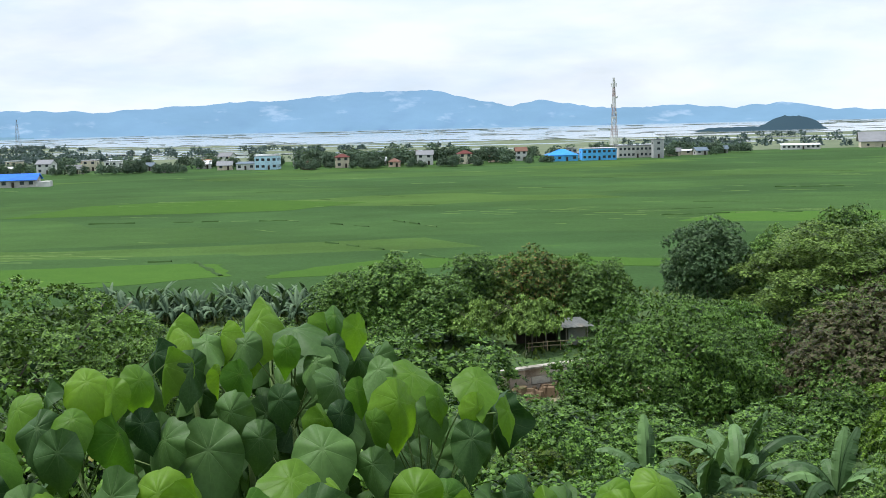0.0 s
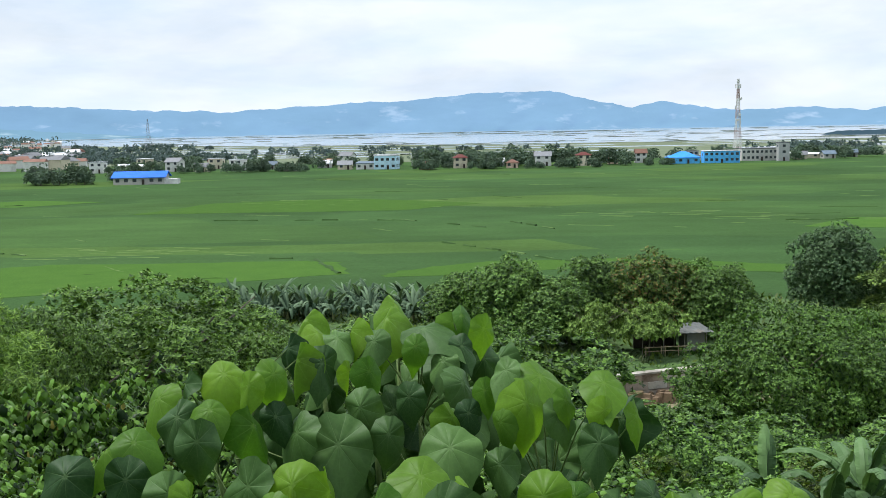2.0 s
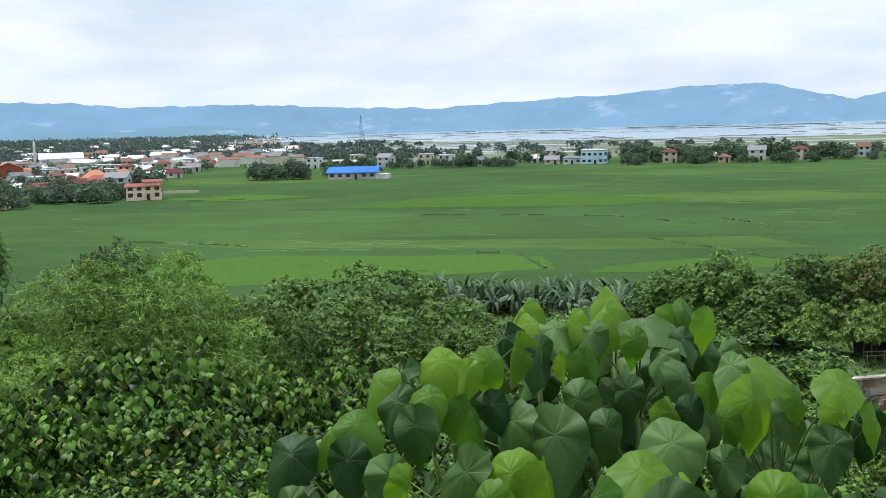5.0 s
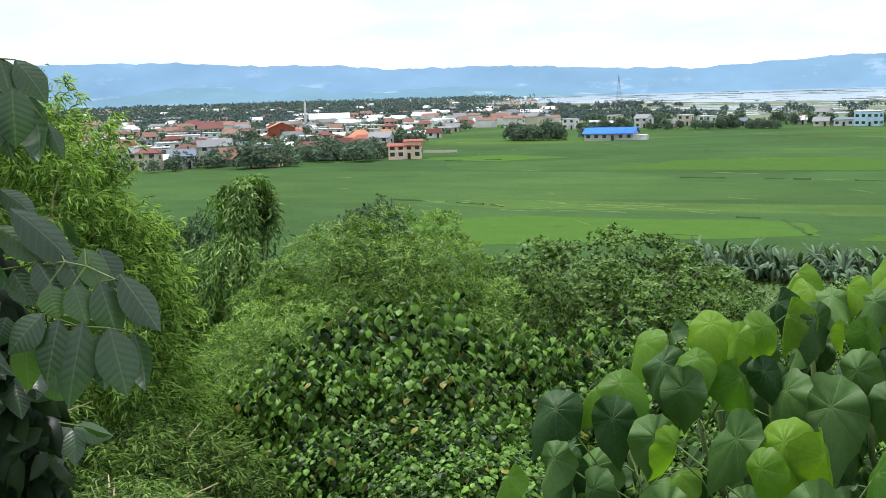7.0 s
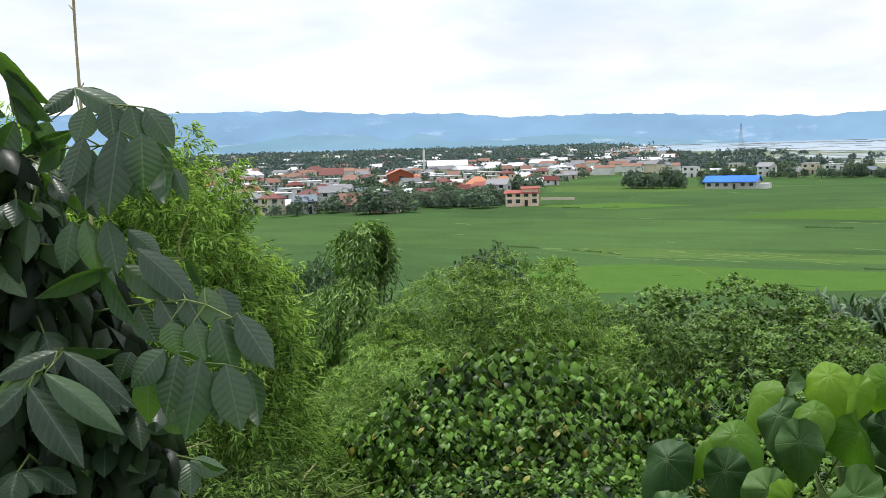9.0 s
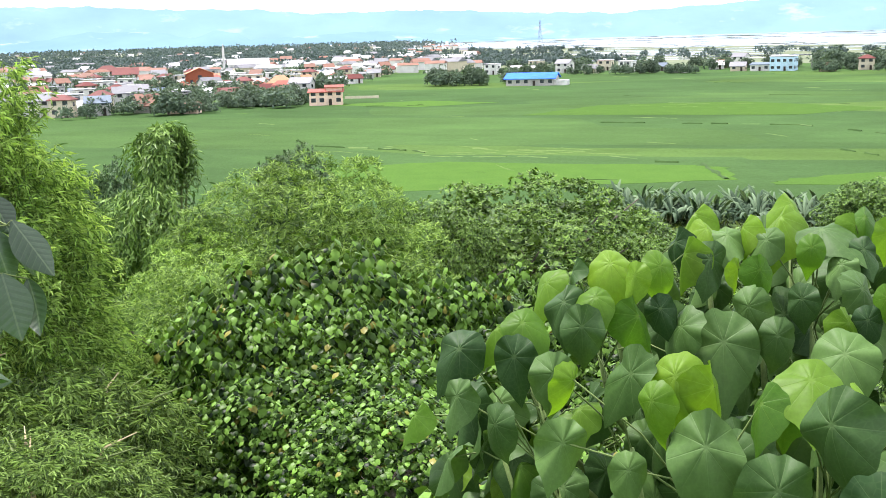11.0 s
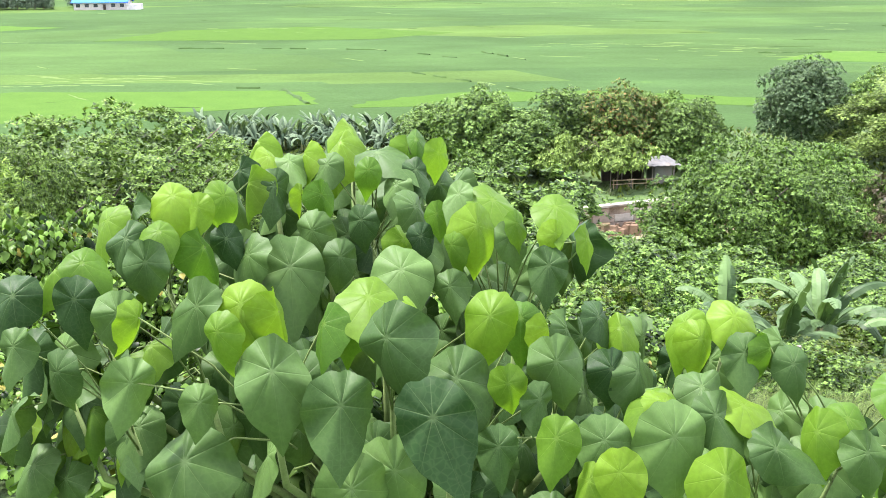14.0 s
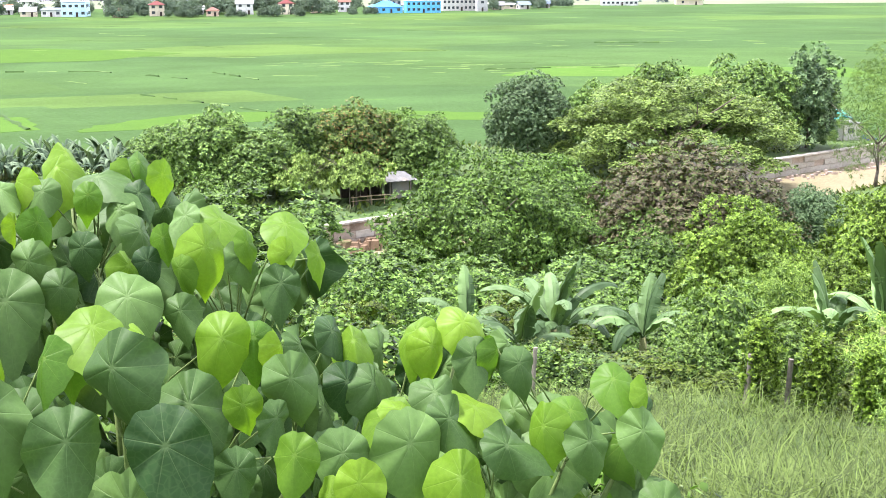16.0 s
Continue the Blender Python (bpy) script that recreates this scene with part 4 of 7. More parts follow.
def build_named_buildings():
    b = build_house("blue_building", pose(-84.0, 542, 0, 0, 0, -4), 11, 9, 2, "flat", WALLS["skyblue"], ROOFS["white"], "pale blue two-storey concrete building with white roof edge", "building", nwin=4, hs=3.2)
    for y in (-2.5, 0, 2.5):
        for z in (1.6, 4.8):
            s = Shape()
            s.box((5.53, y, z), (0.1, 1.1, 1.4))
            part("window", s, M_GLASS, b)
    build_house("annex", pose(-94.5, 543, 0, 0, 0, -4), 9, 6, 1, "shed", WALLS["white"], ROOFS["bluegrey"], "low white annex beside the blue building", "building", nwin=3)
    build_house("school_wing", pose(80.5, 563, 0, 0, 0, 3), 17.5, 8, 2, "flat", WALLS["vividblue"], ROOFS["white"], "bright blue two-storey school wing", "building", nwin=7, hs=2.8)
    build_house("school_hall", pose(62, 563, 0, 0, 0, 3), 15, 12, 1, "hip", WALLS["vividblue"], ROOFS["vivid"], "bright blue school hall with blue hipped roof", "building", nwin=4, hs=3.0, pitch=0.24)
    build_house("grey_building", pose(103, 588, 0, 0, 0, 2), 18, 10, 2, "flat", WALLS["pale"], ROOFS["grey"], "unfinished grey concrete building with open bays", "building", nwin=8, hs=3.0)
    build_house("water_tank_block", pose(113.2, 575, 0, 0, 0, 2), 5.4, 5, 3, "flat", WALLS["grey"], ROOFS["grey"], "plain grey concrete block", "building", nwin=1, hs=3.0)
    w = build_house("warehouse", pose(-163, 421, 0, 0, 0, 10), 19.5, 12, 1, "gable", WALLS["pale"], ROOFS["cobalt"], "low warehouse with a bright blue metal roof", "warehouse", nwin=6, hs=3.0, pitch=0.16, over=0.8)
    s = Shape()
    s.box((12.2, -2, 1.0), (5, 7, 2.0))
    part("lean_to", s, WALLS["white"], w)
    p = build_house("peach_house", pose(-187, 302, 0, 0, 0, 30), 10.5, 6.5, 2, "shed", WALLS["peach"], ROOFS["red"], "peach two-storey house with a small red roof", "house", nwin=4, hs=2.05)
    s = Shape()
    s.box((2.6, 0.5, 4.95), (5, 4.0, 1.2))
    s.add([(-0.2, -2.0, 5.55), (5.4, -2.0, 5.55), (5.4, 3.0, 6.0), (-0.2, 3.0, 6.0)], [(0, 1, 2, 3)])
    part("penthouse", s, WALLS["peach"], p)
    s = Shape()
    s.add([(-0.5, -2.3, 5.6), (5.7, -2.3, 5.6), (5.7, 3.2, 6.15), (-0.5, 3.2, 6.15), (-0.5, -2.3, 5.45), (5.7, -2.3, 5.45), (5.7, 3.2, 6.0), (-0.5, 3.2, 6.0)], [(0, 1, 2, 3), (1, 0, 4, 5), (2, 1, 5, 6), (3, 2, 6, 7), (0, 3, 7, 4)])
    part("upper_roof", s, ROOFS["red"], p)
    s = Shape()
    s.box((0, 0, 0.45), (12, 0.25, 0.9))
    wl_ = new("garden_wall", s.mesh("garden_wall", WALLS["cream"]))
    wl_.matrix_basis = pose(-193, 335, 0, 0, 0, 20)
    tagged(wl_, "low cream garden wall at the field edge", "garden wall")
    build_house("red_roof_house", pose(-250, 370, 0, 0, 0, 32), 13, 10, 1, "hip", WALLS["cream"], ROOFS["orange"], "cream house with an orange-red hipped roof", "house", nwin=4, hs=3.0, pitch=0.42)
    build_house("red_roof_house", pose(-238, 354, 0, 0, 0, 32), 12, 8, 1, "hip", WALLS["brown"], ROOFS["red"], "brown house under a bright red hipped roof", "house", nwin=4, hs=2.6, pitch=0.4)
    bh = build_house("brick_house", pose(-313, 400, 0, 0, 0, -50), 12, 12, 3, "gable", WALLS["brown"], ROOFS["orange"], "tall brown-orange house with a gabled front", "house", nwin=3, hs=2.5, pitch=0.2)
    for y in (-3.6, 0, 3.6):
        for z in (1.6, 4.1):
            s = Shape()
            s.box((6.03, y, z), (0.1, 1.2, 1.3))
            part("window", s, M_GLASS, bh)
    c = build_house("white_hall", pose(-415, 580, 0, 0, 0, 36), 25, 16, 2, "gable", WALLS["white"], ROOFS["white"], "large white hall with white roof", "hall", nwin=6, hs=3.6, pitch=0.2)
    s = Shape()
    s.box((-15, -7, 8), (1.4, 1.4, 16))
    s.tube([(-15, -7, 16), (-15, -7, 20)], [0.9, 0.05], 6)
    part("spire", s, WALLS["white"], c)
    build_house("white_house", pose(-339, 364, 0, 0, 0, 44), 14.5, 9, 2, "flat", WALLS["white"], ROOFS["white"], "white flat-roofed concrete house among trees", "house", nwin=5, hs=2.7)
    build_house("white_house", pose(-238, 255, 0, 0, 0, 44), 7, 5.5, 2, "gable", WALLS["white"], ROOFS["bluegrey"], "white two-storey house with dark windows", "house", nwin=2, hs=2.05, pitch=0.3)
    build_house("white_house", pose(-410, 462, 0, 0, 0, 42), 13, 10, 2, "gable", WALLS["white"], ROOFS["maroon"], "white gabled two-storey house with a dark red roof", "house", nwin=5, hs=2.9)
    build_house("brown_house", pose(-229, 267, 0, 0, 0, 20), 7.5, 6, 1, "gable", WALLS["pale"], ROOFS["rust"], "low house with a rusty brown gabled roof", "house", nwin=2, hs=2.6, pitch=0.5)
    build_house("brown_house", pose(-213, 264, 0, 0, 0, 22), 9, 5, 1, "gable", WALLS["peach"], ROOFS["rust"], "low house with a weathered reddish gabled roof", "house", nwin=3, hs=2.2, pitch=0.22)
    build_house("brown_house", pose(-475, 520, 0, 0, 0, 42), 15, 10, 2, "hip", WALLS["brown"], ROOFS["maroon"], "brown two-storey house under a dark red hipped roof", "house", nwin=4, hs=3.0)
    build_house("barn", pose(262, 668, 0, 0, 0, -15), 16, 14, 1, "gable", WALLS["cream"], ROOFS["grey"], "barn with a wide grey gabled roof", "barn", nwin=2, hs=4.5, pitch=0.34, over=1.5)
    build_house("long_shed", pose(215, 660, 0, 0, 0, -10), 22, 6, 1, "shed", WALLS["white"], ROOFS["white"], "long low white shed", "shed", nwin=8, hs=2.6)
    build_house("long_shed", pose(128, 610, 0, 0, 0, -6), 34, 5, 1, "shed", WALLS["cream"], ROOFS["white"], "long low white-roofed shed", "shed", nwin=6, hs=2.2)


build_named_buildings()


def build_tower():
    x, y, H = 101.0, 640.0, 44.0
    tw = thing("telecom_tower", pose(x, y, 0, 0, 0, 12), "tall red and white steel lattice telecom tower", "tower")
    half = lambda z: 1.6 * (1 - z / H) ** 1.3 + 0.4
    mats = (M_STEEL, WALLS["white"])
    n = 16
    for k in range(n):
        z0, z1 = H * k / n, H * (k + 1) / n
        a, b2 = half(z0), half(z1)
        s = Shape()
        c0 = [(-a, -a, z0), (a, -a, z0), (a, a, z0), (-a, a, z0)]
        c1 = [(-b2, -b2, z1), (b2, -b2, z1), (b2, b2, z1), (-b2, b2, z1)]
        for i in range(4):
            s.tube([c0[i], c1[i]], [0.16, 0.16], 4)
            s.tube([c0[i], c1[(i + 1) % 4]], [0.09, 0.09], 4)
            s.tube([c0[(i + 1) % 4], c1[i]], [0.09, 0.09], 4)
            s.tube([c1[i], c1[(i + 1) % 4]], [0.09, 0.09], 4)
        part("lattice_section", s, mats[(k // 2) % 2], tw)
    for z, off in ((40, 1), (28, -1)):
        for i in range(3):
            s = Shape()
            an = i * 2.09 + z
            s.box((math.cos(an) * 1.5, math.sin(an) * 1.5, z), (0.5, 0.4, 2.2), an)
            part("antenna", s, WALLS["white"], tw)
    for z, an in ((24, -1.4), (21, -2.0), (33, -1.0)):
        s = Shape()
        s.tube([(math.cos(an) * 1.7, math.sin(an) * 1.7, z), (math.cos(an) * 2.3, math.sin(an) * 2.3, z)], [0.75, 0.7], 12)
        part("dish", s, WALLS["white"], tw)


build_tower()


def build_pylon():
    tw = thing("pylon", pose(-470, 1240, 0), "thin grey steel pylon in the marsh", "pylon")
    for k in range(8):
        a, b2 = 3.2 * (1 - k / 8.6), 3.2 * (1 - (k + 1) / 8.6)
        z0, z1 = k * 4.5, k * 4.5 + 4.5
        s = Shape()
        for i, j in ((-1, -1), (1, -1), (1, 1), (-1, 1)):
            s.tube([(i * a, j * a, z0), (i * b2, j * b2, z1)], [0.13, 0.13], 4)
            s.tube([(i * a, j * a, z0), (-j * b2, i * b2, z1)], [0.08, 0.08], 4)
        part("lattice_section", s, ROOFS["grey"], tw)


build_pylon()


def scatter_houses():
    rng = random.Random(21)
    kinds = []
    spec = [("gable", "white", "rust", 2), ("gable", "cream", "grey", 1), ("hip", "white", "red", 1), ("flat", "white", "white", 2),
            ("hip", "cream", "maroon", 2), ("flat", "grey", "grey", 2), ("shed", "pale", "grey", 1), ("gable", "white", "white", 1),
            ("gable", "brown", "orange", 1), ("gable", "white", "grey", 2), ("flat", "cream", "white", 2), ("hip", "peach", "rust", 1),
            ("gable", "pale", "bluegrey", 1), ("gable", "white", "maroon", 1), ("shed", "white", "rust", 1), ("gable", "cream", "white", 1)]
    words = {"gable": "gabled", "hip": "hipped", "flat": "flat", "shed": "single-pitch"}
    for r, w, c, st in spec:
        kinds.append(build_house("house", pose(0, -900, 0), rng.uniform(5.2, 8.0), rng.uniform(4.5, 6), st, r, WALLS[w], ROOFS[c],
                                 "%s %s-storey house with a %s %s roof" % (w, "two" if st == 2 else "one", words[r], c), "house", "houses of the town", nwin=2, hs=2.6))
    spots = []

    def free(x, y, d):
        return all((x - a) ** 2 + (y - b2) ** 2 > d * d for a, b2 in spots)
    named = [(-84, 542), (-94, 543), (-84, 552), (-88, 562), (-80, 532), (-92, 532),  (70, 563), (57, 563), (105, 588), (-162, 421), (-190, 308), (-250, 374), (-241, 364), (-312, 404), (-415, 580), (-339, 364), (-238, 255), (-410, 462), (-229, 267), (-213, 264), (-475, 520), (-345, 370), (-318, 408), (-150, 420), (-360, 545)]
    spots += named
    first = [True] * len(kinds)

    def put(x, y, yaw, pick=None):
        i = rng.randrange(len(kinds)) if pick is None else pick
        m = pose(x, y, 0, 0, 0, yaw)
        if first[i]:
            kinds[i].matrix_basis = m
            first[i] = False
        else:
            copy_thing(kinds[i], m)
        spots.append((x, y))
    # town beyond the field's left edge
    tries = 0
    count = 0
    while count < 175 and tries < 9000:
        tries += 1
        az = radians(rng.uniform(-49, -27.5))
        r = 345 + 330 * rng.random() ** 1.1
        x, y = r * math.sin(az), r * math.cos(az)
        if x > -195 + (y - 300) * -0.42 or (az > radians(-38.5) and r < 410) or not free(x, y, 8.2):
            continue
        put(x, y, math.degrees(-az) + rng.uniform(-30, 30))
        count += 1
    # row along the far edge of the fields
    x = -232.0
    while x < 160:
        y = 528 + 0.1 * x * (x > 0) + rng.uniform(0, 34) + max(0, x) * 0.4
        if free(x, y, 10) and not (-40 < x < 18 and rng.random() < 0.35):
            put(x, y, rng.uniform(-14, 14), rng.choice([0, 1, 1, 3, 4, 5, 6, 6, 7, 12, 9, 11]))
        x += rng.uniform(8, 19)
    for k in range(16):
        x, y = rng.uniform(-240, 30), rng.uniform(560, 640)
        if free(x, y, 16):
            put(x, y, rng.uniform(-30, 30))
    # far town: too small and many to tell apart, three mixes of wall and roof
    for wall, roof, label in (("white", "rust", "small white houses with rusty roofs filling the far town"), ("cream", "grey", "small cream houses with grey roofs filling the far town"), ("white", "white", "small pale houses with white roofs filling the far town")):
        body, top = Shape(), Shape()
        for k in range(95):
            az = radians(rng.uniform(-50, -24))
            r = rng.uniform(640, 960) if k < 60 else rng.uniform(960, 3600)
            x, y = r * math.sin(az), r * math.cos(az)
            w, d, h, turn = rng.uniform(6, 13), rng.uniform(5, 9), rng.uniform(2.8, 6.5), rng.uniform(-0.8, 0.8) - az
            body.box((x, y, h / 2), (w, d, h), turn)
            ca, sa = math.cos(turn), math.sin(turn)
            pts = [(-w * 0.55, -d * 0.58, h), (w * 0.55, -d * 0.58, h), (w * 0.55, d * 0.58, h), (-w * 0.55, d * 0.58, h), (-w * 0.5, 0, h + d * 0.28), (w * 0.5, 0, h + d * 0.28)]
            top.add([(x + a * ca - b2 * sa, y + a * sa + b2 * ca, z) for a, b2, z in pts], [(0, 1, 5, 4), (2, 3, 4, 5), (1, 2, 5), (3, 0, 4), (3, 2, 1, 0)])
        far = thing("far_houses", pose(0, 0, 0), label, "houses", kind="stuff")
        part("wall", body, WALLS[wall], far)
        part("roof", top, ROOFS[roof], far)


scatter_houses()

# ---- trees ----
def trunk_shape(h, r, limbs, spread, rng, lean=0.06):
    s = Shape()
    pts = [(lean * h * math.sin(k * 1.1) * k / 5, lean * h * math.cos(k * 0.9) * k / 5 - lean * h * 0, h * k / 5 - (0.4 if k == 0 else 0)) for k in range(6)]
    s.tube(pts, [r * (1.35 if k == 0 else 1 - 0.13 * k) for k in range(6)], 7)
    top = Vector(pts[-1])
    for i in range(limbs):
        a = 6.2832 * i / limbs + rng.uniform(-0.4, 0.4)
        ln = spread * rng.uniform(0.6, 1.0)
        start = Vector(pts[rng.randrange(2, 6)])
        mid = start + Vector((math.cos(a) * ln * 0.45, math.sin(a) * ln * 0.45, ln * 0.4))
        end = mid + Vector((math.cos(a + 0.3) * ln * 0.5, math.sin(a + 0.3) * ln * 0.5, ln * 0.35))
        s.tube([start, (start + mid) / 2 + Vector((0, 0, 0.06 * ln)), mid, end], [r * 0.55, r * 0.42, r * 0.3, r * 0.1], 5)
        fork = mid + Vector((math.cos(a - 0.7) * ln * 0.4, math.sin(a - 0.7) * ln * 0.4, ln * 0.3))
        s.tube([mid, fork], [r * 0.24, r * 0.07], 4)
    return s


def lobed_crown(name, mat, seed, lobes, leaves, size, w=2.0, h=2.0, low=-0.35, lobe=0.3, flat=0.75, uneven=0.16, inner=0.18, narrow=0.52, hollow=0.0, dome=1.0):
    """Crown of leaves on many rounded clumps. Unit crown: w across, h high, base of crown at z=0."""
    rng = np.random.default_rng(seed)
    k = np.arange(lobes)
    zz = low + (1 - low) * (k + 0.5) / lobes
    a = k * 2.39996 + rng.uniform(-0.35, 0.35, lobes)
    s = np.sqrt(np.maximum(0, 1 - zz * zz))
    rad = (1 - lobe * 0.7) * (1 + rng.uniform(-uneven, uneven, lobes))
    if hollow:
        rad *= np.where(rng.uniform(size=lobes) < hollow, 0.6, 1)
    cen = np.stack([s ** dome * np.cos(a) * rad, s ** dome * np.sin(a) * rad, zz * rad], 1)
    lr = lobe * rng.uniform(0.7, 1.25, lobes)
    per = 9
    n1 = int(leaves * (1 - inner)) // per * per
    m = n1 // per
    li = rng.integers(0, lobes, m)
    d = sphere_dirs(m, rng)
    out = unit(cen)[li]
    d = unit(d + out * 0.45 + np.array([0, 0, 0.25]))
    p = cen[li] + d * lr[li][:, None] * np.array([1, 1, flat]) * np.clip(rng.normal(0.94, 0.11, m), 0.5, 1.2)[:, None]
    axis = unit(d * 0.7 + np.array([0, 0, 0.55]) + rng.normal(0, 0.18, (m, 3)))
    e1 = unit(np.cross(axis, rng.normal(size=(m, 3))))
    e2 = np.cross(axis, e1)
    turn = np.arange(per)[None] * 2.39996 + rng.uniform(0, 6.28, (m, 1))
    ray = e1[:, None] * np.cos(turn)[..., None] + e2[:, None] * np.sin(turn)[..., None]
    rise = np.linspace(0.85, -0.25, per)[None, :, None]
    ray_al = (ray + axis[:, None] * rise + rng.normal(0, 0.14, (m, per, 3))).reshape(-1, 3)
    nrm = (axis[:, None] * 1.0 - ray * rise * 0.8 + rng.normal(0, 0.12, (m, per, 3))).reshape(-1, 3)
    p = np.repeat(p, per, 0)
    n2 = leaves - n1
    d2 = sphere_dirs(n2, rng)
    d2[:, 2] = np.where(d2[:, 2] < low, -d2[:, 2], d2[:, 2])
    p2 = d2 * rng.uniform(0.45, 0.82, n2)[:, None]
    p = np.concatenate([p, p2])
    nrm = np.concatenate([nrm, unit(d2 + rng.normal(0, 0.4, (n2, 3)))])
    sz = np.concatenate([rng.uniform(0.7, 1.3, n1), rng.uniform(1.3, 2.2, n2)]) * size
    scale = np.array([w / 2, w / 2, h / (1 - low)])
    p = p * scale - np.array([0, 0, low * scale[2]])
    al = np.concatenate([ray_al, np.cross(nrm[n1:], rng.normal(size=(n2, 3))) + np.array([0, 0, -0.35])])
    return leaf_mesh(name, p, al, nrm, sz, sz * narrow, mat)


def tiered_crown(name, mat, seed, plates, per, size, w, h):
    """Umbrella crown of flat leafy plates in tiers, bare air between them."""
    rng = np.random.default_rng(seed)
    k = np.arange(plates)
    u = np.sqrt((k + 0.5) / plates)
    a = k * 2.39996 + rng.uniform(-0.3, 0.3, plates)
    z = h * (0.92 * np.sqrt(np.maximum(0, 1 - (u * 0.97) ** 2)) + 0.04) - rng.choice([0.0, 0.0, 1.1, 2.2], plates) * (1 - 0.4 * u)
    cen = np.stack([w * 0.44 * u * np.cos(a), w * 0.44 * u * np.sin(a), np.maximum(np.round(z / 1.3) * 1.3 + rng.uniform(-0.15, 0.15, plates), 0.4)], 1)
    rad = rng.uniform(1.8, 3.0, plates)
    n = plates * per
    i = np.repeat(k, per)
    t, r = rng.uniform(0, 6.2832, n), np.sqrt(rng.uniform(0, 1, n))
    edge = 1 + 0.25 * np.sin(t * 3 + i) + 0.16 * np.sin(t * 7 + i * 2.3)
    ring = np.stack([np.cos(t), np.sin(t), np.zeros(n)], 1)
    p = cen[i] + ring * (r * edge * rad[i])[:, None]
    p[:, 2] += 0.75 * (1 - r * r) + 0.22 * np.sin(p[:, 0] * 2.6 + i) * np.cos(p[:, 1] * 2.9) - np.abs(rng.normal(0, 0.22, n))
    al = ring * 0.8 + rng.normal(0, 0.6, (n, 3)) * np.array([1, 1, 0.4])
    nr = ring * (r * 0.5)[:, None] + np.array([0, 0, 1.0]) + rng.normal(0, 0.25, (n, 3))
    sz = size * rng.uniform(0.7, 1.3, n)
    return leaf_mesh(name, p, al, nr, sz, sz * 0.6, mat)


def make_tree(kind, label, crown_mesh, x, y, height, trunk_h, wood=0.16, scale=1.0, yaw=0.0, seed=1, limbs=5, group="", spread=0.4, name="tree", squash=1.0):
    t = thing(name, pose(x, y, gz(x, y), 0, 0, yaw), label, kind, group)
    rng = random.Random(seed)
    part("trunk", trunk_shape(trunk_h + height * 0.22, wood, limbs, height * spread, rng), M_BARK, t, smooth=True)
    c = part("crown", crown_mesh, None, t)
    c.matrix_basis = Matrix.Translation((0, 0, trunk_h)) @ Matrix.Diagonal((scale, scale, squash, 1))
    return t


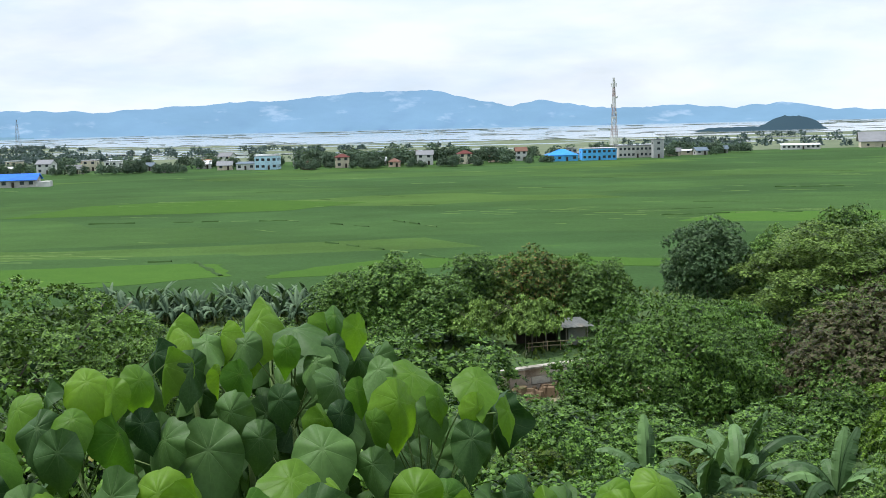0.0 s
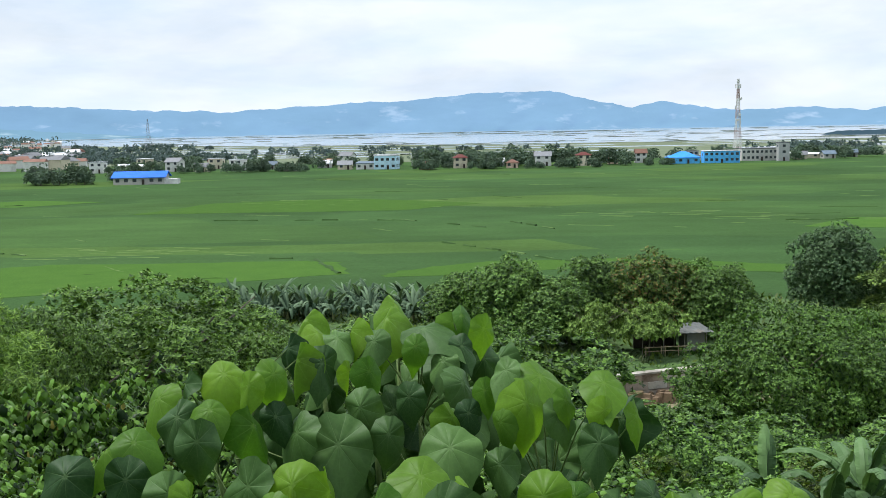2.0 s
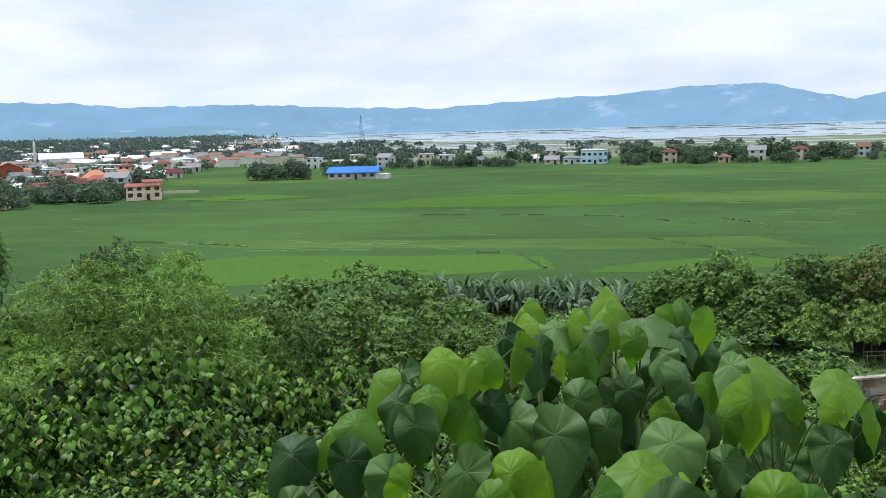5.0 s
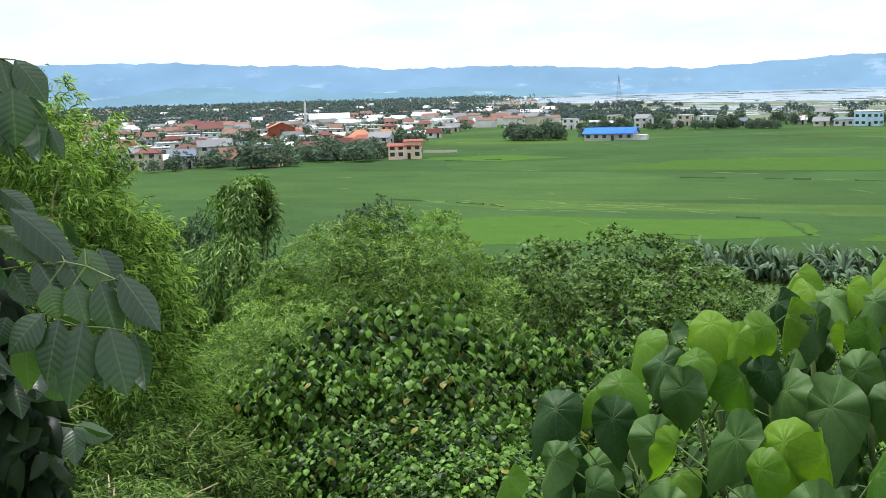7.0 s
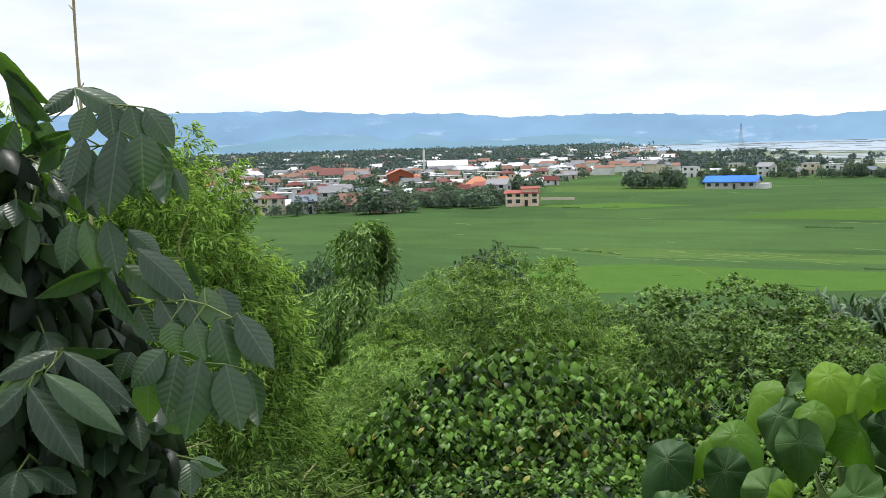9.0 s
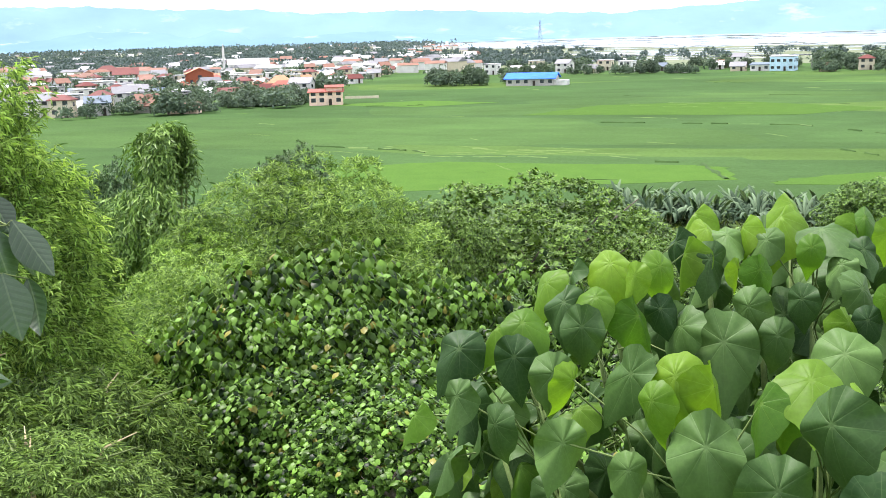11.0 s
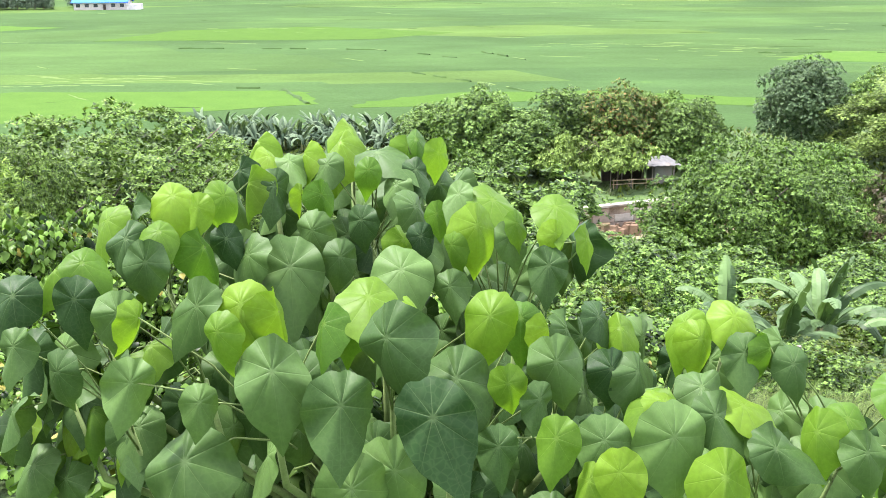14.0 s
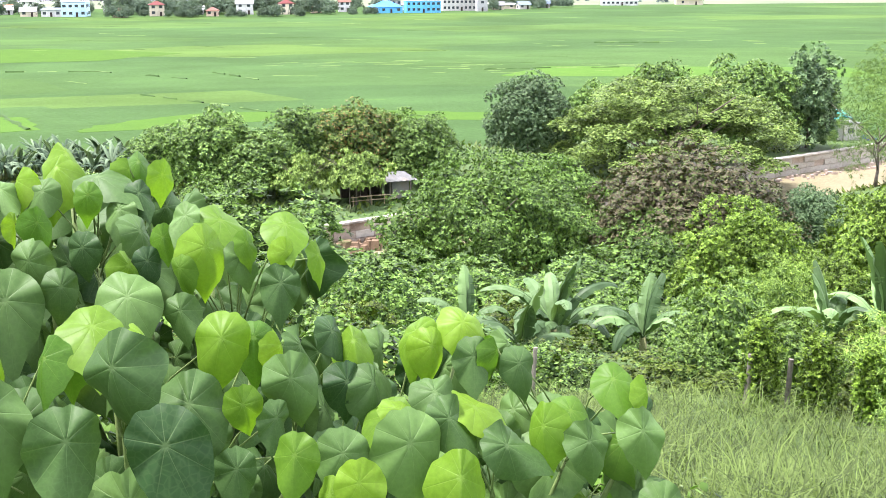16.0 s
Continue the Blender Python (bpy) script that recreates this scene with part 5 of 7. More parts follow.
def plant_trees():
    mango = [lobed_crown("mango_crown", F_MANGO, 30 + i, 46, 23000, 0.23, 8, 6.4, low=-0.45, lobe=0.27, uneven=0.2) for i in range(3)]
    mangor = lobed_crown("flushing_mango_crown", F_MANGOR, 36, 46, 23000, 0.23, 8, 6.6, low=-0.45, lobe=0.27, uneven=0.2)
    row = "mango trees along the field edge"
    for x, y, h, w, m in ((-4.3, 103, 7.6, 8.6, 0), (3.8, 108, 6.9, 8.6, 1), (-0.6, 99.5, 5.6, 8.0, 2), (14.9, 104, 6.4, 7.4, 1), (-9.5, 109, 5.6, 7.4, 0), (16.6, 108.5, 5.6, 5.0, 2), (12.0, 109, 6.8, 7.5, 0)):
        make_tree("tree", "dark green rounded mango tree beside the rice field", mango[m], x, y, h, h * 0.12, 0.2, w / 8, x * 37, int(h * 10), group=row, squash=h * 0.9 / 6.4)
    make_tree("tree", "rounded mango tree with reddish-brown new leaves", mangor, 8.9, 105.7, 7.8, 1.0, 0.22, 1.02, 40, 5, group=row, squash=1.03)
    rnd = lobed_crown("dense_crown", F_ROUND, 41, 60, 40000, 0.21, 9.2, 8.9, low=-0.75, lobe=0.26, uneven=0.14)
    make_tree("tree", "tall dense dark green egg-shaped tree alone at the field", rnd, 27.6, 113.7, 9.7, 0.8, 0.25, 1.0, 0, 8)
    rain = tiered_crown("umbrella_crown", F_RAIN, 43, 66, 1300, 0.3, 25.5, 9.6)
    make_tree("tree", "wide spreading rain tree with layered flat crown", rain, 40.4, 105.5, 11.4, 1.7, 0.45, 1.0, 0, 9, limbs=13, spread=0.75)
    for x, y, h, w, m in ((45, 120.5, 9.6, 10, 1), (54.5, 119.5, 10.4, 11.3, 0), (37, 121, 7.4, 7.5, 2)):
        make_tree("tree", "leafy green tree behind the rain tree", mango[m], x, y, h, h * 0.1, 0.2, w / 8, x * 11, int(h), squash=h * 0.92 / 6.4)
    con = lobed_crown("pyramid_crown", F_ROUND, 45, 70, 12000, 0.4, 7.5, 10.4, low=-0.6, lobe=0.25, uneven=0.28)
    make_tree("tree", "dark blue-green pointed tree beside the shack", con, 62.1, 119.2, 11, 0.8, 0.2, 0.95, 0, 11)
    wisp = lobed_crown("wispy_crown", F_WEEP, 46, 60, 14000, 0.3, 8.8, 13, low=-0.8, lobe=0.22, narrow=0.14, uneven=0.25)
    make_tree("tree", "tall wispy casuarina with fine grey-green foliage", wisp, 59.5, 99.5, 14.2, 1.2, 0.2, 1.0, 0, 12)
    make_tree("tree", "tall wispy casuarina with fine grey-green foliage", wisp, 67.5, 104.5, 15.5, 1.2, 0.2, 1.15, 80, 13)
    flat = lobed_crown("flat_crown", F_RAIN, 47, 46, 8000, 0.3, 7.6, 3.0, low=0.0, lobe=0.26, flat=0.35, uneven=0.3, inner=0.08, hollow=0.3)
    make_tree("tree", "small flat-topped tree hanging over the hut", flat, 7.7, 95.4, 4.3, 2.0, 0.1, 0.78, 0, 14, limbs=6, spread=0.7)
    make_tree("tree", "small flat-topped tree hanging over the hut", flat, 3.2, 96.5, 4.6, 1.5, 0.1, 0.7, 120, 15, limbs=6, spread=0.7)
    # middle slope
    big = [lobed_crown("broad_crown", F_BUSH, 50 + i, 80, 48000, 0.17, 12.5, 6.5, low=-0.35, lobe=0.2, flat=0.6, uneven=0.2) for i in range(2)]
    make_tree("tree", "broad green tree with fine foliage on the lower slope", big[0], 13.5, 65, 6.9, 0.3, 0.25, 1.02, 0, 16, limbs=7, spread=0.7)
    make_tree("tree", "broad green tree with fine foliage on the lower slope", big[1], 18.5, 72, 5.9, 0.3, 0.25, 0.8, 70, 17, limbs=7, spread=0.7, squash=0.9)
    brown = lobed_crown("brownish_crown", F_BROWN, 54, 56, 34000, 0.17, 9, 6.0, low=-0.4, lobe=0.25, uneven=0.18)
    make_tree("tree", "round tree with dull reddish-brown foliage", brown, 26.6, 66.5, 7.0, 0.3, 0.2, 1.42, 0, 18, spread=0.6, squash=1.16)
    make_tree("tree", "round tree with dull reddish-brown foliage", brown, 23.4, 64.0, 3.8, 0.1, 0.15, 0.65, 90, 19, spread=0.5, squash=0.66)
    bright = [lobed_crown("bright_crown", F_BRIGHT, 56 + i, 60, 34000, 0.14, 6, 5.2, low=-0.5, lobe=0.24, flat=0.6, uneven=0.2) for i in range(2)]
    make_tree("tree", "bright yellow-green leafy tree on the slope", bright[0], 20.4, 44, 5.3, 0.2, 0.15, 0.98, 0, 20, spread=0.5)
    make_tree("tree", "bright yellow-green leafy tree on the slope", bright[1], 26.6, 43.2, 6.6, 0.4, 0.15, 1.0, 0, 21, spread=0.5, squash=1.2)
    make_tree("tree", "bright yellow-green leafy tree on the slope", bright[1], 22.2, 39.5, 3.9, 0.1, 0.12, 0.72, 150, 22, spread=0.5, squash=0.72)
    feath = lobed_crown("feathery_crown", F_ACAC, 59, 60, 14000, 0.16, 4, 3.4, low=-0.5, lobe=0.24, flat=0.45, narrow=0.2, uneven=0.28)
    make_tree("tree", "small feathery green sapling tree", feath, 16.5, 33, 3.6, 0.2, 0.08, 0.9, 0, 23, spread=0.5)
    for x, y, h, w in ((35, 66.4, 4.6, 4.4), (38.5, 72, 3.4, 4.5)):
        make_tree("tree", "dark green bushy tree near the river", rnd, x, y, h, 0.1, 0.12, w / 9, x, 24, squash=h / 9.0)
    bush = [lobed_crown("bush_crown", F_BUSH, 61 + i, 44, 9600, 0.22, 6, 4.2, low=-0.25, lobe=0.28, uneven=0.25) for i in range(3)]
    lead = "dense green bushes of the slope"
    # hillside scrub, spread by the plan of the slope
    spots = [(-0.8, 62, 5.2, 10), (5.2, 45, 3.2, 6), (7.6, 40, 2.8, 5), (3.2, 38, 2.8, 4.4), (-7, 66, 4.4, 9), (3, 55, 2.2, 7), (9.6, 50, 2.2, 5),
             (12, 41, 2.4, 5), (14.5, 47, 2.6, 5.5), (-4, 48, 4.0, 7), (-9, 54, 4.6, 8), (-2, 40, 3.6, 6)]
    for i, (x, y, h, w) in enumerate(spots):
        make_tree("bush", "dense green bush on the hillside", bush[i % 3], x, y, h, 0.0, 0.07, w / 6, i * 47, 30 + i, group=lead, name="bush", squash=h / 4.2)
    rng = random.Random(5)
    taken = [(a, b2) for a, b2, c, d in spots]
    for k in range(900):
        az, r = radians(rng.uniform(-60, 38)), rng.uniform(20, 92)
        x, y = r * math.sin(az), r * math.cos(az)
        if len(taken) > 60 or (x > 4 and r > 76) or (0.04 < az < 0.135 and r > 45) or (3 < x < 20 and 19 < r < 36):
            continue
        d = 3.0 + r * 0.045
        if any((x - a) ** 2 + (y - b2) ** 2 < d * d for a, b2 in taken):
            continue
        taken.append((x, y))
        h = rng.uniform(1.6, 2.6) + (1.2 if r > 40 else 0)
        if x < -6:
            h += 1.0
        make_tree("bush", "dense green bush on the hillside", bush[k % 3], x, y, h, 0.0, 0.06, (h * 1.45) / 6, k * 31, 60 + k, group=lead, name="bush", squash=h / 4.2)
    # left part of the slope
    dome = lobed_crown("dome_crown", F_DOME, 65, 190, 64000, 0.2, 14.6, 8.2, low=-0.3, lobe=0.135, flat=0.7, uneven=0.1, inner=0.1, dome=0.7)
    make_tree("tree", "wide dome-shaped tree with dense clustered leaves", dome, -21.8, 54.6, 9.6, 0.5, 0.3, 1.16, 0, 25, limbs=10, spread=0.75)
    make_tree("tree", "smaller dome-shaped tree with clustered leaves", dome, -14.5, 50.5, 6.2, 0.3, 0.2, 0.58, 60, 26, limbs=8, spread=0.6, squash=0.66)
    make_tree("tree", "dome-shaped tree with dense clustered leaves", dome, -23.5, 46.4, 8.0, 0.4, 0.22, 0.56, 140, 28, limbs=8, spread=0.6, squash=0.84)
    acac = [lobed_crown("feathery_crown", F_ACAC, 68 + i, 120, 45000, 0.17, 6.6, 6.0, low=-0.35, lobe=0.18, flat=0.5, narrow=0.2, uneven=0.2, inner=0.1, dome=0.85) for i in range(2)]
    for x, y, h, w, m in ((-20.0, 30.6, 8.7, 8.6, 0), (-20.6, 35, 7.8, 6.6, 1), (-17.6, 22.0, 5.2, 5.0, 1), (-15.6, 26.5, 5.0, 4.2, 0), (-24.5, 30.5, 6.8, 5, 1)):
        make_tree("tree", "feathery light green acacia on the slope", acac[m], x, y, h, h * 0.2, 0.14, w / 6.6, x * 9, int(-x), group="feathery acacias", squash=h * 0.8 / 6.0, spread=0.5)
    for x, y, h, w in ((-34.5, 51.7, 11.4, 5.2), (-40.8, 44.1, 10.6, 4.6), (-43, 50, 9.5, 6)):
        make_tree("tree", "dark slender tree rising behind the acacias", rnd, x, y, h, h * 0.3, 0.14, w / 9, x, 27, squash=h * 0.72 / 9)
    for x, y, h, w, m in ((-29, 60, 7.0, 8, 0), (-33, 46, 6.6, 7, 1), (-25, 41, 6.6, 6.5, 2), (-38, 58, 7, 8, 1), (-12, 68, 6.0, 9, 2), (-30, 72, 4.6, 8, 0), (-42, 70, 5.2, 9, 1), (-50, 60, 6.6, 9, 2), (-19, 78, 3.6, 8, 0)):
        make_tree("tree", "leafy green tree among the slope's bushes", mango[m], x, y, h, h * 0.1, 0.15, w / 8, x * 5, int(y), squash=h * 0.9 / 6.4)


plant_trees()


def build_weeping():
    """Tall narrow clump whose leafy shoots all hang down."""
    rng = np.random.default_rng(77)
    t = thing("weeping_bamboo", pose(-28.5, 33.7, gz(-28.5, 33.7)) @ Matrix.Diagonal((1.25, 1.25, 1.03, 1)), "tall narrow clump with drooping leafy shoots", "bamboo")
    for k in range(9):
        a = k * 0.7
        s = Shape()
        s.tube([(0.3 * math.cos(a), 0.3 * math.sin(a), -0.3), (0.5 * math.cos(a), 0.5 * math.sin(a), 6), (0.7 * math.cos(a), 0.7 * math.sin(a), 8.6), (1.1 * math.cos(a), 1.1 * math.sin(a), 9.0)], [0.05, 0.045, 0.03, 0.01], 5)
        part("culm", s, M_TWIG, t)
    n, per, plumes = 900, 34, 30
    cl = rng.integers(0, plumes, n)
    ca, cr = rng.uniform(0, 6.2832, plumes), 2.5 * np.sqrt(np.sort(rng.uniform(0.03, 1, plumes)))
    ct = 11.2 - 1.2 * (cr / 2.0) ** 2 - rng.uniform(0.5, 6.0, plumes) * (np.arange(plumes) > 6)
    a = ca[cl] + rng.normal(0, 0.22, n)
    rr = np.abs(cr[cl] + rng.normal(0, 0.26, n))
    top = ct[cl] - np.abs(rng.normal(0, 0.45, n))
    ln = rng.uniform(0.9, 2.6, n)
    u = np.linspace(0, 1, per)[None]
    px_ = (rr * np.cos(a))[:, None] * (0.5 + 0.62 * u ** 0.5) + rng.normal(0, 0.07, (n, per))
    py_ = (rr * np.sin(a))[:, None] * (0.5 + 0.62 * u ** 0.5) + rng.normal(0, 0.07, (n, per))
    pz_ = top[:, None] - ln[:, None] * u ** 1.7
    p = np.stack([px_, py_, pz_], -1).reshape(-1, 3)
    m = len(p)
    al = np.stack([np.repeat(np.cos(a), per) * 0.3, np.repeat(np.sin(a), per) * 0.3, np.full(m, -0.8)], 1) + rng.normal(0, 0.5, (m, 3))
    nr = np.stack([np.repeat(np.cos(a), per), np.repeat(np.sin(a), per), np.full(m, 0.4)], 1) + rng.normal(0, 0.4, (m, 3))
    part("crown", leaf_mesh("weeping_crown", p, al, nr, rng.uniform(0.2, 0.34, m), 0.065, F_WEEP), None, t)


build_weeping()


def banana_leaf(shape, base, yaw, rise, length, width, rng, droop=1.0):
    """Arching blade folded down on both sides of its midrib, its edge torn here and there."""
    n = 22
    pts, tang = [], []
    p = Vector(base)
    ang = rise
    for i in range(n + 1):
        pts.append(p.copy())
        d = Vector((math.cos(yaw) * math.cos(ang), math.sin(yaw) * math.cos(ang), math.sin(ang)))
        tang.append(d)
        p = p + d * length / n
        ang -= droop * (0.02 + 0.13 * (i / n))
    side = Vector((-math.sin(yaw), math.cos(yaw), 0))
    hang = rng.uniform(0.3, 0.8)
    for sgn in (-1, 1):
        prev = None
        for i in range(2, n + 1):
            u = i / n
            w = width * max(0.03, math.sin(min(1, u * 0.97) * math.pi)) ** 0.5 * rng.uniform(0.92, 1.04)
            up = side.cross(tang[i]).normalized()
            up = up if up.z > 0 else -up
            h = hang + 0.12 * math.sin(i * 1.3 + sgn)
            mid = pts[i] + side * sgn * w * 0.5 - up * w * 0.25 * h
            edge = pts[i] + side * sgn * w - up * w * h
            if prev:
                a, m0, e0 = prev
                if rng.random() < 0.2:
                    e0, m0 = e0.lerp(edge, 0.3), m0.lerp(mid, 0.12)
                shape.add([a, pts[i], mid, m0, edge, e0], [(0, 1, 2, 3), (3, 2, 4, 5)])
            prev = (pts[i], mid, edge)
    return pts


def build_banana(m, seed, height, leaves, length, label, group, mat, name="banana_plant", width=0.21, arch=1.0):
    rng = random.Random(seed)
    t = thing(name, m, label, "banana plant", group)
    s = Shape()
    s.tube([(0, 0, -0.3), (0.03, 0, height * 0.3), (0.02, 0.03, height * 0.52)], [0.16, 0.13, 0.09], 8)
    part("stalk", s, M_PSEUDO, t, smooth=True)
    for k in range(leaves):
        yaw = k * 2.4 + rng.uniform(-0.3, 0.3)
        rise = (rng.uniform(0.7, 1.3) if k % 5 else 1.48) * (0.8 if arch > 1 else 1)
        s = Shape()
        pts = banana_leaf(s, (0.02, 0.03, height * 0.5), yaw, rise, length * rng.uniform(0.95, 1.35), width * rng.uniform(0.85, 1.15), rng, rng.uniform(0.8, 1.35) * arch if k % 5 else 0.35 * arch)
        s.tube(pts[:-1], [0.03 * (1 - 0.04 * i) for i in range(len(pts) - 1)], 4)
        part("leaf", s, mat, t)
    return t


def plant_bananas():
    grp = "banana plants below the shrub"
    for i, (x, y, h, n, ln) in enumerate(((7.9, 29, 2.8, 13, 2.0), (10.0, 27.4, 2.3, 10, 1.8), (5.7, 30.5, 2.6, 6, 1.5), (16.8, 29.8, 2.9, 9, 1.9), (17.7, 28.4, 3.6, 8, 2.3), (8.6, 30.8, 2.4, 9, 1.8), (6.6, 27.6, 1.9, 8, 1.6))):
        build_banana(pose(x, y, gz(x, y), 0, 0, i * 50), 100 + i, h, n, ln, "banana plant with torn arching green leaves", grp, F_BANA, width=0.25)
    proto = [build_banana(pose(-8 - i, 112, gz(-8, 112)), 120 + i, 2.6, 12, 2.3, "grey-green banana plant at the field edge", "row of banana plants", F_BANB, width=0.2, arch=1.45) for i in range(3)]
    rng = random.Random(3)
    for k in range(84):
        x = -36 + 32 * (k / 83) + rng.uniform(-0.7, 0.7)
        y = 117 - 0.05 * x + rng.uniform(-6, 2.5)
        copy_thing(proto[k % 3], pose(x, y, gz(x, y) - rng.uniform(0, 0.5), rng.uniform(-4, 4), rng.uniform(-4, 4), rng.uniform(0, 360)))


plant_bananas()


def plant_village_trees():
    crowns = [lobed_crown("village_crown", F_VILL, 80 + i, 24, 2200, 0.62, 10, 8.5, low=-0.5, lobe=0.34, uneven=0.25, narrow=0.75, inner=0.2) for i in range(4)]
    protos = []
    for i in range(4):
        t = thing("village_tree", pose(0, 600, 0), "dark green leafy tree among the houses", "tree", "trees among the houses")
        s = Shape()
        s.tube([(0, 0, -0.3), (0.1, 0, 1.5), (0, 0.1, 4)], [0.3, 0.22, 0.12], 6)
        part("trunk", s, M_BARK, t)
        c = part("crown", crowns[i], None, t)
        c.matrix_basis = Matrix.Translation((0, 0, 0.8))
        protos.append(t)
    rng = random.Random(14)
    used = [False] * 4

    rest = []

    def put(x, y, sc, k):
        if -112 < x < -66 and 500 < y < 550:
            return
        if k > 340 or math.hypot(x, y) > 640:
            rest.append((x, y, sc))
            return
        m = pose(x, y, 0, 0, 0, rng.uniform(0, 360)) @ Matrix.Diagonal((sc * rng.uniform(0.9, 1.3), sc * rng.uniform(0.9, 1.3), sc, 1))
        t = copy_thing(protos[k % 4], m) if used[k % 4] else protos[k % 4]
        t.matrix_basis = m
        used[k % 4] = True
    k = 0
    for x in np.arange(-70, 34, 4.2):
        put(x + rng.uniform(-2, 2), 556 + rng.uniform(-4, 22), rng.uniform(0.65, 1.1), k)
        k += 1
    for j in range(64):
        x = rng.uniform(-235, 150)
        put(x, 545 + max(0, x) * 0.42 + rng.uniform(-12, 90), rng.uniform(0.45, 0.9), k)
        k += 1
    for j in range(16):
        put(150 + rng.uniform(-14, 24), 625 + rng.uniform(-8, 10), rng.uniform(0.5, 0.85), k)
        k += 1
    for j in range(16):
        put(-186 + rng.uniform(-24, 10), 420 + rng.uniform(-6, 22), rng.uniform(0.5, 0.85), k)
        k += 1
    for j in range(80):
        x = rng.uniform(-240, 60)
        if -106 < x < -70:
            continue
        put(x, 521 + max(0, x) * 0.42 + rng.uniform(-4, 10), rng.uniform(0.28, 0.62), k)
        k += 1
    for j in range(22):
        u = j / 21
        put(-234 + 36 * u + rng.uniform(-3, 3), 258 + 38 * u + rng.uniform(3, 14), rng.uniform(0.4, 0.7), k)
        k += 1
    for j in range(16):
        put(-226 + 30 * rng.random(), 300 + rng.uniform(-4, 14), rng.uniform(0.45, 0.75), k)
        k += 1
    for j in range(620):
        az = radians(rng.uniform(-50, -24))
        r = 330 + 640 * rng.random() ** 1.15
        x, y = r * math.sin(az), r * math.cos(az)
        if x > -192 + (y - 300) * -0.42:
            continue
        put(x, y, rng.uniform(0.4, 0.85), k)
        k += 1
    rr = np.random.default_rng(16)
    pts, sizes = [], []
    for x, y, sc in rest:
        d = sphere_dirs(330, rr)
        d[:, 2] = np.abs(d[:, 2]) * 1.5 - 0.3
        pts.append(np.array([x, y, 2.6 * sc]) + d * np.array([5.2, 5.2, 4.4]) * sc * (0.8 + 0.25 * np.sin(d[:, :1] * 7 + x)) * rr.uniform(0.75, 1.05, (330, 1)))
        sizes.append(np.full(330, 1.5 * sc) * rr.uniform(0.7, 1.3, 330))
    pts, sizes = np.concatenate(pts), np.concatenate(sizes)
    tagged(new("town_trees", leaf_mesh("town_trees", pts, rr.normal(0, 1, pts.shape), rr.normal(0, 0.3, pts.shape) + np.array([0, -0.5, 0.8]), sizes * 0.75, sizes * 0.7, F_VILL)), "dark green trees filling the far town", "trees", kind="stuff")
    # far woods: belts of trees between town, marsh and lake
    rg = np.random.default_rng(15)
    ps = []
    for b in range(136):
        left = b < 128
        az0 = math.radians((rg.uniform(-54, -34) if b < 90 else rg.uniform(-38, -20)) if left else rg.uniform(-20, 24))
        r0 = 760 + (760 if left else 420) * rg.uniform() ** 1.4
        ln, dp = rg.uniform(70, 240) * (1 if b < 90 else 0.4), rg.uniform(8, 26)
        trees = max(3, int(ln * (0.42 if left else 0.2)))
        ca, sa = math.cos(-az0), math.sin(-az0)
        for k in range(trees):
            dx, dy, size = rg.uniform(-1, 1) * ln, rg.normal(0, dp * 0.5), rg.uniform(2.2, 4.6) * (1.25 if b < 90 else 0.85)
            d = sphere_dirs(34, rg)
            d[:, 2] = np.abs(d[:, 2]) * 1.3 - 0.25
            lump = 1 + 0.25 * np.sin(d[:, :1] * 5 + k) * np.cos(d[:, 1:2] * 4 + b)
            ps.append(np.array([r0 * math.sin(az0) + dx * ca - dy * sa, r0 * math.cos(az0) + dx * sa + dy * ca, size * 0.45]) + d * size * lump * np.array([1.15, 1.15, 0.85]))
    for b in range(260):
        az0, r0 = math.radians(rg.uniform(-56, -27)), rg.uniform(1450, 3900)
        for k in range(9):
            d = sphere_dirs(14, rg)
            d[:, 2] = np.abs(d[:, 2]) * 1.2 - 0.2
            size = rg.uniform(3, 6.5) * r0 / 2200
            ps.append(np.array([r0 * math.sin(az0) + rg.normal(0, 50), r0 * math.cos(az0) + rg.normal(0, 26), size * 0.5]) + d * size * np.array([1.7, 1.7, 0.8]))
    p = np.concatenate(ps)
    m = len(p)
    nr = rg.normal(0, 0.16, (m, 3)) + np.array([0, -0.6, 0.7])
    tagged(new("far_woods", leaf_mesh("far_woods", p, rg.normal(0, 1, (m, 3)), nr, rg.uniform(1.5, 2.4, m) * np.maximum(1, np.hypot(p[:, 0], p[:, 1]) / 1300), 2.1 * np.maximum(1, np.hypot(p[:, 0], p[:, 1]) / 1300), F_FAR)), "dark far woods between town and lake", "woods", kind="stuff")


plant_village_trees()


